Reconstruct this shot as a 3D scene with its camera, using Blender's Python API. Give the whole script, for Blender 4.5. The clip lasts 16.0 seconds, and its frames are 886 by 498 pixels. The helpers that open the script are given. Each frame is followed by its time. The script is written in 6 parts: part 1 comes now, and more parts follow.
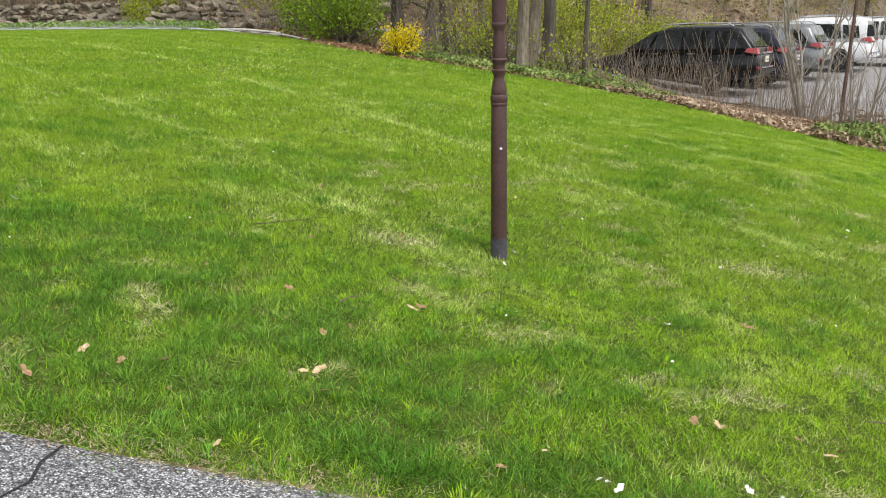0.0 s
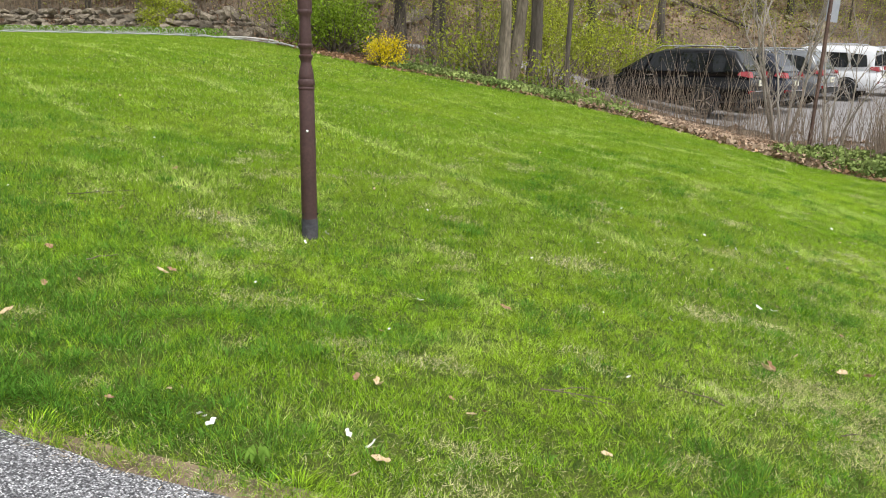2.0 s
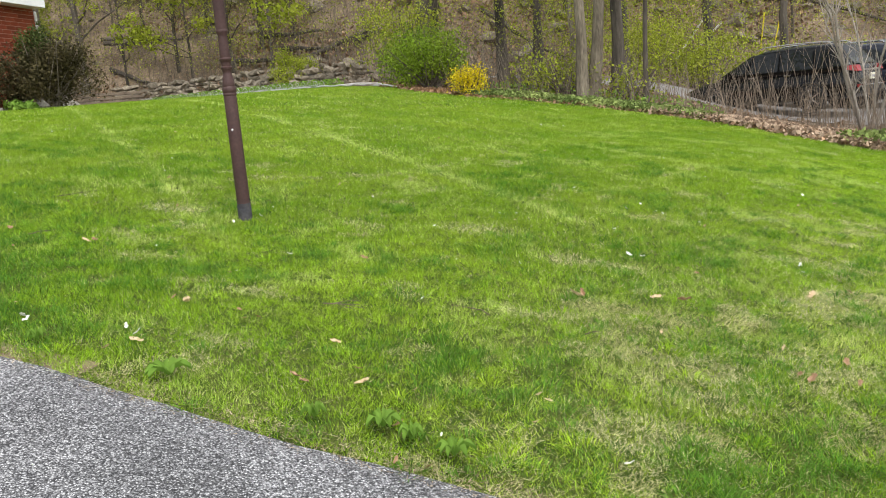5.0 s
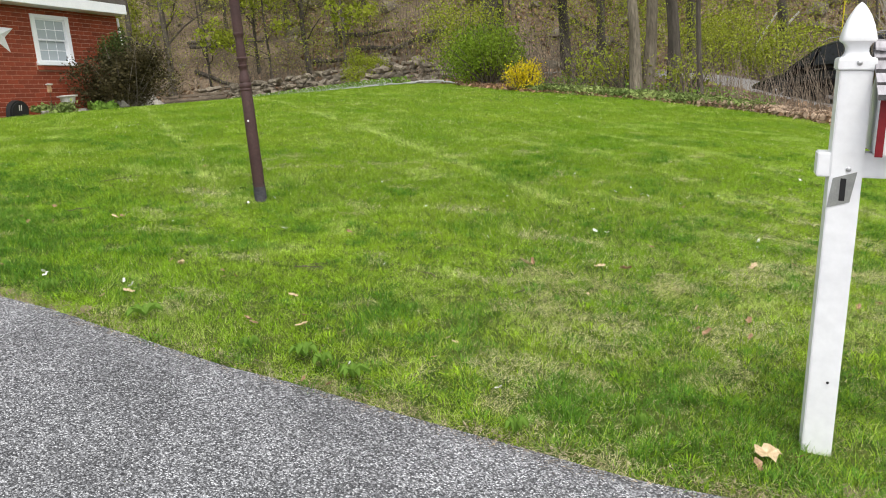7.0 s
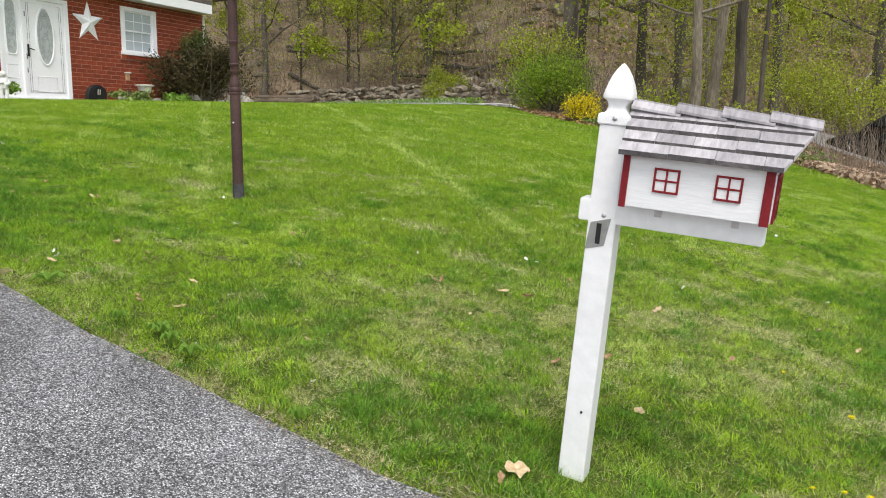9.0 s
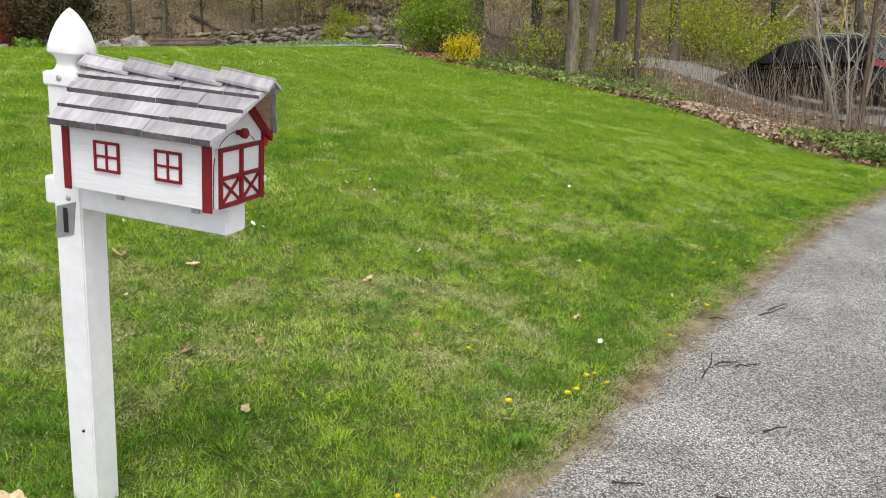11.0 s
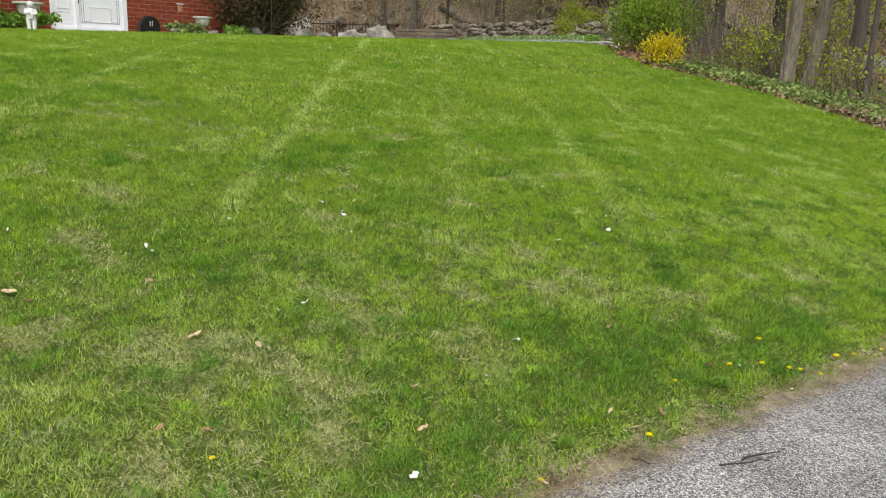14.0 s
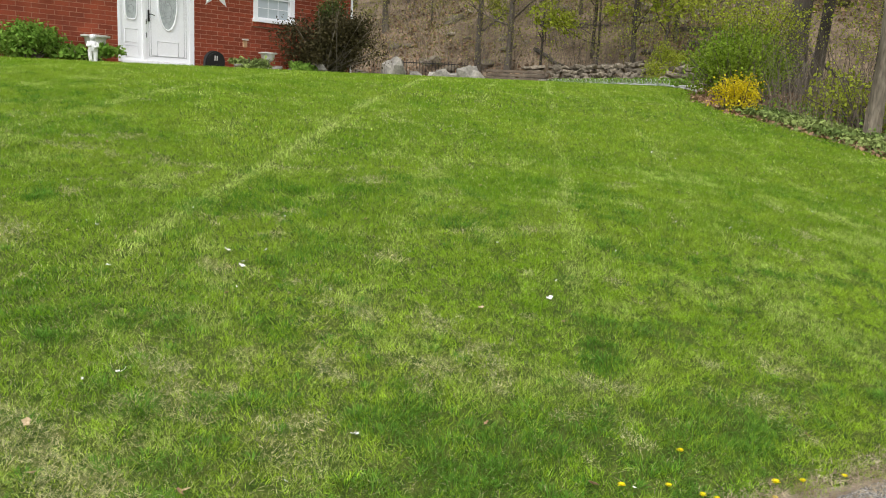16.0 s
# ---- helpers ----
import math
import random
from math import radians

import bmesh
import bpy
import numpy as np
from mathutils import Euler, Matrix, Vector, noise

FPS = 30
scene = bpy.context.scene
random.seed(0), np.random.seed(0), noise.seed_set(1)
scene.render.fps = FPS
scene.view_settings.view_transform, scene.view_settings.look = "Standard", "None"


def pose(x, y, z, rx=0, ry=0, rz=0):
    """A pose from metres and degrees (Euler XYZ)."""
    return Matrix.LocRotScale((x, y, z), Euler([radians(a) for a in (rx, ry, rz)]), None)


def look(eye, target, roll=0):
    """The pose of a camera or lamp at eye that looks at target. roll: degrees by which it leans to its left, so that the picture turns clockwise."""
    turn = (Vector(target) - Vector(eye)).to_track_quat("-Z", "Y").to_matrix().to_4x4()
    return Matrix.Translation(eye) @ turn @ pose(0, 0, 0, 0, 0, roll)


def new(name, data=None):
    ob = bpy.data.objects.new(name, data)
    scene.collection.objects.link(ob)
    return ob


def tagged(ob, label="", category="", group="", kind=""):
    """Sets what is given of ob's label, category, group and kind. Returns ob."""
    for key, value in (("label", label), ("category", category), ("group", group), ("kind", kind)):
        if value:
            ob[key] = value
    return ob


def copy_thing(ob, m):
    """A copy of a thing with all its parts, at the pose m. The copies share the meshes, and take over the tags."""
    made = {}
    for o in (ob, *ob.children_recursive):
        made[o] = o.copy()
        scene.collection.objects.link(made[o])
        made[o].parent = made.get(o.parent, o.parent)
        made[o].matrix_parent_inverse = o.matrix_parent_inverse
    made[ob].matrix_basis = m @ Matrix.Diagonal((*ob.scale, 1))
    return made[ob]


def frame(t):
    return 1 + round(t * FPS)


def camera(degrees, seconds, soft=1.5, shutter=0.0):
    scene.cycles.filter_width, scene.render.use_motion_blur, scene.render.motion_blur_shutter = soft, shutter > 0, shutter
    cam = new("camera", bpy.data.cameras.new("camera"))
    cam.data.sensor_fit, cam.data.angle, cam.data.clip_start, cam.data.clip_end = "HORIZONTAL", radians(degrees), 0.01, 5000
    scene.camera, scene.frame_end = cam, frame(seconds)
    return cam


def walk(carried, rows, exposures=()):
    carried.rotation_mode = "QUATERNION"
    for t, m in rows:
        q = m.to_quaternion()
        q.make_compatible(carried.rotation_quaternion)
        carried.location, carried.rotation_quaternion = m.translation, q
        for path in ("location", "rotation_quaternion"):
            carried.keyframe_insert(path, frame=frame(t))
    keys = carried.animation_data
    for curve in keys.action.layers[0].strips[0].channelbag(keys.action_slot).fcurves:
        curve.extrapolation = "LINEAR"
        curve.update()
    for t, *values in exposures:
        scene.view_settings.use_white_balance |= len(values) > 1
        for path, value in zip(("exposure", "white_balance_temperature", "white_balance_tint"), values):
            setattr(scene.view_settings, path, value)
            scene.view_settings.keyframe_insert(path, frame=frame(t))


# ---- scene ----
cam = camera(56.8, 16.0, soft=1.0)
PATH = [
    (0, (0.281, -0.197, 1.517), (0.118, 1.73, 1.006), -1.0),
    (0.5, (0.644, -0.268, 1.472), (0.471, 1.656, 0.956), -2.0),
    (1, (0.953, -0.36, 1.425), (0.746, 1.567, 0.931), -1.2),
    (1.5, (1.236, -0.418, 1.403), (1.039, 1.516, 0.934), 1.3),
    (2, (1.544, -0.257, 1.348), (1.303, 1.673, 0.882), 0.9),
    (2.5, (1.809, -0.187, 1.32), (1.569, 1.732, 0.808), -3.0),
    (3, (2.104, -0.264, 1.266), (1.822, 1.654, 0.773), -3.9),
    (3.5, (2.414, -0.324, 1.226), (2.089, 1.593, 0.756), -5.1),
    (3.7, (2.551, -0.358, 1.164), (2.175, 1.557, 0.727), -5.7),
    (5.8, (3.567, -0.765, 0.988), (2.794, 1.048, 0.649), -5.0),
    (6, (3.646, -0.785, 0.984), (2.832, 1.01, 0.649), -5.7),
    (6.5, (3.806, -0.843, 0.974), (2.967, 0.942, 0.643), -6.6),
    (7, (4.027, -0.929, 0.905), (3.211, 0.863, 0.557), -5.6),
    (7.5, (4.214, -0.945, 0.922), (3.388, 0.846, 0.591), -3.4),
    (8, (4.504, -0.825, 0.885), (3.555, 0.908, 0.578), -1.9),
    (8.5, (4.723, -0.768, 0.868), (3.669, 0.905, 0.569), -1.9),
    (9, (5.03, -0.744, 0.872), (4.033, 0.966, 0.581), 0.1),
    (9.5, (5.368, -0.529, 0.911), (4.476, 1.24, 0.639), -0.5),
    (10, (5.594, -0.308, 0.902), (4.799, 1.494, 0.551), 0.5),
    (10.2, (5.667, -0.19, 0.884), (4.902, 1.617, 0.5), 0.5),
    (12.3, (6.426, 1.118, 0.983), (5.298, 2.703, 0.517), -0.6),
    (12.5, (6.471, 1.234, 0.984), (5.312, 2.795, 0.515), 0.3),
    (13, (6.642, 1.578, 0.998), (5.435, 3.103, 0.53), 2.0),
    (13.5, (6.777, 1.915, 0.962), (5.503, 3.378, 0.478), 1.5),
    (14, (6.862, 2.314, 0.999), (5.509, 3.718, 0.553), 1.5),
    (14.5, (6.99, 2.624, 0.995), (5.551, 3.962, 0.622), 1.9),
    (15, (7.101, 2.933, 1.022), (5.634, 4.239, 0.643), 1.8),
    (15.5, (7.102, 3.279, 1.014), (5.625, 4.572, 0.632), 2.4),
    (16, (7.092, 3.603, 1.02), (5.555, 4.831, 0.658), 2.8),
]
walk(cam, [(t, look(eye, target, roll)) for t, eye, target, roll in PATH], [(0, 0.84), (3.5, 0.86), (6, 0.8), (7.5, 0.68), (9, 0.66), (10.2, 0.66), (12.3, 0.52), (13.2, 0.58), (14.5, 0.53), (16, 0.63)])

# ---- light: an overcast spring day ----
world = bpy.data.worlds.new("sky")
scene.world = world
world.use_nodes = True
wn, wl = world.node_tree.nodes, world.node_tree.links
sky = wn.new("ShaderNodeTexSky")
sky.sky_type, sky.sun_disc = "NISHITA", False
sky.sun_elevation, sky.sun_rotation = radians(57), radians(141)
soft_sky = wn.new("ShaderNodeHueSaturation")
soft_sky.inputs["Saturation"].default_value = 0.15
wl.new(sky.outputs[0], soft_sky.inputs["Color"])
wl.new(soft_sky.outputs[0], wn["Background"].inputs["Color"])
wn["Background"].inputs["Strength"].default_value = 0.15
sun = new("sun", bpy.data.lights.new("sun", "SUN"))
sun.data.energy, sun.data.angle, sun.data.color = 1.5, radians(25), (1.0, 0.96, 0.9)
sun.matrix_world = look((9, -11, 22), (0, 0, 0))


# ---- materials ----
def material(name, c1, c2, scale=6.0, rough=0.8, bump=0.3, fine=60.0, grain=0.35, metallic=0.0, island=0.0, single=0.0, stretch=(1, 1, 1), spec=0.3):
    """Two colours mixed by a broad noise, a fine grain over it and a fine relief; island or single vary the brightness piece by piece."""
    m = bpy.data.materials.new(name)
    m.use_nodes = True
    n, l = m.node_tree.nodes, m.node_tree.links
    b = n["Principled BSDF"]
    co = n.new("ShaderNodeTexCoord")
    mp = n.new("ShaderNodeMapping")
    mp.inputs["Scale"].default_value = stretch
    l.new(co.outputs["Object"], mp.inputs[0])
    big, small = n.new("ShaderNodeTexNoise"), n.new("ShaderNodeTexNoise")
    big.inputs["Scale"].default_value, big.inputs["Detail"].default_value = scale, 5
    small.inputs["Scale"].default_value, small.inputs["Detail"].default_value = fine, 4
    l.new(mp.outputs[0], big.inputs["Vector"]), l.new(mp.outputs[0], small.inputs["Vector"])
    ramp = n.new("ShaderNodeValToRGB")
    ramp.color_ramp.elements[0].position, ramp.color_ramp.elements[1].position = 0.32, 0.68
    ramp.color_ramp.elements[0].color, ramp.color_ramp.elements[1].color = (*c1, 1), (*c2, 1)
    l.new(big.outputs["Fac"], ramp.inputs[0])
    g = n.new("ShaderNodeMapRange")
    g.inputs["From Min"].default_value, g.inputs["From Max"].default_value = 0.25, 0.75
    g.inputs["To Min"].default_value, g.inputs["To Max"].default_value = 1 - grain, 1 + grain
    l.new(small.outputs["Fac"], g.inputs["Value"])
    value = g.outputs[0]
    for amount, node, socket in ((island, "ShaderNodeNewGeometry", "Random Per Island"), (single, "ShaderNodeObjectInfo", "Random")):
        if amount:
            r, q, mul = n.new(node), n.new("ShaderNodeMapRange"), n.new("ShaderNodeMath")
            q.inputs["To Min"].default_value, q.inputs["To Max"].default_value = 1 - amount, 1 + amount
            mul.operation = "MULTIPLY"
            l.new(r.outputs[socket], q.inputs["Value"]), l.new(q.outputs[0], mul.inputs[0]), l.new(value, mul.inputs[1])
            value = mul.outputs[0]
    mix = n.new("ShaderNodeVectorMath")
    mix.operation = "SCALE"
    l.new(ramp.outputs[0], mix.inputs[0]), l.new(value, mix.inputs["Scale"])
    l.new(mix.outputs[0], b.inputs["Base Color"])
    b.inputs["Roughness"].default_value, b.inputs["Metallic"].default_value = rough, metallic
    b.inputs["Specular IOR Level"].default_value = spec
    if bump:
        bp = n.new("ShaderNodeBump")
        bp.inputs["Strength"].default_value, bp.inputs["Distance"].default_value = bump, 0.01
        l.new(small.outputs["Fac"], bp.inputs["Height"]), l.new(bp.outputs[0], b.inputs["Normal"])
    return m


def leafy(name, c1, c2, scale=1.5, island=0.4, thin=0.35, rough=0.6, fine=9.0, grain=0.2):
    """Leaves and blades: as material(), with some light let through."""
    m = material(name, c1, c2, scale, rough, 0, fine, grain, island=island, spec=0.08)
    n, l = m.node_tree.nodes, m.node_tree.links
    t, mx = n.new("ShaderNodeBsdfTranslucent"), n.new("ShaderNodeMixShader")
    b = n["Principled BSDF"]
    l.new(b.inputs["Base Color"].links[0].from_socket, t.inputs["Color"])
    mx.inputs[0].default_value = thin
    l.new(b.outputs[0], mx.inputs[1]), l.new(t.outputs[0], mx.inputs[2])
    l.new(mx.outputs[0], n["Material Output"].inputs["Surface"])
    return m


def asphalt_material(name, dark, mid, light, size):
    """Worn asphalt: pale and dark stone chips in a grey binder, with broad stains."""
    m = material(name, dark, mid, 0.8, 0.85, 0, 30, 0.1)
    n, l = m.node_tree.nodes, m.node_tree.links
    b = n["Principled BSDF"]
    under = b.inputs["Base Color"].links[0].from_socket
    co = n.new("ShaderNodeTexCoord")
    v, v2 = n.new("ShaderNodeTexVoronoi"), n.new("ShaderNodeTexNoise")
    v.inputs["Scale"].default_value, v.inputs["Randomness"].default_value = size, 1
    v2.inputs["Scale"].default_value, v2.inputs["Detail"].default_value = 2.2, 6
    l.new(co.outputs["Object"], v.inputs["Vector"]), l.new(co.outputs["Object"], v2.inputs["Vector"])
    chip = n.new("ShaderNodeValToRGB")
    e = chip.color_ramp.elements
    e[0].position, e[0].color, e[1].position, e[1].color = 0.0, (0.22, 0.22, 0.23, 1), 0.97, (light, light, light * 0.97, 1)
    for at, tone in ((0.3, 0.5), (0.55, 0.95), (0.8, 1.6)):
        e.new(at).color = (tone, tone, tone * 0.99, 1)
    sep = n.new("ShaderNodeSeparateColor")
    l.new(v.outputs["Color"], sep.inputs[0]), l.new(sep.outputs[0], chip.inputs[0])
    # dark binder between the chips
    seam, bound = n.new("ShaderNodeMapRange"), n.new("ShaderNodeVectorMath")
    seam.inputs["From Min"].default_value, seam.inputs["From Max"].default_value = 0.25, 0.65
    seam.inputs["To Min"].default_value, seam.inputs["To Max"].default_value = 1.2, 0.5
    bound.operation = "SCALE"
    l.new(v.outputs["Distance"], seam.inputs["Value"])
    l.new(chip.outputs[0], bound.inputs[0]), l.new(seam.outputs[0], bound.inputs["Scale"])
    chip = bound
    mul, mul2 = n.new("ShaderNodeVectorMath"), n.new("ShaderNodeVectorMath")
    mul.operation, mul2.operation = "MULTIPLY", "SCALE"
    stain = n.new("ShaderNodeMapRange")
    stain.inputs["From Min"].default_value, stain.inputs["From Max"].default_value = 0.3, 0.7
    stain.inputs["To Min"].default_value, stain.inputs["To Max"].default_value = 0.78, 1.18
    l.new(v2.outputs["Fac"], stain.inputs["Value"])
    l.new(under, mul.inputs[0]), l.new(chip.outputs[0], mul.inputs[1])
    l.new(mul.outputs[0], mul2.inputs[0]), l.new(stain.outputs[0], mul2.inputs["Scale"])
    l.new(mul2.outputs[0], b.inputs["Base Color"])
    bp = n.new("ShaderNodeBump")
    bp.inputs["Strength"].default_value, bp.inputs["Distance"].default_value, bp.invert = 0.8, 0.006, True
    l.new(v.outputs["Distance"], bp.inputs["Height"]), l.new(bp.outputs[0], b.inputs["Normal"])
    return m


def glass_material(name, tint, rough=0.03, coat=1.0):
    m = bpy.data.materials.new(name)
    m.use_nodes = True
    b = m.node_tree.nodes["Principled BSDF"]
    b.inputs["Base Color"].default_value = (*tint, 1)
    b.inputs["Roughness"].default_value, b.inputs["Specular IOR Level"].default_value = rough, 0.8 * coat
    b.inputs["Coat Weight"].default_value, b.inputs["Coat Roughness"].default_value = coat, 0.02
    return m


MAT = {
    "soil": material("lawn_soil", (0.052, 0.092, 0.015), (0.125, 0.15, 0.036), 14.0, 0.95, 1.0, 220, 0.9, spec=0.05),
    "grass": leafy("grass", (0.25, 0.445, 0.022), (0.395, 0.57, 0.042), 0.8, 0.7, 0.42, fine=11, grain=0.25),
    "lush": leafy("lush_grass", (0.10, 0.245, 0.028), (0.175, 0.335, 0.046), 1.2, 0.65, 0.42),
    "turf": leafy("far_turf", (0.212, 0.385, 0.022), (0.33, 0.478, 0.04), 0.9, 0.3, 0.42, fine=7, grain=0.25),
    "straw": leafy("dry_grass", (0.60, 0.56, 0.27), (0.82, 0.77, 0.45), 1.5, 0.3, 0.3),
    "litter": material("leaf_litter", (0.115, 0.083, 0.054), (0.26, 0.195, 0.132), 0.5, 0.95, 0.9, 7, 0.55),
    "drive": asphalt_material("driveway_asphalt", (0.25, 0.253, 0.266), (0.305, 0.306, 0.321), 2.6, 190),
    "road": asphalt_material("old_asphalt", (0.36, 0.35, 0.345), (0.44, 0.43, 0.42), 1.9, 190),
    "verge": material("verge_dirt", (0.22, 0.175, 0.13), (0.42, 0.355, 0.28), 11, 0.95, 1.0, 130, 0.7),
    "lot": material("lot_asphalt", (0.22, 0.21, 0.21), (0.30, 0.29, 0.285), 0.4, 0.9, 0.3, 30, 0.15),
    "brick": material("red_brick", (0.21, 0.040, 0.018), (0.30, 0.064, 0.028), 3, 0.85, 0.4, 40, 0.2, single=0.2, island=0.0),
    "brick_rest": material("red_brick_rest", (0.21, 0.040, 0.018), (0.30, 0.064, 0.028), 3, 0.85, 0.4, 40, 0.2, island=0.2),
    "mortar": material("mortar", (0.42, 0.26, 0.19), (0.52, 0.34, 0.25), 4, 0.95, 0.4, 60, 0.2),
    "white": material("white_paint", (0.87, 0.885, 0.91), (0.91, 0.92, 0.935), 3, 0.5, 0.1, 40, 0.05),
    "vinyl": material("white_vinyl", (0.75, 0.755, 0.775), (0.82, 0.825, 0.835), 2.5, 0.38, 0.06, 30, 0.05),
    "boards": material("white_painted_boards", (0.70, 0.71, 0.73), (0.77, 0.775, 0.785), 6, 0.6, 0.12, 60, 0.05, stretch=(0.3, 1, 3)),
    "redpaint": material("dark_red_paint", (0.16, 0.007, 0.012), (0.22, 0.011, 0.017), 9, 0.55, 0.2, 60, 0.15),
    "flagred": material("bright_red_paint", (0.42, 0.012, 0.02), (0.52, 0.02, 0.03), 9, 0.35, 0.1, 60, 0.1),
    "shake": material("weathered_cedar", (0.28, 0.27, 0.285), (0.46, 0.44, 0.465), 7, 0.85, 0.7, 70, 0.25, single=0.18, stretch=(1, 0.25, 0.25)),
    # weathered end grain, dark enough to paint in the shadow between shingle rows
    "shaded_butt": material("shaded_end_grain", (0.06, 0.056, 0.058), (0.12, 0.11, 0.112), 9, 0.9, 0.5, 70, 0.3),
    "wood_edge": material("bare_wood", (0.40, 0.27, 0.18), (0.52, 0.37, 0.27), 8, 0.8, 0.4, 60, 0.2),
    "steel": material("dull_steel", (0.45, 0.45, 0.46), (0.6, 0.6, 0.6), 8, 0.4, 0.1, 60, 0.1, 0.9),
    "black": material("black_paint", (0.012, 0.012, 0.013), (0.02, 0.02, 0.02), 5, 0.5, 0.1, 50, 0.1),
    "silverfoil": material("silver_reflective", (0.27, 0.28, 0.27), (0.34, 0.35, 0.33), 30, 0.35, 0.1, 200, 0.1, 0.4),
    "lamppost": material("maroon_brown_paint", (0.050, 0.026, 0.024), (0.075, 0.040, 0.036), 5, 0.5, 0.25, 60, 0.2),
    "postfoot": material("weathered_foot", (0.045, 0.045, 0.055), (0.075, 0.07, 0.075), 12, 0.8, 0.4, 60, 0.3),
    "bark": material("grey_brown_bark", (0.055, 0.047, 0.038), (0.125, 0.107, 0.086), 3, 0.95, 1.0, 26, 0.35, single=0.25, stretch=(1, 1, 0.2)),
    "palegrass": leafy("pale_grass", (0.46, 0.61, 0.12), (0.62, 0.73, 0.21), 1.5, 0.4, 0.4),
    "thatch": leafy("dead_thatch", (0.24, 0.175, 0.11), (0.52, 0.43, 0.30), 8, 0.5, 0.1),
    "palebark": material("pale_tan_bark", (0.12, 0.100, 0.072), (0.255, 0.218, 0.165), 5, 0.95, 1.0, 30, 0.45, single=0.12, stretch=(1, 1, 0.2)),
    "barebark": material("bare_grey_bark", (0.24, 0.215, 0.18), (0.37, 0.335, 0.285), 3, 0.95, 0.5, 22, 0.2, stretch=(1, 1, 0.2)),
    "twig": material("bare_twig", (0.13, 0.10, 0.072), (0.25, 0.20, 0.15), 1.5, 0.9, 0, 20, 0.2, island=0.35),
    "darktwig": material("grey_brown_twig", (0.095, 0.08, 0.06), (0.20, 0.168, 0.13), 0.7, 0.9, 0, 20, 0.2, island=0.35),
    "spring": leafy("spring_leaf", (0.25, 0.31, 0.028), (0.40, 0.44, 0.058), 0.25),
    "haze": leafy("budding_leaf", (0.19, 0.195, 0.055), (0.31, 0.30, 0.09), 0.2),
    "shrub": leafy("shrub_leaf", (0.15, 0.25, 0.02), (0.29, 0.39, 0.045), 0.9),
    "forsythia": leafy("yellow_blossom", (0.66, 0.53, 0.015), (0.80, 0.68, 0.04), 3.0, 0.3),
    "yewgreen": leafy("green_needle", (0.045, 0.07, 0.018), (0.11, 0.14, 0.04), 1.2, 0.5, 0.1),
    "hillleaf": leafy("old_dead_leaf", (0.19, 0.12, 0.075), (0.39, 0.265, 0.17), 2.0, 0.5, 0.1),
    "driftleaf": leafy("tan_dead_leaf", (0.27, 0.185, 0.12), (0.50, 0.385, 0.28), 2.0, 0.45, 0.1),
    "yew": leafy("evergreen_needle", (0.045, 0.042, 0.018), (0.105, 0.085, 0.04), 1.2, 0.5, 0.1),
    "ivy": leafy("groundcover_leaf", (0.13, 0.19, 0.05), (0.28, 0.34, 0.11), 1.1, 0.5, 0.15),
    "brownleaf": leafy("dead_leaf", (0.26, 0.15, 0.085), (0.44, 0.29, 0.18), 2.0, 0.4, 0.1),
    "paleleaf": leafy("pale_dead_leaf", (0.50, 0.36, 0.20), (0.66, 0.52, 0.34), 6.0, 0.25, 0.1),
    "petal": leafy("white_petal", (0.75, 0.74, 0.70), (0.85, 0.84, 0.8), 6.0, 0.1, 0.1),
    "darkwood": material("wet_dark_twig", (0.035, 0.028, 0.024), (0.07, 0.055, 0.045), 12, 0.9, 0.3, 60, 0.3),
    "dandelion": leafy("dandelion_yellow", (0.84, 0.68, 0.01), (0.92, 0.80, 0.03), 20.0, 0.15, 0.1),
    "weed": leafy("weed_leaf", (0.15, 0.29, 0.04), (0.25, 0.40, 0.07), 8.0, 0.25, 0.3),
    "stone": material("field_stone", (0.135, 0.112, 0.082), (0.31, 0.268, 0.205), 1.3, 0.95, 0.9, 14, 0.35, single=0.4),
    "terracotta": material("terracotta", (0.42, 0.24, 0.13), (0.52, 0.33, 0.20), 9, 0.8, 0.2, 40, 0.1),
    # pale base colour paints in reflected sky and trees and the blind behind
    "skypane": glass_material("sky_and_blind_glass", (0.50, 0.56, 0.60)),
    "boulder": material("grey_boulder", (0.17, 0.16, 0.14), (0.36, 0.335, 0.29), 1.2, 0.95, 0.9, 6, 0.35, single=0.15),
    "timber": material("old_timber", (0.13, 0.10, 0.075), (0.22, 0.175, 0.13), 2, 0.9, 0.7, 25, 0.3),
    "concrete": material("pale_cast_stone", (0.58, 0.56, 0.52), (0.72, 0.70, 0.66), 6, 0.85, 0.4, 40, 0.15),
    "marble": material("white_cast_statue", (0.66, 0.66, 0.65), (0.82, 0.82, 0.80), 14, 0.7, 0.3, 50, 0.12),
    "frosted": material("frosted_glass", (0.36, 0.40, 0.40), (0.52, 0.56, 0.56), 9, 0.18, 0.2, 50, 0.15, spec=0.6),
    "lead": material("dark_came", (0.26, 0.26, 0.27), (0.34, 0.34, 0.35), 8, 0.5, 0, 50, 0.1, 0.5),
    "curtain": material("pale_blind", (0.46, 0.49, 0.52), (0.58, 0.61, 0.63), 3, 0.8, 0.1, 30, 0.08),
    "roofing": material("brown_roof_shingle", (0.10, 0.085, 0.075), (0.16, 0.14, 0.125), 4, 0.9, 0.6, 40, 0.25),
    "carblack": material("black_car_paint", (0.004, 0.0043, 0.005), (0.006, 0.0065, 0.0075), 2, 0.22, 0, 40, 0.05, 0.0, spec=0.35),
    "carblue": material("dark_blue_car_paint", (0.018, 0.022, 0.034), (0.026, 0.030, 0.045), 2, 0.18, 0, 40, 0.05, 0.3, spec=0.6),
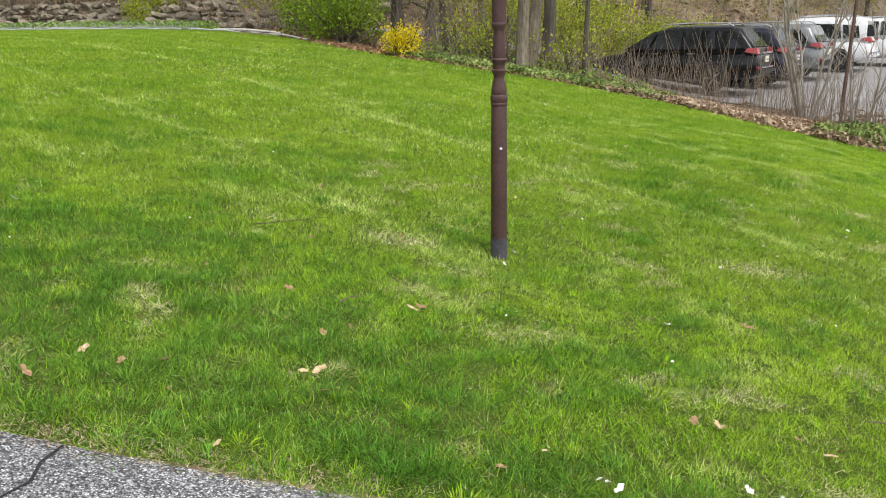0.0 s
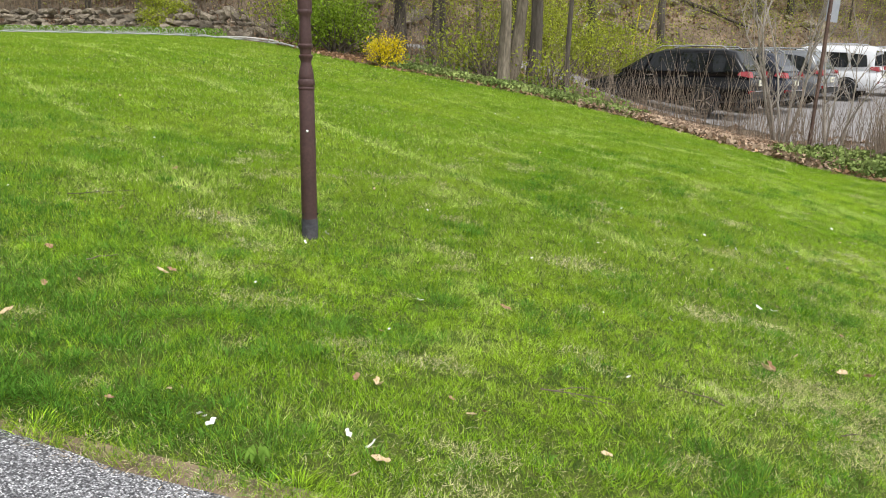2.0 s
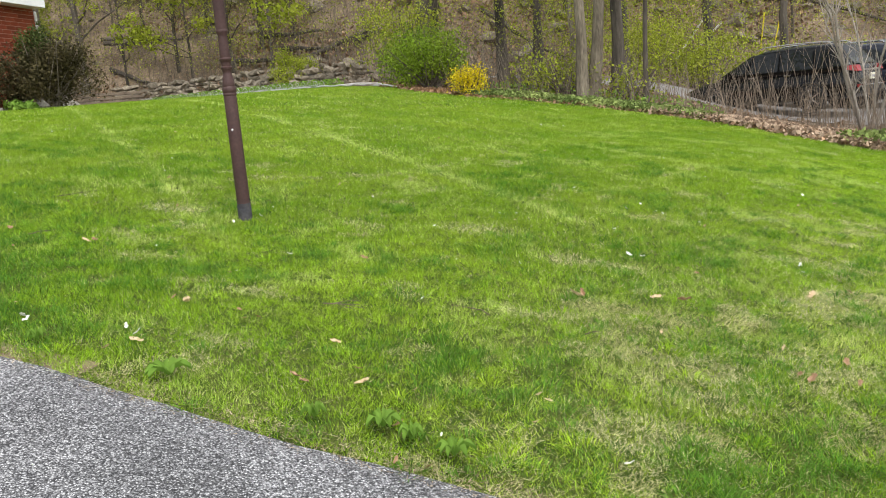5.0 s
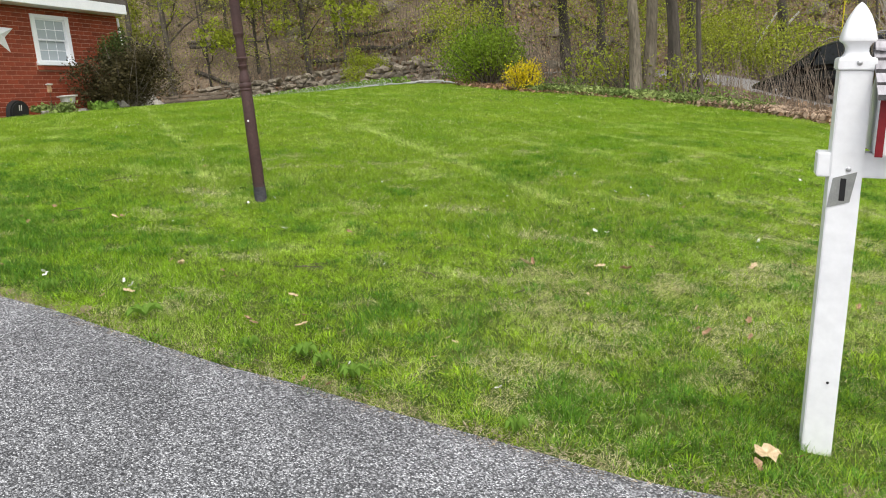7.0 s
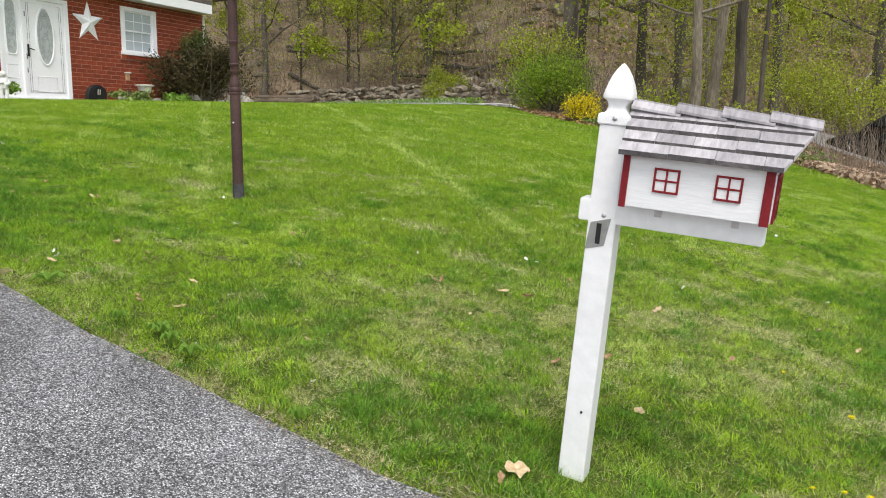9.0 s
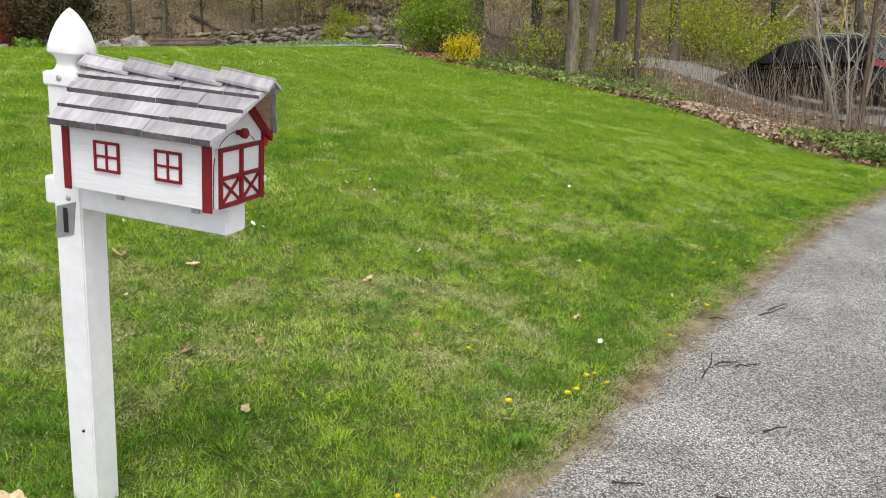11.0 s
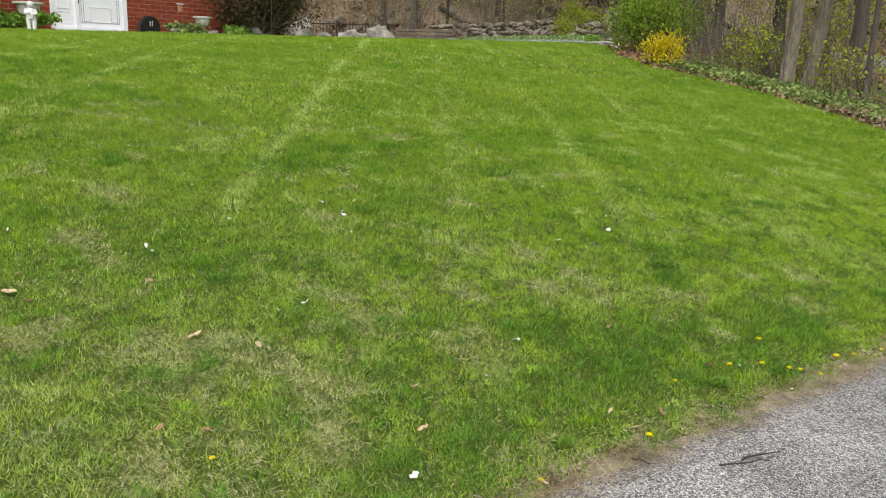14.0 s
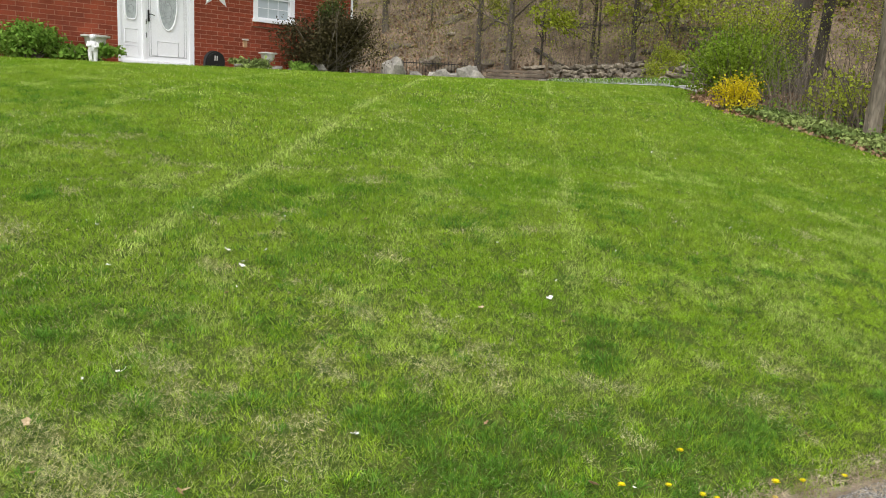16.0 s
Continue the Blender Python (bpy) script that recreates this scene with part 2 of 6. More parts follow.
    "carsilver": material("grey_car_paint", (0.20, 0.21, 0.22), (0.26, 0.27, 0.28), 2, 0.25, 0, 40, 0.05, 0.5, spec=0.6),
    "carwhite": material("white_car_paint", (0.66, 0.67, 0.69), (0.74, 0.75, 0.77), 2, 0.25, 0, 40, 0.04, spec=0.6),
    "carglass": glass_material("car_glass", (0.008, 0.010, 0.011), 0.08, 0.35),
    "chrome": material("satin_chrome", (0.62, 0.63, 0.64), (0.72, 0.73, 0.74), 5, 0.22, 0, 40, 0.05, 0.9),
    "tail": material("red_lens", (0.22, 0.008, 0.010), (0.30, 0.012, 0.014), 9, 0.2, 0, 40, 0.08, spec=0.7),
    "rubber": material("tyre_rubber", (0.015, 0.015, 0.016), (0.028, 0.028, 0.028), 9, 0.85, 0.2, 60, 0.15),
    "plate": material("number_plate", (0.60, 0.58, 0.45), (0.66, 0.64, 0.52), 9, 0.5, 0, 40, 0.05),
    "signback": material("bare_sign_metal", (0.24, 0.26, 0.28), (0.31, 0.33, 0.35), 4, 0.5, 0.1, 40, 0.08, 0.2),
    "yellowguard": material("yellow_plastic", (0.62, 0.52, 0.02), (0.72, 0.60, 0.04), 6, 0.6, 0.1, 40, 0.1),
    "rustpost": material("rusty_steel", (0.065, 0.042, 0.035), (0.12, 0.075, 0.055), 8, 0.85, 0.5, 50, 0.3),
    "wire": material("white_wire", (0.45, 0.46, 0.45), (0.60, 0.61, 0.60), 8, 0.6, 0, 50, 0.1),
}


# ---- mesh builders ----
class Geo:
    """Collects points and faces of one mesh."""

    def __init__(self):
        self.v, self.f = [], []

    def add(self, verts, faces):
        k = len(self.v)
        self.v += [tuple(p) for p in verts]
        self.f += [tuple(i + k for i in f) for f in faces]
        return self

    def box(self, x0, x1, y0, y1, z0, z1, m=None):
        p = [Vector((x, y, z)) for z in (z0, z1) for x, y in ((x0, y0), (x1, y0), (x1, y1), (x0, y1))]
        if m:
            p = [m @ q for q in p]
        return self.add(p, [(3, 2, 1, 0), (4, 5, 6, 7), (0, 1, 5, 4), (1, 2, 6, 5), (2, 3, 7, 6), (3, 0, 4, 7)])

    def tube(self, pts, radii, n=6, cap=True):
        pts = [Vector(p) for p in pts]
        rings = []
        for i, p in enumerate(pts):
            d = (pts[min(i + 1, len(pts) - 1)] - pts[max(i - 1, 0)]).normalized()
            a = d.orthogonal() if abs(d.z) > 0.999 else d.cross(Vector((0, 0, 1)))
            a = (Vector((1, 0, 0)) - d * d.x).normalized() if abs(d.x) < 0.8 else a.normalized()
            b = d.cross(a)
            rings.append([p + radii[i] * (math.cos(2 * math.pi * k / n) * a + math.sin(2 * math.pi * k / n) * b) for k in range(n)])
        f = [(i * n + k, i * n + (k + 1) % n, (i + 1) * n + (k + 1) % n, (i + 1) * n + k) for i in range(len(pts) - 1) for k in range(n)]
        if cap:
            f += [tuple(reversed(range(n))), tuple((len(pts) - 1) * n + k for k in range(n))]
        return self.add([q for r in rings for q in r], f)

    def lathe(self, profile, n=20, c=(0, 0, 0), square=False):
        """Turns (radius, height) pairs round the upright through c; square makes a four-sided form."""
        k = 4 if square else n
        a0, s = (math.pi / 4, math.sqrt(2)) if square else (0, 1)
        p = [(c[0] + s * r * math.cos(a0 + 2 * math.pi * i / k), c[1] + s * r * math.sin(a0 + 2 * math.pi * i / k), c[2] + z) for r, z in profile for i in range(k)]
        f = [(j * k + i, j * k + (i + 1) % k, (j + 1) * k + (i + 1) % k, (j + 1) * k + i) for j in range(len(profile) - 1) for i in range(k)]
        f += [tuple(reversed(range(k))), tuple((len(profile) - 1) * k + i for i in range(k))]
        return self.add(p, f)

    def prism(self, outline, y0, y1):
        """An outline in x and z, given thickness from y0 to y1."""
        k = len(outline)
        p = [(x, y, z) for y in (y0, y1) for x, z in outline]
        return self.add(p, [tuple(range(k)), tuple(reversed(range(k, 2 * k)))] + [(i, i + k, (i + 1) % k + k, (i + 1) % k) for i in range(k)])

    def mesh(self, name, mat=None, bevel=0.0, smooth=False, segments=2):
        me = bpy.data.meshes.new(name)
        me.from_pydata(self.v, [], self.f)
        bm = bmesh.new()
        bm.from_mesh(me)
        bmesh.ops.recalc_face_normals(bm, faces=bm.faces)
        if bevel:
            sharp = [e for e in bm.edges if len(e.link_faces) == 2 and e.calc_face_angle(0) > 0.5]
            bmesh.ops.bevel(bm, geom=sharp, offset=bevel, segments=segments, affect="EDGES", clamp_overlap=True)
        bm.to_mesh(me)
        bm.free()
        if smooth:
            me.polygons.foreach_set("use_smooth", [True] * len(me.polygons))
            me.set_sharp_from_angle(angle=radians(40))
        if mat:
            me.materials.append(mat)
        return me


def soup(name, verts, k, mat, smooth=False):
    """A mesh of separate faces of k corners each, from an array (n, k, 3)."""
    n = len(verts)
    me = bpy.data.meshes.new(name)
    me.vertices.add(n * k)
    me.vertices.foreach_set("co", np.ascontiguousarray(verts, dtype=np.float32).ravel())
    me.loops.add(n * k)
    me.loops.foreach_set("vertex_index", np.arange(n * k, dtype=np.int32))
    me.polygons.add(n)
    me.polygons.foreach_set("loop_start", np.arange(0, n * k, k, dtype=np.int32))
    me.update(calc_edges=True)
    me.materials.append(mat)
    return me


def thing(name, label, category, m=None, group="", kind=""):
    ob = new(name)
    ob.empty_display_size = 0.2
    if m is not None:
        ob.matrix_world = m
    return tagged(ob, label, category, group, kind)


def part(name, mesh, parent, label="", m=None):
    ob = new(name, mesh)
    ob.parent = parent
    if m is not None:
        ob.matrix_basis = m
    return tagged(ob, label) if label else ob


def whole(name, mesh, label, category, group="", kind="", m=None):
    ob = new(name, mesh)
    if m is not None:
        ob.matrix_world = m
    return tagged(ob, label, category, group, kind)


# ---- the plan ----
def gz(x, y):
    """Height of the ground: a lawn that falls from the house to the road, a lower car park, a wooded hill."""
    x, y = np.asarray(x, float), np.asarray(y, float)
    u = np.where(x > 4.5, 4.5 + 1.3 * np.tanh((x - 4.5) / 1.3), np.where(x > -3, x, -3 + 5 * np.tanh((x + 3) / 5)))
    yy = np.clip(y, -12, 40)
    z = 0.281 - 0.1568 * u + 0.0223 * yy - 0.00376 * u * u + 0.00106 * u * yy + 0.00013 * yy * yy
    s = lambda v, a, b: (lambda t: t * t * (3 - 2 * t))(np.clip((v - a) / (b - a), 0, 1))
    z = z - 0.38 * s(y + 0.55 * x, 17.5, 21.5) * s(x, 1.0, 5.0)
    z = z - 0.05 * np.exp(-((x - 0.15) ** 2 + (y - 4.2) ** 2) / 1.4) + 0.012
    z = z + 0.15 * np.exp(-(((x - 3.4) / 1.9) ** 2) - ((y - 8.2) / 3.0) ** 2)
    return z + hill(x, y)


HILL_LINE = np.array([(-90, 22), (-45, 30), (-28, 34.0), (-22, 35.0), (-11, 31.2), (-6, 36), (2, 38.5), (14, 45), (40, 56), (90, 70)], float)


def hill(x, y):
    d = np.asarray(y, float) - np.interp(x, HILL_LINE[:, 0], HILL_LINE[:, 1])
    d = np.maximum(d, 0)
    return 0.5 * d * np.clip(d / 4, 0, 1) * 35 / (35 + np.maximum(d - 30, 0)) * (1 + 0.0 * d)


def smooth_line(pts, step=0.15):
    """A Catmull-Rom curve through points of the plan."""
    p = [np.array(q, float) for q in pts]
    p = [2 * p[0] - p[1]] + p + [2 * p[-1] - p[-2]]
    out = []
    for a, b, c, d in zip(p, p[1:], p[2:], p[3:]):
        n = max(2, int(np.linalg.norm(c - b) / step))
        for t in np.arange(n) / n:
            out.append(0.5 * (2 * b + (c - a) * t + (2 * a - 5 * b + 4 * c - d) * t * t + (3 * b - a - 3 * c + d) * t ** 3))
    return np.array(out + [p[-2]])


DRIVE_EDGE = [(-10.3, 2.62), (-6, 2.2), (-3, 1.9), (-1.08, 1.70), (-0.4, 1.665), (0.3, 1.61), (0.95, 1.57), (1.5, 1.49), (2.2, 1.44), (2.9, 1.40), (3.4, 1.375), (3.75, 1.41), (4.2, 1.53), (4.62, 1.8), (4.9, 2.15), (5.09, 2.64), (5.19, 3.05), (5.25, 3.7), (5.37, 4.6), (5.53, 5.6), (5.75, 6.85), (6.01, 8.2), (6.45, 9.9), (6.9, 11.8)]
EDGE = smooth_line(DRIVE_EDGE)
BORDER = smooth_line([(6.9, 11.8), (6.2, 12.0), (5.5, 12.95), (4.5, 14.1), (3.3, 15.3), (2.3, 15.9), (1.1, 16.5), (-0.2, 17.1), (-1.6, 17.6), (-3.0, 18.5), (-4.2, 19.7), (-5.5, 21.7), (-7.2, 23.3), (-9.1, 25.4), (-15, 29), (-22.6, 32.6), (-24.6, 30.6), (-27.5, 27.2)], 0.4)
LAWN = np.vstack([EDGE, BORDER, [(-28, 25), (-24, 20), (-13, 17.0), (-10.5, 15.1), (-10.1, 12.4), (-9.82, 10.55), (-9.73, 8.7), (-9.7, 6)]])


def inside(x, y, poly):
    r = np.zeros(len(x), bool)
    a = np.vstack([poly, poly[:1]])
    for (x0, y0), (x1, y1) in zip(a[:-1], a[1:]):
        if y0 != y1:
            r ^= ((y0 > y) != (y1 > y)) & (x < (x1 - x0) * (y - y0) / (y1 - y0) + x0)
    return r


def away(x, y, line):
    """Distance to the nearest point of a line of the plan."""
    d = np.full(len(x), 1e9)
    for q in line:
        d = np.minimum(d, (x - q[0]) ** 2 + (y - q[1]) ** 2)
    return np.sqrt(d)


def vnoise(x, y, size, seed):
    """Smooth noise from 0 to 1 over the plan, with cells of that size in metres."""
    g = np.random.default_rng(seed).random((64, 64))
    x, y = np.asarray(x) / size + 300, np.asarray(y) / size + 300
    i, j = np.floor(x).astype(int), np.floor(y).astype(int)
    a, b = x - i, y - j
    a, b = a * a * (3 - 2 * a), b * b * (3 - 2 * b)
    q = lambda p, r: g[p % 64, r % 64]
    return (q(i, j) * (1 - a) + q(i + 1, j) * a) * (1 - b) + (q(i, j + 1) * (1 - a) + q(i + 1, j + 1) * a) * b


# ---- ground, lawn, asphalt ----
def graded(lo, hi, step, far):
    a, out, d = np.arange(lo, hi + step / 2, step), [], step
    left, right = [lo], [hi]
    while left[-1] > -far or right[-1] < far:
        d *= 1.12
        left.append(left[-1] - d), right.append(right[-1] + d)
    return np.array(left[:0:-1] + list(a) + right[1:])


def ground_sheets():
    xs, ys = graded(-34, 20, 0.3, 420), graded(-4, 60, 0.3, 420)
    X, Y = np.meshgrid(xs, ys)
    Z = gz(X.ravel(), Y.ravel()).reshape(X.shape)
    wood = ~inside(X.ravel(), Y.ravel(), LAWN).reshape(X.shape)
    Z = Z + wood * (0.10 * (vnoise(X, Y, 1.1, 3) - 0.5) + 0.9 * (vnoise(X, Y, 5, 4) - 0.5)) * np.clip(hill(X, Y), 0, 1)
    n, m = X.shape
    V = np.stack([X.ravel(), Y.ravel(), Z.ravel()], 1)
    i = (np.arange(n - 1)[:, None] * m + np.arange(m - 1)[None]).ravel()
    F = np.stack([i, i + 1, i + m + 1, i + m], 1)
    c = V[F].mean(1)
    lawn = inside(c[:, 0], c[:, 1], LAWN)
    for name, pick, mat, label, cat in (("lawn", lawn, "soil", "sloping soil and thatch under the mown lawn", "lawn"), ("ground", ~lawn, "litter", "brown leaf-littered ground of wood and verge", "ground")):
        f = F[pick]
        used, inv = np.unique(f, return_inverse=True)
        me = bpy.data.meshes.new(name)
        me.from_pydata(V[used].tolist(), [], inv.reshape(f.shape).tolist())
        me.polygons.foreach_set("use_smooth", [True] * len(f))
        me.materials.append(MAT[mat])
        whole(name, me, label, cat, kind="structure")


def strip(name, line, offsets, lift, mat, label, category, wobble=0.0, seed=1):
    """A sheet that follows a line of the plan, from offset to offset on its right-hand side."""
    line = np.array(line, float)
    t = np.gradient(line, axis=0)
    t /= np.linalg.norm(t, axis=1)[:, None]
    nrm = np.stack([t[:, 1], -t[:, 0]], 1)
    rng = np.random.default_rng(seed)
    w = np.convolve(rng.normal(0, wobble, len(line)), np.ones(3) / 3, "same") if wobble else np.zeros(len(line))
    V, n = [], len(offsets)
    for p, d, k in zip(line, nrm, w):
        for j, o in enumerate(offsets):
            q = p + d * (o + (k if j == 0 else 0))
            V.append((q[0], q[1], float(gz(q[0], q[1])) + lift * (1 if j else 0.6)))
    F = [(i * n + j, i * n + j + 1, (i + 1) * n + j + 1, (i + 1) * n + j) for i in range(len(line) - 1) for j in range(n - 1)]
    me = bpy.data.meshes.new(name)
    me.from_pydata(V, [], F)
    me.polygons.foreach_set("use_smooth", [True] * len(F))
    me.materials.append(MAT[mat])
    return whole(name, me, label, category, kind="structure")


ground_sheets()
corner = int(np.argmin(np.abs(EDGE[:, 0] - 4.95) + np.abs(EDGE[:, 1] - 2.25)))
strip("driveway", EDGE[: corner + 1], [0, 0.1, 0.3, 0.7, 1.2, 1.8, 2.5, 3.2, 4.2, 5.5], 0.016, "drive", "dark grey speckled asphalt driveway beside the lawn", "driveway", 0.018, 2)
strip("road", EDGE[corner:], [0, 0.1, 0.3, 0.7, 1.2, 1.8, 2.5, 3.2, 4.2, 5.5], 0.014, "road", "pale worn asphalt road edge beside the lawn", "road", 0.03, 3)
strip("verge", EDGE[corner - 4:], [-0.03, -0.01, 0.01, 0.03], 0.008, "verge", "bare dirt and dry debris along the road edge", "verge", 0.06, 4)
strip("parking_lot", smooth_line([(14, 13.5), (9.5, 15.9), (7.2, 18.6), (6.5, 21.3), (3, 23.6), (-1, 26.6), (-4.2, 29.5), (-6.5, 33.0)], 0.5), [0, 1, 2.2, 4.4], 0.03, "lot", "grey asphalt lane behind the trees", "road")
strip("car_park", smooth_line([(30, 8), (14, 13.5), (9.5, 15.9), (7.2, 18.6), (6.5, 21.3), (3, 23.6), (0.8, 25.4)], 0.5), [0, 2, 5, 9, 14, 20, 26], 0.05, "lot", "grey asphalt car park beyond the border", "car park")


# ---- lamp post on the lawn ----
def lamp_post(x, y):
    z = float(gz(x, y)) + 0.0
    t = thing("lamp_post", "maroon-brown turned metal lamp post standing in the lawn", "lamp post", pose(x, y, z) @ Matrix.Scale(1.08, 4))
    shaft = [(0.041, 0.10), (0.0405, 0.45), (0.0385, 0.768)]
    part("foot", Geo().lathe([(0.042, -0.15), (0.0425, 0.03), (0.043, 0.08), (0.041, 0.105)], 24).mesh("foot", MAT["postfoot"], smooth=True), t, "scuffed dark grey foot")
    part("lower_shaft", Geo().lathe([(0.0385, 0.1)] + shaft + [(0.036, 0.78)], 24).mesh("lower_shaft", MAT["lamppost"], smooth=True), t)
    part("collar", Geo().lathe([(0.036, 0.765), (0.041, 0.772), (0.042, 0.78), (0.039, 0.786), (0.042, 0.793), (0.043, 0.808), (0.041, 0.818), (0.037, 0.825), (0.0385, 0.832), (0.037, 0.85), (0.033, 0.875), (0.027, 0.898), (0.026, 0.908), (0.031, 0.924), (0.0355, 0.932), (0.036, 0.94), (0.028, 0.946)], 24).mesh("collar", MAT["lamppost"], smooth=True), t)
    part("upper_collar", Geo().lathe([(0.028, 0.94), (0.029, 0.962), (0.032, 0.974), (0.038, 0.982), (0.0385, 0.99), (0.032, 0.998)], 24).mesh("upper_collar", MAT["lamppost"], smooth=True), t)
    part("neck", Geo().lathe([(0.030, 0.994), (0.0325, 1.01), (0.030, 1.06), (0.0275, 1.11), (0.028, 1.128), (0.034, 1.143), (0.0365, 1.15), (0.0365, 1.158), (0.033, 1.165)], 24).mesh("neck", MAT["lamppost"], smooth=True), t)
    part("upper_shaft", Geo().lathe([(0.034, 1.16), (0.0355, 1.18), (0.034, 1.45), (0.032, 1.80), (0.0, 1.82)], 24).mesh("upper_shaft", MAT["lamppost"], smooth=True), t)
    g = Geo().tube([(-0.2, 0.02, 1.465), (0.13, -0.03, 1.457)], [0.012, 0.012], 10)
    for e in ((-0.2, 0.02, 1.465), (0.13, -0.03, 1.457)):
        g.lathe([(0.0, -0.014), (0.01, -0.01), (0.014, 0), (0.01, 0.01), (0, 0.014)], 10, e)
    part("ladder_bar", g.mesh("ladder_bar", MAT["lamppost"], smooth=True), t)
    chip = Geo().lathe([(0.0, -0.0075), (0.006, -0.004), (0.007, 0.002), (0, 0.0065)], 8)
    part("paint_chip", chip.mesh("paint_chip", MAT["white"]), t, "small white chip in the paint", pose(0.010, -0.0385, 0.565))
    for a in (-0.6, 1.6, 3.9):
        part("set_screw", Geo().lathe([(0.006, 0), (0.006, 0.005), (0.002, 0.007)], 8).mesh("set_screw", MAT["black"]), t, "", pose(0.041 * math.sin(a), -0.041 * math.cos(a), 0.13, 90, 0, math.degrees(a)))


lamp_post(0.22, 4.19)


# ---- mailbox in the shape of a house ----
def mailbox(x, y):
    lean = pose(x, y, float(gz(x, y)) + 0.064, 1.97, 5.84, 5) @ Matrix.Scale(0.955, 4)
    t = thing("mailbox", "white house-shaped mailbox with grey shingles on a leaning white post", "mailbox", lean)
    V, R = MAT["vinyl"], MAT["redpaint"]
    post = part("post", Geo().box(-0.048, 0.048, -0.048, 0.048, -0.2, 1.235).mesh("post", V, 0.004), t)
    part("post_collar", Geo().lathe([(0.047, 1.232), (0.055, 1.234), (0.055, 1.266), (0.050, 1.271)], square=True).mesh("post_collar", V, 0.003), t)
    prof = [(0.044, 1.270), (0.037, 1.278), (0.033, 1.289), (0.033, 1.300), (0.039, 1.312), (0.0505, 1.320), (0.0515, 1.327), (0.0485, 1.342), (0.041, 1.370), (0.030, 1.397), (0.017, 1.420), (0.007, 1.432), (0.0, 1.4375)]
    g = Geo()
    # a soft four-sided gothic cap: a square form with rounded corners
    n = 32
    ring = lambda r: [(r * np.sign(math.cos(a)) * abs(math.cos(a)) ** 0.42, r * np.sign(math.sin(a)) * abs(math.sin(a)) ** 0.42) for a in np.arange(n) * 2 * math.pi / n]
    g.add([(px, py, h) for r, h in prof for px, py in ring(r)], [(j * n + i, j * n + (i + 1) % n, (j + 1) * n + (i + 1) % n, (j + 1) * n + i) for j in range(len(prof) - 1) for i in range(n)])
    part("finial", g.mesh("finial", V, smooth=True), t, "pointed white gothic cap")
    part("cross_arm", Geo().box(-0.086, 0.525, -0.042, 0.042, 0.898, 0.976).mesh("cross_arm", V, 0.004), t)
    # bolts, cap plug and drilled hole on the face
    for bx, bz, r, mt in ((0.004, 1.255, 0.0085, "steel"), (0.006, 0.925, 0.008, "steel"), (0.012, 0.20, 0.0045, "black")):
        part("bolt" if mt == "steel" else "plug", Geo().lathe([(r, 0), (r, 0.003), (r * 0.6, 0.0055), (0, 0.006)], 12).mesh("bolt", MAT[mt], smooth=True), post, "" if mt == "steel" else "small dark hole plug", pose(bx, -0.048 if bz < 1 else -0.054, bz, 90, 0, 0))
    plate = part("number_plate", Geo().prism([(-0.047, 0.800), (0.018, 0.820), (0.032, 0.918), (-0.037, 0.896)], -0.0505, -0.048).mesh("number_plate", MAT["silverfoil"]), post, "silver reflective plate with a black bar")
    part("bar", Geo().box(-0.0145, 0.0025, -0.0525, -0.0505, 0.824, 0.896).mesh("bar", MAT["black"], 0.0012), plate)
    # the box
    x0, x1, yb, z0, z1, za = 0.070, 0.527, 0.112, 0.978, 1.165, 1.270
    body = part("box", Geo().add([(px, py, pz) for px in (x0, x1) for py, pz in ((-yb, z0), (yb, z0), (yb, z1), (0, za), (-yb, z1))], [(0, 1, 2, 3, 4), (9, 8, 7, 6, 5), (0, 5, 6, 1), (1, 6, 7, 2), (2, 7, 8, 3), (3, 8, 9, 4), (4, 9, 5, 0)]).mesh("box", MAT["boards"], 0.002), t)
    for s in (-1, 1):
        for cx0, cx1 in ((x0 - 0.006, x0 + 0.016), (x1 - 0.022, x1 + 0.006)):
            part("corner_trim", Geo().box(cx0, cx1, s * (yb + 0.006) if s < 0 else yb, -yb if s < 0 else yb + 0.006, z0 - 0.004, z1 + 0.005).mesh("corner_trim", R, 0.001), body, "dark red corner trim")
        for wx in (0.209, 0.402):
            w = part("window", Geo().box(wx - 0.0405, wx + 0.0405, *sorted((s * yb, s * (yb + 0.002))), 1.037, 1.115).mesh("window", MAT["boards"]), body, "small window with dark red glazing bars")
            f = Geo()
            for a0, a1, b0, b1 in ((-0.041, -0.034, 1.036, 1.116), (0.034, 0.041, 1.036, 1.116), (-0.034, 0.034, 1.036, 1.043), (-0.034, 0.034, 1.109, 1.116), (-0.003, 0.003, 1.043, 1.109)):
                f.box(wx + a0, wx + a1, *sorted((s * yb, s * (yb + 0.0065))), b0, b1)
            f.box(wx - 0.034, wx + 0.034, *sorted((s * yb, s * (yb + 0.0055))), 1.073, 1.079)
            part("glazing_bars", f.mesh("glazing_bars", R, 0.0008), w)
    # the front door of the box, at the free end
    d = part("door", Geo().box(x1, x1 + 0.010, -0.095, 0.095, z0 + 0.004, 1.136).mesh("door", MAT["boards"], 0.001), body, "white barn door with dark red frame and crosses")
    f = Geo()
    e0, e1 = x1 + 0.010, x1 + 0.017
    for a0, a1, b0, b1 in ((-0.095, -0.083, 0.982, 1.136), (0.083, 0.095, 0.982, 1.136), (-0.083, 0.083, 0.982, 0.993), (-0.083, 0.083, 1.125, 1.136), (-0.083, 0.083, 1.053, 1.063), (-0.006, 0.006, 0.993, 1.125)):
        f.box(e0, e1, a0, a1, b0, b1)
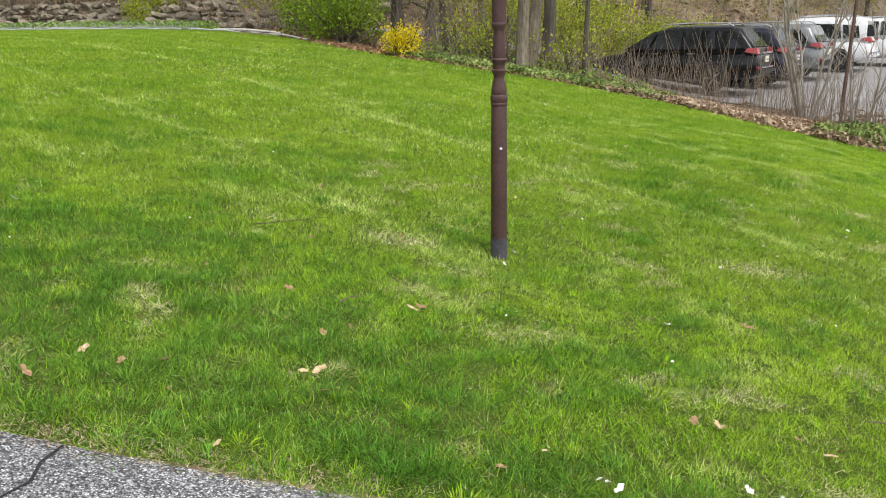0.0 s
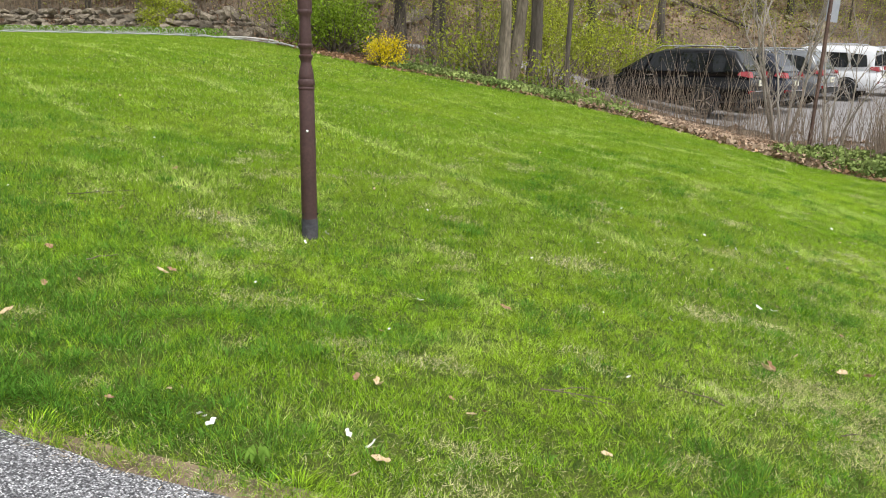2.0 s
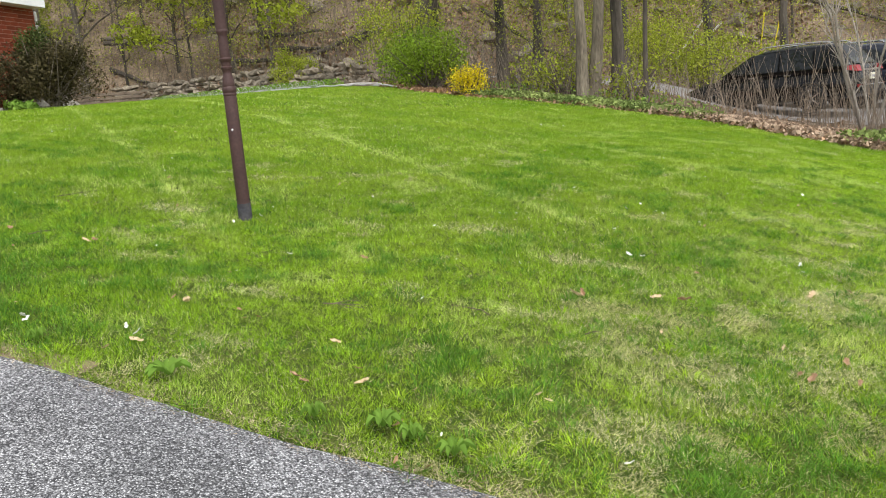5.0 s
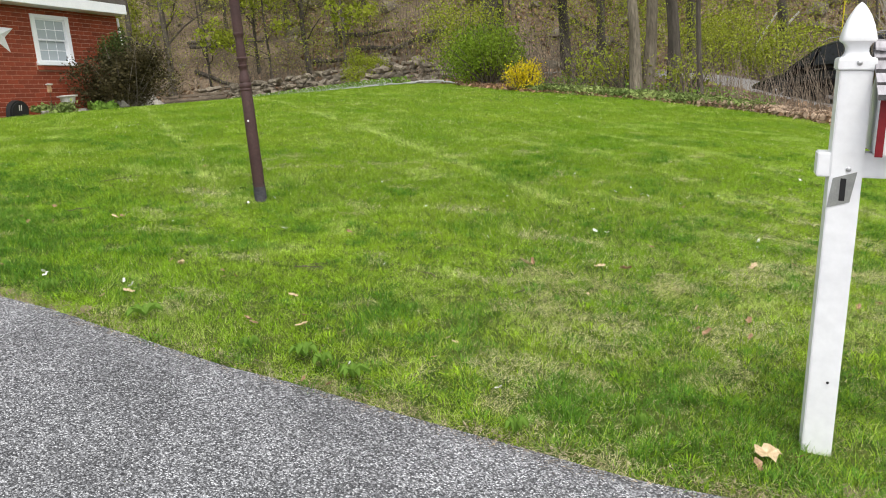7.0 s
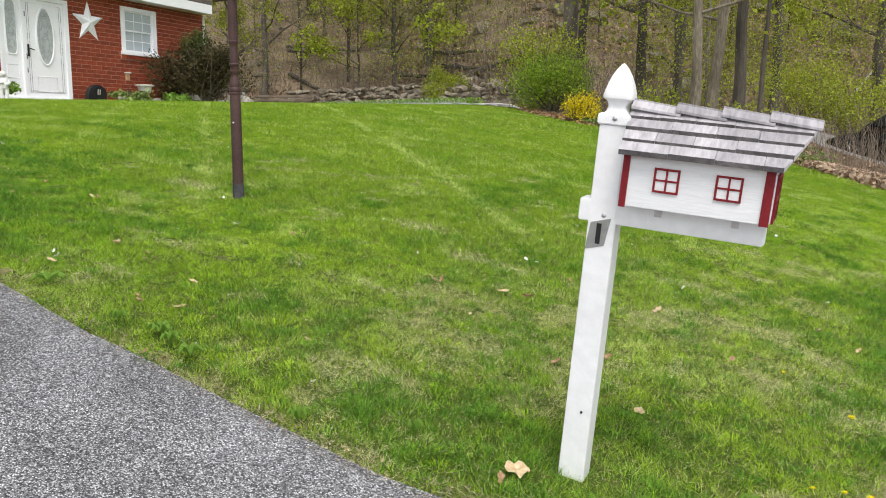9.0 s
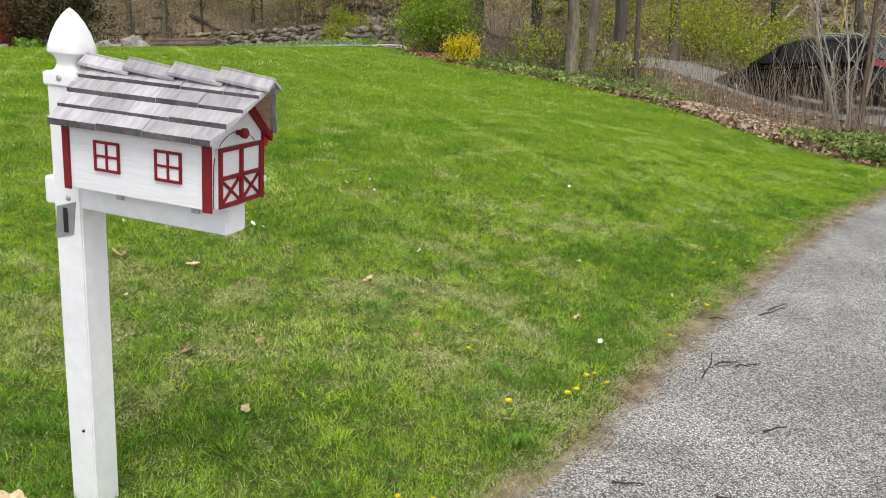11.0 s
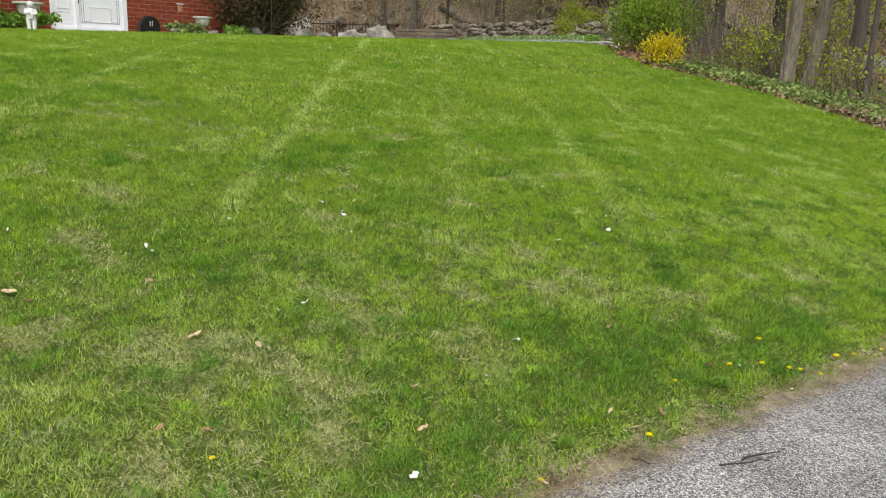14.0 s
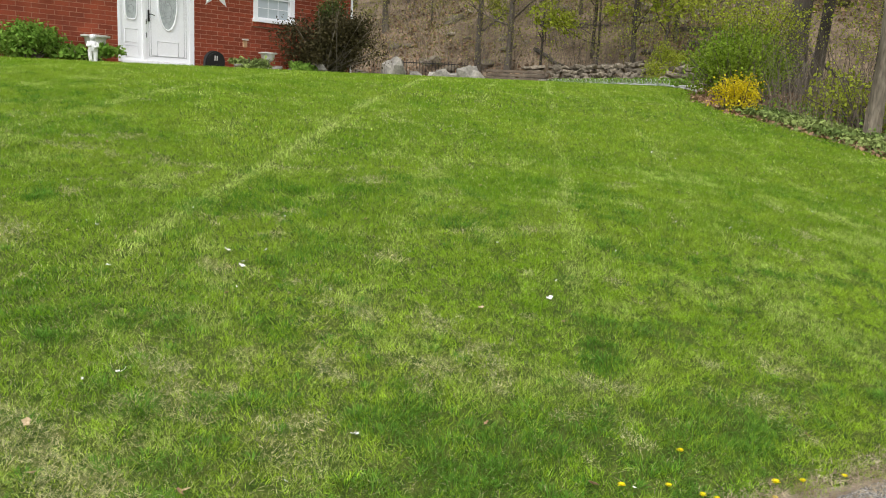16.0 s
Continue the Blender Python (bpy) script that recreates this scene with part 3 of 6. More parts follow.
    for c in (-0.045, 0.045):
        for k in (-1, 1):
            f.add([(ex, c + k * a + o, zz) for ex in (e0, e1 - 0.001) for a, zz in ((-0.037, 0.994), (0.037, 1.052)) for o in (-0.005, 0.005)], [(0, 1, 3, 2), (4, 6, 7, 5), (0, 2, 6, 4), (1, 5, 7, 3), (0, 4, 5, 1), (2, 3, 7, 6)])
    part("door_frame", f.mesh("door_frame", R, 0.0006), d)
    part("knob", Geo().lathe([(0.007, 0), (0.007, 0.012), (0.013, 0.016), (0.014, 0.026), (0.008, 0.031), (0, 0.031)], 14).mesh("knob", R, smooth=True), d, "", pose(x1 + 0.001, 0, 1.165, 0, 90, 0))
    # red rake on the far slope, wire arch over the door, flag and latch on the far side
    part("rake_board", Geo().add([(ex, py, pz) for ex in (x1, x1 + 0.02) for py, pz in ((0.012, 1.272), (0.012, 1.245), (0.138, 1.128), (0.138, 1.152))], [(0, 1, 2, 3), (7, 6, 5, 4), (0, 4, 5, 1), (1, 5, 6, 2), (2, 6, 7, 3), (3, 7, 4, 0)]).mesh("rake_board", R, 0.001), t, "dark red rake board")
    part("wire_arch", Geo().tube([(x1 + 0.0005, 0.101, 0.982), (x1 + 0.0005, 0.101, 1.06)] + [(x1 + 0.0005, 0.101 * math.cos(a), 1.08 + 0.088 * math.sin(a)) for a in np.linspace(0.1, math.pi - 0.1, 13)] + [(x1 + 0.0005, -0.101, 1.06), (x1 + 0.0005, -0.101, 0.982)], [0.0012] * 17, 5).mesh("wire_arch", MAT["black"]), body, "thin dark arched line")
    flag = part("flag", Geo().box(x1 - 0.03, x1 - 0.004, yb + 0.006, yb + 0.011, z0 + 0.01, 1.12).mesh("flag", MAT["flagred"], 0.001), t, "red metal flag folded against the side")
    part("flag_knob", Geo().lathe([(0.0, -0.014), (0.011, -0.011), (0.0145, 0), (0.011, 0.011), (0.0, 0.014)], 14, (x1 - 0.006, yb + 0.018, 1.125)).mesh("flag_knob", MAT["flagred"], smooth=True), flag)
    part("latch", Geo().box(x1 - 0.012, x1 + 0.008, yb + 0.002, yb + 0.016, 1.018, 1.034).mesh("latch", V, 0.002), t, "small white latch")
    for bx in (0.185, 0.432):
        g = Geo().box(bx - 0.012, bx + 0.012, -0.050, -0.045, 0.946, 0.978).box(bx - 0.012, bx + 0.012, -0.09, -0.045, 0.9735, 0.978)
        part("bracket", g.mesh("bracket", MAT["steel"], 0.0008), t, "small galvanised angle bracket")
    # roof: board, lapped shingles, ridge caps; the ridge runs out past the eaves
    ex0, ex1, rx0, rx1, ye, ze, zr = 0.056, 0.548, 0.052, 0.632, 0.145, 1.148, 1.290
    rng = random.Random(5)
    for s in (-1, 1):
        roof = part("roof_board", Geo().add([(px, s * py, pz - dz) for dz in (0, 0.012) for px, py, pz in ((ex0 + 0.006, ye - 0.012, ze + 0.011), (ex1 - 0.006, ye - 0.012, ze + 0.011), (rx1 - 0.006, 0, zr), (rx0, 0, zr))], [(0, 1, 2, 3), (7, 6, 5, 4), (0, 4, 5, 1), (1, 5, 6, 2), (2, 6, 7, 3), (3, 7, 4, 0)]).mesh("roof_board", MAT["wood_edge"], 0.001), t, "bare wooden roof board")
        for row in range(4):
            a, b = row / 4, min(1.0, row / 4 + 0.34)
            at = lambda v: (ye * (1 - v), ze + (zr - ze) * v)
            lo, hi = ex0 + (rx0 - ex0) * a, ex1 + (rx1 - ex1) * a
            lo, hi = lo - 0.006, hi + 0.006
            cut, px = [lo], lo + (0.155 if row % 2 == 0 else 0.105)
            while px < hi - 0.05:
                cut.append(px + rng.uniform(-0.012, 0.012))
                px += rng.uniform(0.115, 0.148)
            cut.append(hi)
            for c0, c1 in zip(cut, cut[1:]):
                c0, c1, j = c0 + 0.0007, c1 - 0.0007, rng.uniform(-0.004, 0.004)
                (y_lo, z_lo), (y_hi, z_hi) = at(a + j - 0.02), at(b)
                up = 0.0165 + rng.uniform(-0.002, 0.003)
                slant0 = (rx0 - ex0) * (b - a) if c0 < lo + 0.01 else 0
                slant1 = (rx1 - ex1) * (b - a) if c1 > hi - 0.01 else 0
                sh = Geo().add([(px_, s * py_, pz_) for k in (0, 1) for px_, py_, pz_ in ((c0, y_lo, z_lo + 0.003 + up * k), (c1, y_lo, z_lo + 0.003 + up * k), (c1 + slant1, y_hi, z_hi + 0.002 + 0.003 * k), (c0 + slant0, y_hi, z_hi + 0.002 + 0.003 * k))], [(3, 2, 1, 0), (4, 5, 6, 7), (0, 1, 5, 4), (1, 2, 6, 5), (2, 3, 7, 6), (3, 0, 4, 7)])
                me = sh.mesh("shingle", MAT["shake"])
                # downslope ends: dark end grain whose colour also draws the row's shadow line
                me.materials.append(MAT["shaded_butt"])
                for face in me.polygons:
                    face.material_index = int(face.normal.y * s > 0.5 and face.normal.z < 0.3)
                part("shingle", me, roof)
    k0 = rx0 - 0.004
    for i in range(4):
        c0, c1 = k0 + i * 0.145, k0 + i * 0.145 + (0.163 if i < 3 else rx1 + 0.006 - k0 - 0.435)
        for s in (-1, 1):
            tilt = 0.010
            q = [(c0, 0.0, zr + 0.018 + tilt), (c1, 0.0, zr + 0.012), (c1, 0.030, zr - 0.012), (c0, 0.030, zr - 0.008 + tilt)]
            cap = Geo().add([(px, s * (py - (0.004 if py == 0 else 0)), pz + dz) for dz in (0, 0.009) for px, py, pz in q], [(3, 2, 1, 0), (4, 5, 6, 7), (0, 1, 5, 4), (1, 2, 6, 5), (2, 3, 7, 6), (3, 0, 4, 7)])
            part("ridge_cap", cap.mesh("ridge_cap", MAT["shake"], 0.001, segments=1), t)


mailbox(4.038, 1.898)


# ---- house ----
HOUSE = pose(-10.79, 10.55, 0.125, 0, 0, 97.4) @ Matrix.Scale(0.92, 4)
WALL_TOP, WALL_LOW, COURSE, LONG = 3.98, 1.1, 0.1, 0.305
DOOR, WINDOW = (-1.73, 0.12, 1.44, 3.68), (1.735, 2.975, 2.63, 3.80)


def house():
    t = thing("house", "single-storey red brick house with white trim", "house", HOUSE)
    # mortar wall with its two openings, as butted blocks
    g = Geo()
    s0, s1 = -11.0, 4.84
    for a, b, z0, z1 in ((s0, DOOR[0], WALL_LOW, WALL_TOP), (DOOR[0], DOOR[1], WALL_LOW, DOOR[2]), (DOOR[0], DOOR[1], DOOR[3], WALL_TOP), (DOOR[1], WINDOW[0], WALL_LOW, WALL_TOP), (WINDOW[0], WINDOW[1], WALL_LOW, WINDOW[2]), (WINDOW[0], WINDOW[1], WINDOW[3], WALL_TOP), (WINDOW[1], s1, WALL_LOW, WALL_TOP)):
        g.box(a, b, 0.0, 0.25, z0, z1)
    wall = part("front_wall", g.mesh("front_wall", MAT["mortar"]), t, "brick front wall")
    # other walls, closed behind
    for nm, q in (("side_wall", (s1 - 0.25, s1, 0.25, 8.0)), ("side_wall", (s0, s0 + 0.25, 0.25, 8.0)), ("back_wall", (s0, s1, 8.0, 8.25))):
        part(nm, Geo().box(*q, WALL_LOW, WALL_TOP).mesh(nm, MAT["brick_rest"]), t)
    roof = part("roof", Geo().add([(px, py, pz) for px in (s0 - 0.3, s1) for py, pz in ((-0.38, 4.3), (4.1, 5.85), (8.6, 4.3), (8.6, 4.19), (4.1, 5.7), (-0.38, 4.19))], [(0, 1, 2, 3, 4, 5), (11, 10, 9, 8, 7, 6)] + [(i, i + 6, (i + 1) % 6 + 6, (i + 1) % 6) for i in range(6)]).mesh("roof", MAT["roofing"]), t, "low brown shingle roof")
    part("soffit", Geo().box(s0, s1, -0.36, -0.002, 3.95, 3.98).mesh("soffit", MAT["white"]), roof)
    part("fascia", Geo().box(s0, s1 - 0.02, -0.385, -0.36, 3.945, 4.19).mesh("fascia", MAT["white"], 0.006), roof, "white eaves board")
    part("downspout", Geo().box(s1 - 0.01, s1 + 0.05, -0.06, -0.012, 1.45, 3.9).mesh("downspout", MAT["white"], 0.01), t, "thin white downspout at the corner")
    # rowlock sill under the window
    sill = part("brick_sill", Geo().box(WINDOW[0] - 0.04, WINDOW[1] + 0.04, -0.035, -0.002, WINDOW[2] - 0.115, WINDOW[2] - 0.01).mesh("brick_sill", MAT["mortar"]), wall)
    for i in range(14):
        a = WINDOW[0] - 0.035 + i * 0.094
        part("brick", Geo().box(a, a + 0.084, -0.045, -0.033, WINDOW[2] - 0.11, WINDOW[2] - 0.012).mesh("brick", MAT["brick"]), sill)
    # door unit: frame, sidelight, door
    W = MAT["white"]
    d0, d1, z0, z1 = DOOR
    f = Geo().box(d0, d0 + 0.07, -0.02, 0.1, z0, z1).box(d1 - 0.12, d1, -0.02, 0.1, z0, z1).box(d0 + 0.07, d1 - 0.12, -0.02, 0.1, z1 - 0.09, z1).box(d0 + 0.57, d0 + 0.66, -0.02, 0.1, z0, z1 - 0.09).box(d0 + 0.07, d1 - 0.12, -0.06, 0.1, z0 - 0.03, z0 + 0.035)
    unit = part("door_frame", f.mesh("door_frame", W, 0.006), t, "white door frame with sidelight")
    sl = part("sidelight", Geo().box(d0 + 0.07, d0 + 0.57, 0.02, 0.06, z0 + 0.035, z1 - 0.09).mesh("sidelight", W), unit, "white sidelight panel with frosted arched glass")

    def oval(cx, cz, rx, rz, power=2.0, n=36):
        return [(cx + rx * np.sign(math.cos(a)) * abs(math.cos(a)) ** (2 / power), cz + rz * np.sign(math.sin(a)) * abs(math.sin(a)) ** (2 / power)) for a in np.arange(n) * 2 * math.pi / n]

    def rim(outline, y, r):
        return Geo().tube([(px, y, pz) for px, pz in outline + outline[:2]], [r] * (len(outline) + 2), 8, cap=False)

    def panel(p, cx, cz, w, h, y):
        o = [(cx - w, cz - h), (cx + w, cz - h), (cx + w, cz + h), (cx - w, cz + h)]
        part("moulding", rim(o, y, 0.010).mesh("moulding", W, smooth=True), p)

    cx = d0 + 0.32
    part("glass", Geo().prism(oval(cx, 2.95, 0.125, 0.56, 5), 0.010, 0.022).mesh("glass", MAT["frosted"]), sl, "frosted leaded glass")
    part("glass_rim", rim(oval(cx, 2.95, 0.14, 0.575, 5), 0.014, 0.018).mesh("glass_rim", W, smooth=True), sl)
    for zz in (2.6, 2.85, 3.05, 3.3):
        part("came", rim(oval(cx, zz, 0.07, 0.09), 0.008, 0.0035).mesh("came", MAT["lead"]), sl)
    panel(sl, cx, 2.02, 0.15, 0.14, 0.02), panel(sl, cx, 1.68, 0.15, 0.12, 0.02)
    a0, a1 = d0 + 0.66, d1 - 0.12
    cx = (a0 + a1) / 2
    door = part("door", Geo().box(a0 + 0.005, a1 - 0.005, 0.015, 0.06, z0 + 0.04, z1 - 0.095).mesh("door", W, 0.004), unit, "white front door with an oval leaded glass")
    part("glass", Geo().prism(oval(cx, 2.82, 0.215, 0.60), 0.004, 0.016).mesh("glass", MAT["frosted"]), door, "oval frosted leaded glass")
    part("glass_rim", rim(oval(cx, 2.82, 0.235, 0.62), 0.008, 0.024).mesh("glass_rim", W, smooth=True), door)
    for rx, rz, zz in ((0.16, 0.45, 2.82), (0.09, 0.16, 3.05), (0.10, 0.18, 2.65), (0.06, 0.10, 2.86), (0.14, 0.10, 3.24)):
        part("came", rim(oval(cx, zz, rx, rz), 0.003, 0.004).mesh("came", MAT["lead"]), door)
    for o in (0.075, 0.125):
        q = [(a0 + o, z0 + 0.12 + o / 2), (a1 - o, z0 + 0.12 + o / 2), (a1 - o, z1 - 0.17), (a0 + o, z1 - 0.17)]
        part("etched_border", rim(q, 0.013, 0.0045).mesh("etched_border", MAT["lead"]), door, "grey leaded border line")
    panel(door, cx, 1.78, 0.26, 0.16, 0.014)
    h = Geo().box(a0 + 0.05, a0 + 0.085, -0.012, 0.016, 2.36, 2.62).tube([(a0 + 0.068, -0.03, 2.52), (a0 + 0.12, -0.035, 2.525), (a0 + 0.2, -0.03, 2.505)], [0.011, 0.010, 0.008], 8)
    part("door_handle", h.mesh("door_handle", MAT["black"], smooth=True), door, "dark lever handle on a long plate")
    for zz in (2.0, 2.3, 3.2):
        part("hinge", Geo().box(a0 - 0.012, a0 + 0.002, -0.03, 0.0, zz, zz + 0.11).mesh("hinge", MAT["black"]), unit, "dark hinge")
    # double-hung window
    w0, w1, z0, z1 = WINDOW
    f = Geo().box(w0, w0 + 0.13, -0.035, 0.12, z0, z1).box(w1 - 0.13, w1, -0.035, 0.12, z0, z1).box(w0 + 0.13, w1 - 0.13, -0.035, 0.12, z1 - 0.09, z1)
    win = part("window", f.mesh("window", W, 0.006), t, "white double-hung window with divided panes")
    part("window_sill", Geo().box(w0 - 0.03, w1 + 0.03, -0.07, 0.12, z0 - 0.005, z0 + 0.085).mesh("window_sill", W, 0.008), win)
    mid = (z0 + z1) / 2 + 0.01
    for b0, b1, y in ((mid - 0.02, z1 - 0.09, 0.0), (z0 + 0.085, mid + 0.02, 0.03)):
        f = Geo().box(w0 + 0.13, w0 + 0.17, y, y + 0.03, b0, b1).box(w1 - 0.17, w1 - 0.13, y, y + 0.03, b0, b1).box(w0 + 0.17, w1 - 0.17, y, y + 0.03, b0, b0 + 0.04).box(w0 + 0.17, w1 - 0.17, y, y + 0.03, b1 - 0.035, b1)
        part("sash", f.mesh("sash", W, 0.003), win)
        for i in range(3):
            for j in range(2):
                px0, px1 = w0 + 0.17 + i * 0.3, w0 + 0.17 + (i + 1) * 0.3
                pz0, pz1 = b0 + 0.04 + j * (b1 - b0 - 0.075) / 2, b0 + 0.04 + (j + 1) * (b1 - b0 - 0.075) / 2
                # panes carry the reflection and the pale blind in their own colour
                part("pane", Geo().box(px0 + 0.006, px1 - 0.006, y + 0.012, y + 0.018, pz0 + 0.006, pz1 - 0.006).mesh("pane", MAT["skypane"]), win)
        bars = Geo().box(w0 + 0.17, w1 - 0.17, y + 0.006, y + 0.024, (b0 + b1) / 2 - 0.003, (b0 + b1) / 2 + 0.015)
        for i in (1, 2):
            bars.box(w0 + 0.17 + i * 0.3 - 0.008, w0 + 0.17 + i * 0.3 + 0.008, y + 0.007, y + 0.023, b0 + 0.04, b1 - 0.035)
        part("glazing_bars", bars.mesh("glazing_bars", W), win)
    part("blind", Geo().box(w0 + 0.13, w1 - 0.13, 0.09, 0.1, z0, z1).mesh("blind", MAT["curtain"]), win, "pale blind behind the panes")
    return wall


front_wall = house()


# ---- by the house ----
def star():
    t = HOUSE @ pose(0.70, -0.012, 3.28)
    g, n = Geo(), 5
    pts = []
    for i in range(10):
        a, r = math.pi / 2 + i * math.pi / 5, 0.49 if i % 2 == 0 else 0.195
        pts.append((r * math.cos(a), 0.0, r * math.sin(a)))
    g.add(pts + [(0, -0.09, 0), (0, 0.01, 0)], [(i, (i + 1) % 10, 10) for i in range(10)] + [((i + 1) % 10, i, 11) for i in range(10)])
    whole("wall_star", g.mesh("wall_star", MAT["white"]), "white folded metal five-pointed star on the brick wall", "ornament", m=t)


def urn(s, out, label, scale=1.0):
    m = HOUSE @ pose(s, -out, 0)
    z = float(gz(*m.translation.xy)) - 0.02
    t = thing("planter_urn", label, "planter", Matrix.Translation((m.translation.x, m.translation.y, z)) @ Matrix.Scale(scale, 4), "urns by the door")
    part("foot", Geo().lathe([(0.13, 0), (0.13, 0.05), (0.10, 0.07), (0.07, 0.10), (0.065, 0.22), (0.10, 0.27)], 20).mesh("foot", MAT["concrete"], smooth=True), t)
    part("bowl", Geo().lathe([(0.09, 0.26), (0.15, 0.29), (0.18, 0.36), (0.19, 0.44), (0.21, 0.47), (0.26, 0.475), (0.265, 0.51), (0.235, 0.515), (0.21, 0.48), (0.0, 0.46)], 24).mesh("bowl", MAT["concrete"], smooth=True), t)


def statue(x, y):
    z = float(gz(x, y)) - 0.02
    g = Geo().lathe([(0.13, 0), (0.13, 0.04), (0.11, 0.06)], 16)
    g.tube([(-0.05, 0, 0.05), (-0.06, 0, 0.2), (-0.045, 0, 0.32)], [0.035, 0.05, 0.06], 10).tube([(0.05, -0.01, 0.05), (0.055, -0.02, 0.2), (0.045, 0, 0.32)], [0.035, 0.05, 0.06], 10)
    g.tube([(0, 0, 0.28), (0, 0, 0.36), (0, 0.01, 0.46), (0, 0, 0.52)], [0.09, 0.105, 0.10, 0.05], 14)
    g.tube([(-0.085, 0, 0.49), (-0.115, -0.03, 0.40), (-0.03, -0.11, 0.40)], [0.034, 0.032, 0.026], 8).tube([(0.085, 0, 0.49), (0.112, -0.03, 0.39), (0.02, -0.115, 0.36)], [0.034, 0.032, 0.026], 8)
    g.lathe([(0.0, -0.075), (0.045, -0.06), (0.07, -0.02), (0.074, 0.02), (0.05, 0.06), (0.0, 0.078)], 14, (0, -0.005, 0.59))
    whole("garden_statue", g.mesh("garden_statue", MAT["marble"], smooth=True), "small white cast garden statue beside the front bed", "statue", m=pose(x, y, z, 0, 0, 75) @ Matrix.Scale(0.8, 4))


def plaque(s, out):
    m = HOUSE @ pose(s, -out, 0)
    z = float(gz(*m.translation.xy)) - 0.03
    o = [(-0.22, 0.0)] + [(0.22 * math.cos(a), 0.17 + 0.22 * math.sin(a)) for a in np.linspace(math.pi, 0, 15)] + [(0.22, 0.0)]
    t = thing("slate_plaque", "black rounded slate plaque leaning by the front step", "plaque", Matrix.Translation((m.translation.x, m.translation.y, z)) @ pose(0, 0, 0, 8, 0, 90))
    part("slab", Geo().prism(o, -0.09, 0.09).mesh("slab", MAT["black"], 0.03, True), t)
    part("bars", Geo().box(-0.035, -0.015, -0.096, -0.088, 0.19, 0.30).box(0.012, 0.032, -0.096, -0.088, 0.19, 0.30).mesh("bars", MAT["concrete"]), t, "two pale bars")


def garden_light(s, out):
    m = HOUSE @ pose(s, -out, 0)
    z = float(gz(*m.translation.xy))
    t = thing("garden_light", "small pale weathered garden light on a thin stake", "light", Matrix.Translation((0, 0, 1.99)) @ pose(m.translation.x, m.translation.y, 0, 0, 0, 97.4) @ Matrix.Scale(0.92, 4))
    part("stake", Geo().tube([(0, -0.025, z - 2.06), (0, -0.025, -0.09)], [0.006, 0.006], 6).mesh("stake", MAT["rustpost"]), t, "thin rusty stake")
    part("box", Geo().box(-0.055, 0.055, -0.05, 0, -0.1, 0.06).mesh("box", MAT["terracotta"], 0.012), t)
    part("lid", Geo().box(-0.08, 0.08, -0.085, 0, 0.06, 0.09).mesh("lid", MAT["concrete"], 0.01), t)


def lantern(s, z):
    t = thing("wall_lantern", "black wall lantern beside the front door", "lamp", HOUSE @ pose(s, -0.012, z))
    part("bracket", Geo().box(-0.05, 0.05, -0.02, 0, -0.1, 0.14).tube([(0, -0.02, 0.1), (0, -0.1, 0.16), (0, -0.14, 0.1)], [0.012, 0.012, 0.012], 8).mesh("bracket", MAT["black"]), t)
    part("cage", Geo().lathe([(0.04, -0.16), (0.07, -0.13), (0.085, 0.03), (0.10, 0.04), (0.03, 0.11), (0, 0.12)], 6, (0, -0.14, 0)).mesh("cage", MAT["black"]), t)
    part("glass", Geo().lathe([(0.062, -0.125), (0.078, 0.02)], 6, (0, -0.14, 0)).mesh("glass", MAT["frosted"]), t)


star()
urn(1.74, 0.67, "white cast planter urn in front of the brick wall", 0.8)
urn(-2.38, 0.36, "white cast planter urn behind the garden statue", 1.05)
statue(-9.1, 8.07)
plaque(0.40, 0.42)
garden_light(0.94, 0.88)
lantern(-2.35, 3.35)


# ---- leaves and stems ----
def leaf_faces(points, size, rng, flat=0.0, longer=1.6):
    """Small folded leaves (two triangles each along a midrib) at the points, turned at random."""
    n = len(points)
    a = rng.normal(size=(n, 3))
    a[:, 2] *= 1 - flat
    a /= np.linalg.norm(a, axis=1)[:, None]
    b = rng.normal(size=(n, 3))
    b[:, 2] *= 1 - flat
    b -= a * (a * b).sum(1)[:, None]
    b /= np.linalg.norm(b, axis=1)[:, None] + 1e-9
    c = np.cross(a, b)
    s = (size * rng.uniform(0.6, 1.4, n))[:, None]
    p = np.asarray(points)
    fold = c * s * 0.18
    q = np.stack([p - a * s * longer / 2, p + b * s / 2 + fold, p + a * s * longer / 2, p - b * s / 2 + fold], 1)
    return q


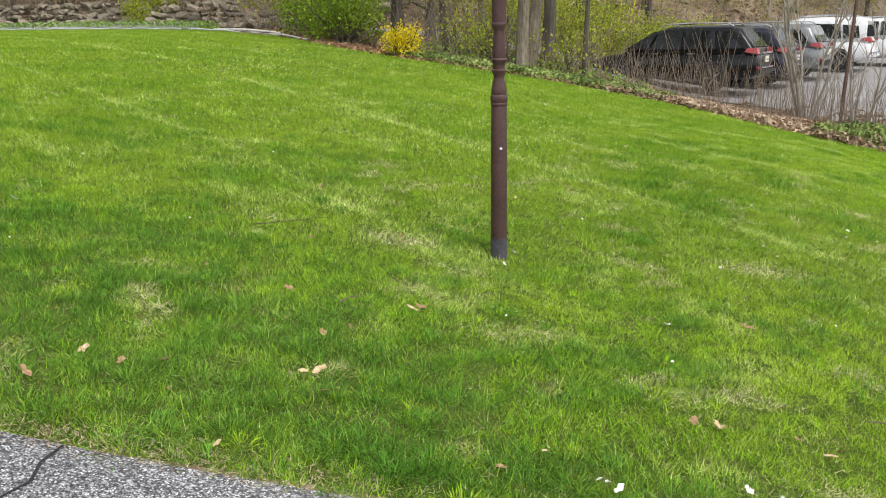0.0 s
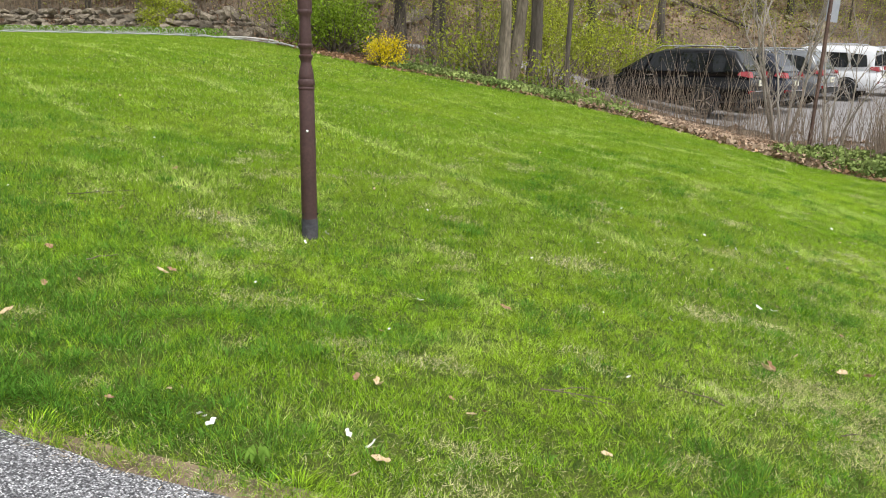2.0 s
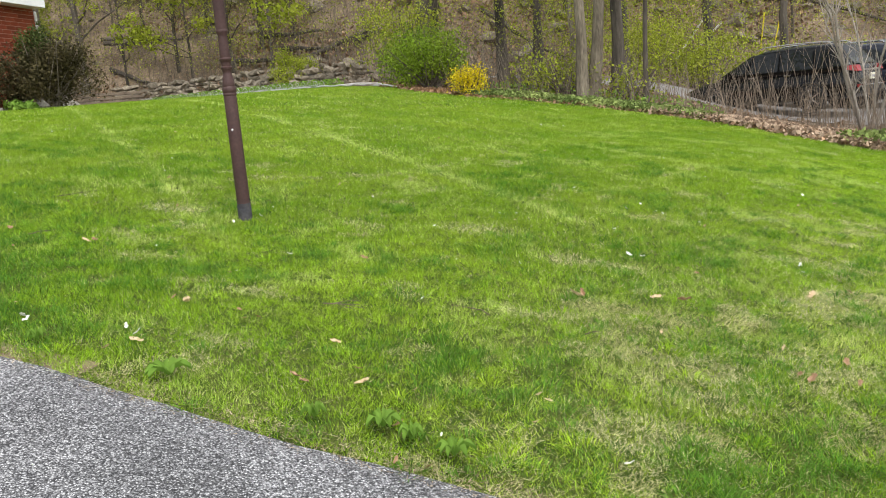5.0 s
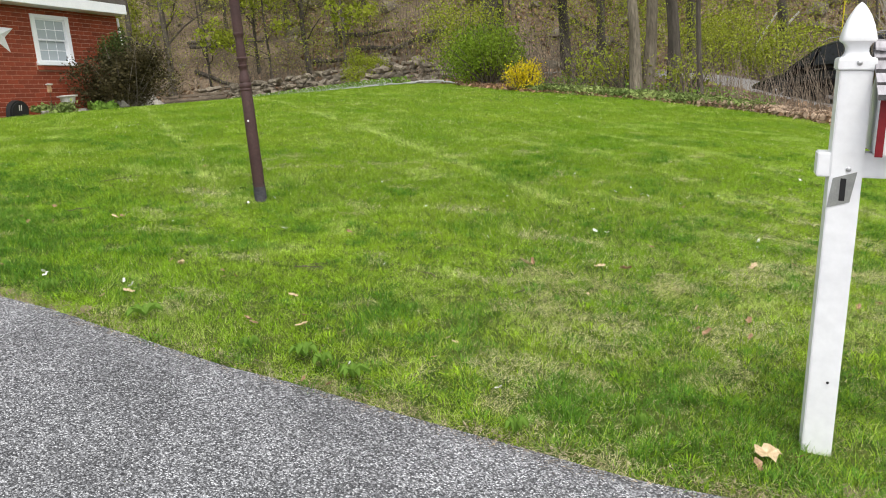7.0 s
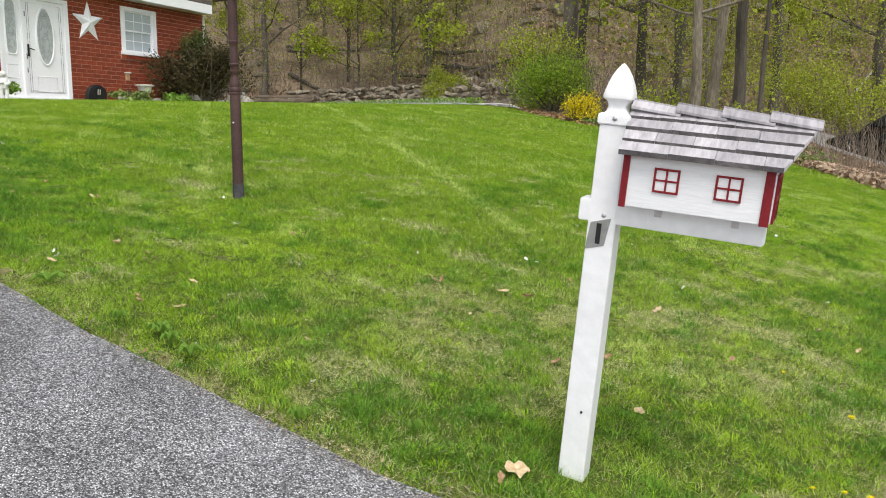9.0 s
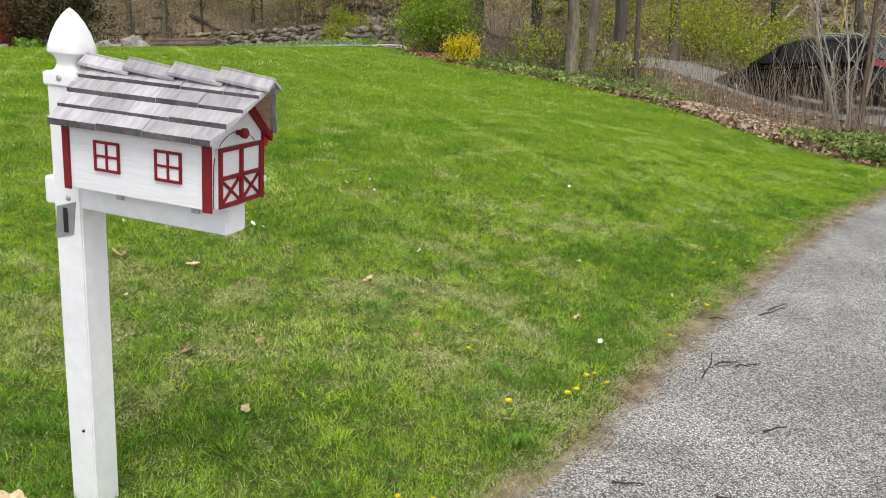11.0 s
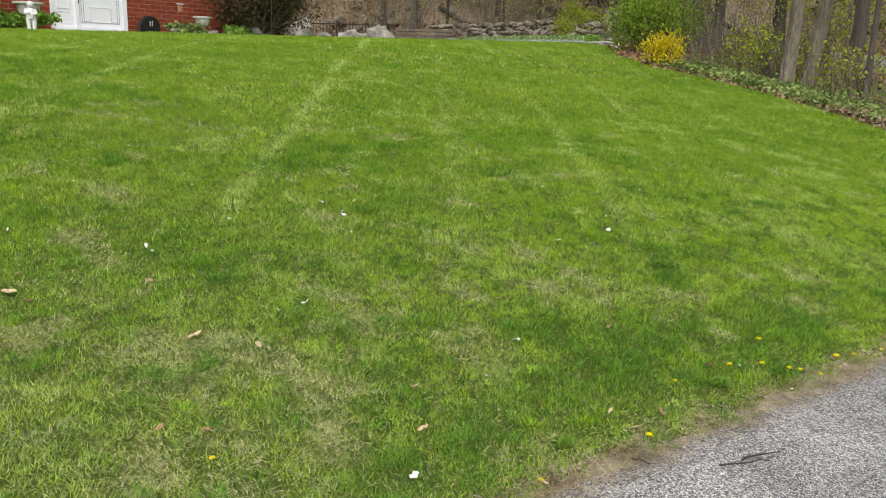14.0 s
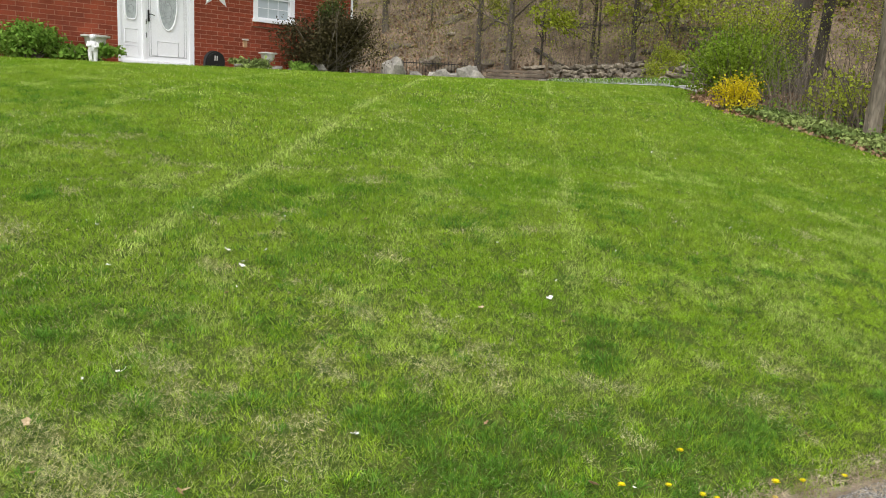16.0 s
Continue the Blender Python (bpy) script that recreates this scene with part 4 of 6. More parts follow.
def tree_parts(seed, height, radius, limbs, leaf_n, leaf_size, first=0.25, spread=0.35, lean=(0, 0), sides=8, leaf_low=0.2, twigs=3):
    """Points of a trunk with limbs and twigs, and of the leaves along them."""
    rng = random.Random(seed)
    g, tips = Geo(), []
    trunk = []
    k = 9
    for i in range(k + 1):
        f = i / k
        trunk.append(Vector((lean[0] * f * height + rng.uniform(-1, 1) * radius * 0.45 * (f > 0), lean[1] * f * height + rng.uniform(-1, 1) * radius * 0.45 * (f > 0), f * height - (0.3 if i == 0 else 0))))
    g.tube(trunk, [radius * (1.35 if i == 0 else 1.0) * (1 - 0.75 * i / k) for i in range(k + 1)], sides)
    for j in range(limbs):
        f = first + (0.97 - first) * (j + rng.random()) / limbs
        i = min(int(f * k), k - 1)
        base = trunk[i].lerp(trunk[i + 1], f * k - i)
        a, ln = rng.uniform(0, 2 * math.pi), height * spread * rng.uniform(0.5, 1.1) * (1.1 - 0.6 * f)
        up = rng.uniform(0.25, 0.9)
        p, pts = base.copy(), [base.copy()]
        d = Vector((math.cos(a), math.sin(a), up)).normalized()
        for _ in range(4):
            d = (d + Vector((rng.uniform(-0.3, 0.3), rng.uniform(-0.3, 0.3), rng.uniform(-0.12, 0.25)))).normalized()
            p = p + d * ln / 4
            pts.append(p.copy())
        r = radius * (1 - 0.75 * f) * rng.uniform(0.28, 0.45)
        g.tube(pts, [r * (1 - 0.2 * q) for q in range(5)], 5, cap=False)
        tips += [(pts[2], pts[3]), (pts[3], pts[4])]
        for _ in range(twigs):
            q = pts[rng.randint(1, 3)]
            e = (d + Vector((rng.uniform(-1, 1), rng.uniform(-1, 1), rng.uniform(-0.3, 0.7)))).normalized() * ln * rng.uniform(0.25, 0.5)
            m = q + e * 0.5 + Vector((0, 0, rng.uniform(-0.05, 0.1)))
            g.tube([q, m, q + e], [r * 0.3, r * 0.2, r * 0.08], 3, cap=False)
            tips.append((m, q + e))
    nr = np.random.default_rng(seed)
    tips = [t for t in tips if t[1].z > leaf_low * height] or tips
    pick = nr.integers(0, len(tips), leaf_n)
    A, B = np.array([t[0] for t in tips]), np.array([t[1] for t in tips])
    f = nr.uniform(0, 1.15, leaf_n)[:, None]
    leaves = A[pick] * (1 - f) + B[pick] * f + nr.normal(0, 0.045 * height * 0.35 + 0.05, (leaf_n, 3))
    return g, leaf_faces(leaves, leaf_size, nr)


def tree(label, m, seed, height, radius, limbs, leaf_n, leaf_size, bark="bark", leaf="spring", name="tree", group="", **more):
    g, q = tree_parts(seed, height, radius, limbs, leaf_n, leaf_size, **more)
    t = thing(name, label, "tree", m, group)
    part("trunk", g.mesh("trunk", MAT[bark], smooth=True), t)
    if leaf_n:
        part("crown", soup("crown", q, 4, MAT[leaf]), t)
    return t


def at(x, y, sink=0.0, rz=0.0, s=1.0):
    return Matrix.Translation((x, y, float(gz(x, y)) - sink)) @ pose(0, 0, 0, 0, 0, rz) @ Matrix.Scale(s, 4)


# trees that stand along the border and the lane
tree("tall tan-barked tree at the edge of the lawn", at(0.50, 18.1), 11, 13, 0.125, 15, 3200, 0.085, "palebark", lean=(0.0, 0.01), first=0.2, spread=0.42)
tree("tan-barked tree leaning beside its twin", at(0.64, 18.65), 12, 12, 0.14, 15, 3200, 0.085, "palebark", lean=(0.13, 0.02), first=0.2, spread=0.5)
tree("dark-trunked tree behind the border", at(1.12, 19.6), 13, 12, 0.15, 12, 2200, 0.09, lean=(0.03, 0.02), first=0.3)
tree("slender pale tree with a bent stem", at(-0.55, 24.2), 14, 10, 0.085, 12, 2200, 0.09, "palebark", lean=(-0.03, 0), first=0.25)
tree("thick dark-barked tree behind the green shrubs", at(-6.2, 27.3), 15, 15, 0.33, 14, 2600, 0.1, first=0.2)
tree("grey-barked tree beside the lane", at(-3.3, 26.6), 16, 13, 0.19, 13, 2800, 0.1, first=0.25)
tree("grey-barked tree beside the lane", at(-2.4, 27.4), 17, 12, 0.15, 13, 2400, 0.1, lean=(0.06, 0), first=0.25)
tree("thin grey tree beside the lane", at(-1.7, 25.4), 18, 11, 0.11, 9, 800, 0.1, lean=(-0.05, 0), first=0.25)
tree("grey-barked tree beyond the lane", at(0.2, 31.5), 19, 13, 0.2, 13, 2600, 0.1, first=0.3)
tree("grey-barked tree beyond the lane", at(3.2, 36.5), 20, 14, 0.22, 13, 2400, 0.1, first=0.25)
tree("straight dark trunk behind the parked cars", at(6.2, 37.2), 21, 14, 0.19, 9, 700, 0.1, first=0.5)
tree("thin young tree in the border strip", at(1.9, 18.2), 22, 8, 0.06, 9, 500, 0.05, lean=(0.02, 0), first=0.4)
tree("grey-barked tree leaning over the lane", at(-6.8, 29.6), 23, 13, 0.2, 12, 1500, 0.1, lean=(0.1, -0.03), first=0.25)

# the hillside wood: a few kinds, repeated
protos = []
for i, (h, r, limbs, leaves, lf) in enumerate(((11, 0.11, 14, 1900, "haze"), (13, 0.16, 14, 1800, "spring"), (9, 0.07, 13, 1900, "spring"), (12, 0.13, 14, 1500, "haze"), (7, 0.045, 14, 2000, "haze"), (14, 0.2, 14, 1300, "haze"), (6, 0.04, 14, 2100, "spring"))):
    protos.append((h, r, limbs, leaves, lf, 40 + i))
hill_trees = []
rng = random.Random(8)
spots = []
while len(spots) < 150:
    x, y = rng.uniform(-62, 34), rng.uniform(31, 74)
    d = y - float(np.interp(x, HILL_LINE[:, 0], HILL_LINE[:, 1]))
    if d < 0.6 or (d > 14 and rng.random() < 0.45) or any((x - a) ** 2 + (y - b) ** 2 < 3.2 for a, b in spots):
        continue
    spots.append((x, y))
LABELS = {"haze": "grey woodland tree with budding olive leaves", "spring": "grey woodland tree with fresh yellow-green leaves"}
first = {}
for n, (x, y) in enumerate(spots):
    k = n % len(protos)
    h, r, limbs, leaves, lf, seed = protos[k]
    m = at(x, y, 0.1, rng.uniform(0, 360), rng.uniform(0.8, 1.25))
    if k not in first:
        first[k] = tree(LABELS[lf], m, seed, h, r, limbs, leaves, 0.1, "bark", lf, group="hillside wood", first=0.15, spread=0.4, sides=6, leaf_low=0.12)
    else:
        copy_thing(first[k], m)


def stems(n, place, height, r, mat, name, label, seed, lean=0.25, category="brush"):
    """A thicket of thin three-sided stems."""
    g = np.random.default_rng(seed)
    base = place(n, g)
    n = len(base)
    h = g.uniform(*height, n)[:, None]
    d = np.concatenate([g.normal(0, lean, (n, 2)), np.ones((n, 1))], 1)
    bend = np.concatenate([g.normal(0, lean * 0.6, (n, 2)), np.zeros((n, 1))], 1)
    p = [base, base + d * h * 0.5, base + (d + bend) * h]
    rr = [g.uniform(*r, n)[:, None] * k for k in (1, 0.75, 0.3)]
    quads = []
    a = [np.array([[math.cos(t), math.sin(t), 0]]) for t in (0, 2.094, 4.189)]
    for i in (0, 1):
        for k in range(3):
            u, v = a[k], a[(k + 1) % 3]
            quads.append(np.stack([p[i] + u * rr[i], p[i] + v * rr[i], p[i + 1] + v * rr[i + 1], p[i + 1] + u * rr[i + 1]], 1))
    # kept stem by stem, so that each is one island once joined
    return whole(name, soup(name, np.concatenate(quads), 4, MAT[mat]), label, category, kind="stuff")


def along(line, lo, hi, jitter_z=0.02):
    """Places at random between two offsets to the right of a line."""
    line = np.array(line, float)
    t = np.gradient(line, axis=0)
    t /= np.linalg.norm(t, axis=1)[:, None]
    nrm = np.stack([t[:, 1], -t[:, 0]], 1)

    def place(n, g):
        i = g.integers(0, len(line), n)
        q = line[i] + nrm[i] * g.uniform(lo, hi, n)[:, None] + g.normal(0, 0.12, (n, 2))
        return np.concatenate([q, (gz(q[:, 0], q[:, 1]) - jitter_z)[:, None]], 1)
    return place


def over_hill(x0, x1, d0, d1):
    def place(n, g):
        x = g.uniform(x0, x1, n)
        y = np.interp(x, HILL_LINE[:, 0], HILL_LINE[:, 1]) + d0 + (d1 - d0) * g.random(n) ** 1.5
        return np.stack([x, y, gz(x, y) - 0.05], 1)
    return place


def stretch_of(line, x0, x1):
    return np.array([q for q in line if x0 <= q[0] <= x1])


B_CARS, B_MID, B_FAR = stretch_of(BORDER, 2.6, 7.2), stretch_of(BORDER, -2.0, 2.8), stretch_of(BORDER, -10, -1.5)
stems(1000, along(B_CARS, 1.2, 4.2), (0.5, 1.3), (0.0025, 0.0055), "twig", "bare_stems", "tan bare stems of dormant shrubs along the border", 1, 0.14)
stems(150, along(B_CARS, 0.8, 3.4), (0.9, 1.9), (0.004, 0.009), "twig", "tall_bare_stems", "taller tan bare stems along the border", 11, 0.18)
stems(750, along(B_MID, 0.8, 4.2), (0.3, 1.2), (0.003, 0.007), "twig", "bare_stems", "tan bare stems under the border trees", 2, 0.22)
stems(500, along(B_FAR, 0.8, 4.5), (0.5, 1.8), (0.004, 0.009), "darktwig", "brush", "grey-brown brush beside the lane", 3, 0.25)
stems(3600, over_hill(-50, 26, 0.0, 16), (0.8, 3.2), (0.006, 0.018), "darktwig", "hill_brush", "grey-brown saplings and brush on the hillside", 4, 0.22)
stems(500, along(smooth_line([(0, 31.5), (6, 34), (14, 39)], 0.5), -4, 3), (0.8, 2.4), (0.006, 0.012), "twig", "brush", "tan brush behind the car park", 5, 0.2)


# ---- shrubs ----
def shrub(name, label, x, y, rx, ry, h, n, size, leaf, seed, stem="darktwig", stems_n=26, hollow=0.35, category="shrub", lumps=9, base=0.0, spill=0.0, lump=(0.28, 0.5)):
    """A mound of many small leaves in uneven lumps, over bare stems."""
    g = np.random.default_rng(seed)
    t = thing(name, label, category, at(x, y))
    c = np.stack([g.uniform(-0.62, 0.62, lumps) * rx, g.uniform(-0.62, 0.62, lumps) * ry, g.uniform(base + 0.2, 0.85, lumps) * h], 1)
    r = g.uniform(*lump, lumps)[:, None] * np.array([[rx, ry, h * 0.62]])
    k = g.integers(0, lumps, n)
    d = g.normal(size=(n, 3))
    d /= np.linalg.norm(d, axis=1)[:, None]
    p = c[k] + d * r[k] * (hollow + (1.05 - hollow) * g.random(n)[:, None] ** 0.6) + g.normal(0, 0.03 + spill, (n, 3))
    p = p[p[:, 2] > 0.02]
    part("foliage", soup("foliage", leaf_faces(p, size, g), 4, MAT[leaf]), t)
    w = Geo()
    for i in range(stems_n):
        q = Vector(c[g.integers(0, lumps)]) + Vector(g.normal(0, 0.15 * rx, 3))
        q.z = max(q.z, 0.2)
        b = Vector((g.normal(0, 0.1 * rx), g.normal(0, 0.1 * ry), -0.05))
        w.tube([b, b.lerp(q, 0.5) + Vector(g.normal(0, 0.04, 3)), q, q + (q - b) * 0.25], [0.016, 0.012, 0.008, 0.003], 4, cap=False)
    part("branchwork", w.mesh("branchwork", MAT[stem]), t)
    return t


shrub("forsythia_bush", "forsythia bush covered in bright yellow blossom", -2.08, 18.0, 0.52, 0.45, 0.64, 2300, 0.03, "forsythia", 1, lumps=14, spill=0.045)
shrub("evergreen_bush", "dark brownish evergreen bush at the house corner", -10.19, 13.68, 0.78, 1.38, 1.38, 20000, 0.036, "yew", 2, lumps=30, stems_n=90, spill=0.07, lump=(0.16, 0.42))
shrub("evergreen_bush", "dark green top of a yew bush against the brick wall", -10.51, 13.95, 0.32, 0.37, 1.66, 6000, 0.034, "yewgreen", 3, lumps=9, stems_n=20, base=0.3)
shrub("green_shrub", "bright green leafing shrub at the lawn's far corner", -4.75, 21.9, 1.5, 1.2, 1.65, 7000, 0.042, "shrub", 4, lumps=34, stems_n=60, spill=0.16, lump=(0.12, 0.3))
shrub("green_shrub", "bright green leafing shrub beside the lane", -3.75, 20.3, 1.15, 1.0, 1.45, 5600, 0.042, "shrub", 5, lumps=30, stems_n=60, spill=0.16, lump=(0.12, 0.3))
shrub("green_shrub", "tall light green shrub by the rock wall", -6.3, 25.2, 1.9, 1.6, 2.7, 5600, 0.05, "spring", 6, lumps=36, stems_n=60, spill=0.2, lump=(0.1, 0.28))
shrub("weeping_shrub", "round yellow-green shrub at the end of the rock wall", -13.2, 30.6, 1.2, 1.0, 1.8, 6000, 0.04, "spring", 7, lumps=12, stems_n=30)
shrub("peony_plant", "leafy green peony plant in the front bed", -10.1, 7.28, 0.46, 0.78, 0.78, 4200, 0.05, "weed", 8, lumps=12, stems_n=20)
shrub("bed_plants", "low green plants by the front step", -10.1, 8.34, 0.23, 0.64, 0.28, 700, 0.07, "weed", 9, lumps=8, stems_n=4)
shrub("bed_plants", "low green plants in the bed under the window", -10.28, 11.65, 0.32, 0.60, 0.20, 1500, 0.05, "ivy", 10, lumps=8, stems_n=4)
shrub("bed_plants", "light green plants beside the urn", -10.19, 13.03, 0.28, 0.32, 0.20, 700, 0.06, "weed", 11, lumps=6, stems_n=4)
for i, (x, y, rx, h) in enumerate(((3.0, 31.0, 1.9, 2.2), (5.0, 32.5, 1.9, 2.0), (0.9, 33.2, 1.6, 2.4), (7.8, 36.0, 2.0, 1.8))):
    shrub("yellow_green_shrub", "airy yellow-green shrub behind the car park", x, y, rx, rx * 0.7, h, 4200, 0.06, "spring", 20 + i, lumps=14, stems_n=40, spill=0.15)
for i, (x, y, h) in enumerate(((1.6, 18.4, 0.8), (0.1, 18.8, 0.9), (-1.0, 19.4, 0.9), (-0.2, 21.5, 1.4))):
    shrub("low_shrub", "sparse light green shrub under the border trees", x, y, 0.9, 0.7, h, 700, 0.05, "spring", 30 + i, lumps=9, stems_n=30, spill=0.12)


# ---- border strip: ivy, fallen leaves ----
def carpet(name, label, n, place, size, leaf, seed, lift=(0.01, 0.08), flat=0.5, category="groundcover"):
    g = np.random.default_rng(seed)
    p = place(n, g)
    p[:, 2] += g.uniform(*lift, len(p)) + 0.02
    return whole(name, soup(name, leaf_faces(p, size, g, flat, 1.4), 4, MAT[leaf]), label, category, kind="stuff")


B_ALL = stretch_of(BORDER, -2.6, 7.2)
carpet("ivy_carpet", "green ivy and groundcover along the lawn's border", 11000, along(stretch_of(BORDER, -2.6, 2.8), 0.08, 1.3), 0.05, "ivy", 1, (0.0, 0.15), 0.3)
carpet("ivy_carpet", "green groundcover and low weeds at the road corner", 5000, along(stretch_of(BORDER, 5.0, 7.2), 0.1, 1.6), 0.05, "ivy", 2, (0.0, 0.22), 0.2)
carpet("fallen_leaves", "brown fallen oak leaves along the lawn's border", 4200, along(B_ALL, 0.0, 0.9), 0.055, "brownleaf", 3, (0.0, 0.07), 0.5)
carpet("fallen_leaves", "drift of brown fallen leaves by the parked car", 13000, along(stretch_of(BORDER, 2.2, 5.6), 0.02, 1.7), 0.06, "driftleaf", 4, (0.0, 0.12), 0.3)
carpet("fallen_leaves", "brown dead leaves under the bare stems before the cars", 6000, along(stretch_of(BORDER, 2.4, 6.6), 1.2, 5.0), 0.07, "hillleaf", 14, (0.0, 0.08), 0.4)
carpet("fallen_leaves", "brown fallen leaves by the yellow bush", 1600, along(stretch_of(BORDER, -5.5, -1.6), -0.02, 0.7), 0.075, "brownleaf", 5, (0.0, 0.06), 0.5)
carpet("hill_leaves", "brown dead leaves over the hillside", 30000, over_hill(-48, 26, -1.5, 16), 0.16, "hillleaf", 6, (0.0, 0.12), 0.3)
carpet("wall_plants", "green plants in front of the rock wall", 3000, along(stretch_of(BORDER, -22, -9.5), 0.2, 0.9), 0.06, "weed", 7, (0.0, 0.3), 0.1)
carpet("border_weeds", "light green weeds and young leaves under the border trees", 1500, along(stretch_of(BORDER, -3, 2.2), 1.0, 3.6), 0.05, "weed", 9, (0.0, 0.3), 0.1)
carpet("wood_floor_leaves", "dead leaves under the border trees", 9000, along(stretch_of(BORDER, -9, 5), 0.8, 7), 0.1, "hillleaf", 8, (0.0, 0.08), 0.4)


def understory(n, per, place, high, size, leaf, name, label, seed):
    """Budding leaves of the undergrowth, in loose clusters at many heights."""
    g = np.random.default_rng(seed)
    c = place(n, g)
    c[:, 2] += g.uniform(0.3, 1, len(c)) ** 1.3 * high
    p = np.repeat(c, per, 0) + g.normal(0, 1, (len(c) * per, 3)) * np.repeat(g.uniform(0.25, 0.85, (len(c), 1)), per, 0) * np.array([[1, 1, 0.6]])
    return whole(name, soup(name, leaf_faces(p, size, g), 4, MAT[leaf]), label, "foliage", kind="stuff")


understory(2200, 30, over_hill(-48, 28, -0.5, 15), 5.5, 0.055, "haze", "budding_understory", "olive budding leaves of the hillside undergrowth", 1)
understory(1050, 34, over_hill(-26, 22, 0, 13), 7.0, 0.052, "spring", "budding_understory", "yellow-green budding leaves of the hillside undergrowth", 2)
understory(480, 44, along(stretch_of(BORDER, -8, 0.0), 3.5, 12.0), 5.5, 0.038, "spring", "lane_understory", "yellow-green leaves of the thicket beside the lane", 3)


# ---- bare young tree and sign in the border strip ----
def bare_tree(x, y, label, seed, n=6, h=2.6):
    r = random.Random(seed)
    t = thing("bare_tree", label, "tree", at(x, y))
    g = Geo()
    for i in range(n):
        a = i * 6.283 / n + r.uniform(-0.4, 0.4)
        out = r.uniform(0.10, 0.42)
        p, d, pts = Vector((0.06 * math.cos(a), 0.06 * math.sin(a), -0.1)), Vector((out * math.cos(a), out * math.sin(a), 1)).normalized(), []
        for k in range(7):
            pts.append(p.copy())
            d = (d + Vector((r.uniform(-0.16, 0.16), r.uniform(-0.16, 0.16), 0))).normalized()
            p = p + d * h / 6
        rad = r.uniform(0.022, 0.045)
        g.tube(pts, [rad * (1 - 0.13 * k) for k in range(7)], 7, cap=False)
        for k in range(2, 7):
            for _ in range(3):
                e = (d + Vector((r.uniform(-1, 1), r.uniform(-1, 1), r.uniform(-0.2, 0.7)))).normalized() * r.uniform(0.3, 0.9)
                q = pts[k]
                m = q + e * 0.5 + Vector((r.uniform(-0.06, 0.06), r.uniform(-0.06, 0.06), 0.04))
                g.tube([q, m, q + e], [rad * 0.34, rad * 0.22, rad * 0.08], 4, cap=False)
                g.tube([m, m + (e * 0.4 + Vector((r.uniform(-0.2, 0.2), r.uniform(-0.2, 0.2), 0.1)))], [rad * 0.18, rad * 0.06], 3, cap=False)
    part("branchwork", g.mesh("branchwork", MAT["barebark"], smooth=True), t)


bare_tree(6.0, 16.4, "bare grey multi-stemmed young tree in front of the cars", 3, 6, 3.0)
bare_tree(6.75, 15.7, "bare tan young tree beside the sign post", 6, 4, 2.2)


def sign_post(x, y):
    t = thing("sign_post", "rusty metal post with the back of a small sign", "sign", at(x, y) @ pose(0, 0, 0, 0, 3, 35))
    part("post", Geo().add([(px, py, pz) for pz in (-0.2, 3.05) for px, py in ((-0.035, 0.012), (-0.03, -0.018), (0.03, -0.018), (0.035, 0.012), (0.02, 0.006), (-0.02, 0.006))], [(5, 4, 3, 2, 1, 0), (6, 7, 8, 9, 10, 11)] + [(i, (i + 1) % 6, (i + 1) % 6 + 6, i + 6) for i in range(6)]).mesh("post", MAT["rustpost"]), t)
    part("panel", Geo().box(-0.06, 0.26, 0.016, 0.022, 2.3, 2.9).mesh("panel", MAT["signback"], 0.002), t, "bare grey back of the sign")
    for z in (2.42, 2.78):
        part("bolt", Geo().lathe([(0.01, 0), (0.01, 0.006), (0.004, 0.009)], 8).mesh("bolt", MAT["steel"]), t, "", pose(0, -0.018, z, 90, 0, 0))


sign_post(6.2, 15.2)
for x, y, tilt in ((5.3, 41.6, 7), (5.75, 41.8, 12)):
    g = Geo().tube([(0, 0, 0), (0.02, 0, 1.5), (0.0, 0, 3.2)], [0.03, 0.03, 0.03], 8)
    whole("guy_guard", g.mesh("guy_guard", MAT["yellowguard"], smooth=True), "slanting yellow plastic guy-wire guard", "guy guard", "guy guards", m=at(x, y) @ pose(0, 0, 0, 0, tilt, 0))


for x, z, dx, dz in ((2.2, 2.5, 0.85, 1.2), (2.75, 2.35, 1.05, 1.05)):
    g = Geo().tube([(x - 1.6 * dx, 40.3, z - 1.6 * dz), (x, 40.3, z), (x + dx, 40.25, z + dz)], [0.05, 0.05, 0.045], 8)
    whole("pale_pole", g.mesh("pale_pole", MAT["concrete"], smooth=True), "pale peeled pole leaning on the wooded slope", "pole", "leaning poles")


# ---- parked cars ----
def loft(stations, n=20, power=3.2):
    """A closed hull from cross-sections (x, low, high, half-width low, half-width high)."""
    g, rings = Geo(), []
    for x, z0, z1, w0, w1 in stations:
        ring = []
        for k in range(n):
            a = 2 * math.pi * k / n
            c, s = math.cos(a), math.sin(a)
            cy, cz = np.sign(c) * abs(c) ** (2 / power), np.sign(s) * abs(s) ** (2 / power)
            f = (cz + 1) / 2
            ring.append((x, (w0 + (w1 - w0) * f) * cy, z0 + (z1 - z0) * f))
        rings += ring
    m = len(stations)
    f = [(i * n + k, i * n + (k + 1) % n, (i + 1) * n + (k + 1) % n, (i + 1) * n + k) for i in range(m - 1) for k in range(n)]
    return g.add(rings, f + [tuple(reversed(range(n))), tuple((m - 1) * n + k for k in range(n))])


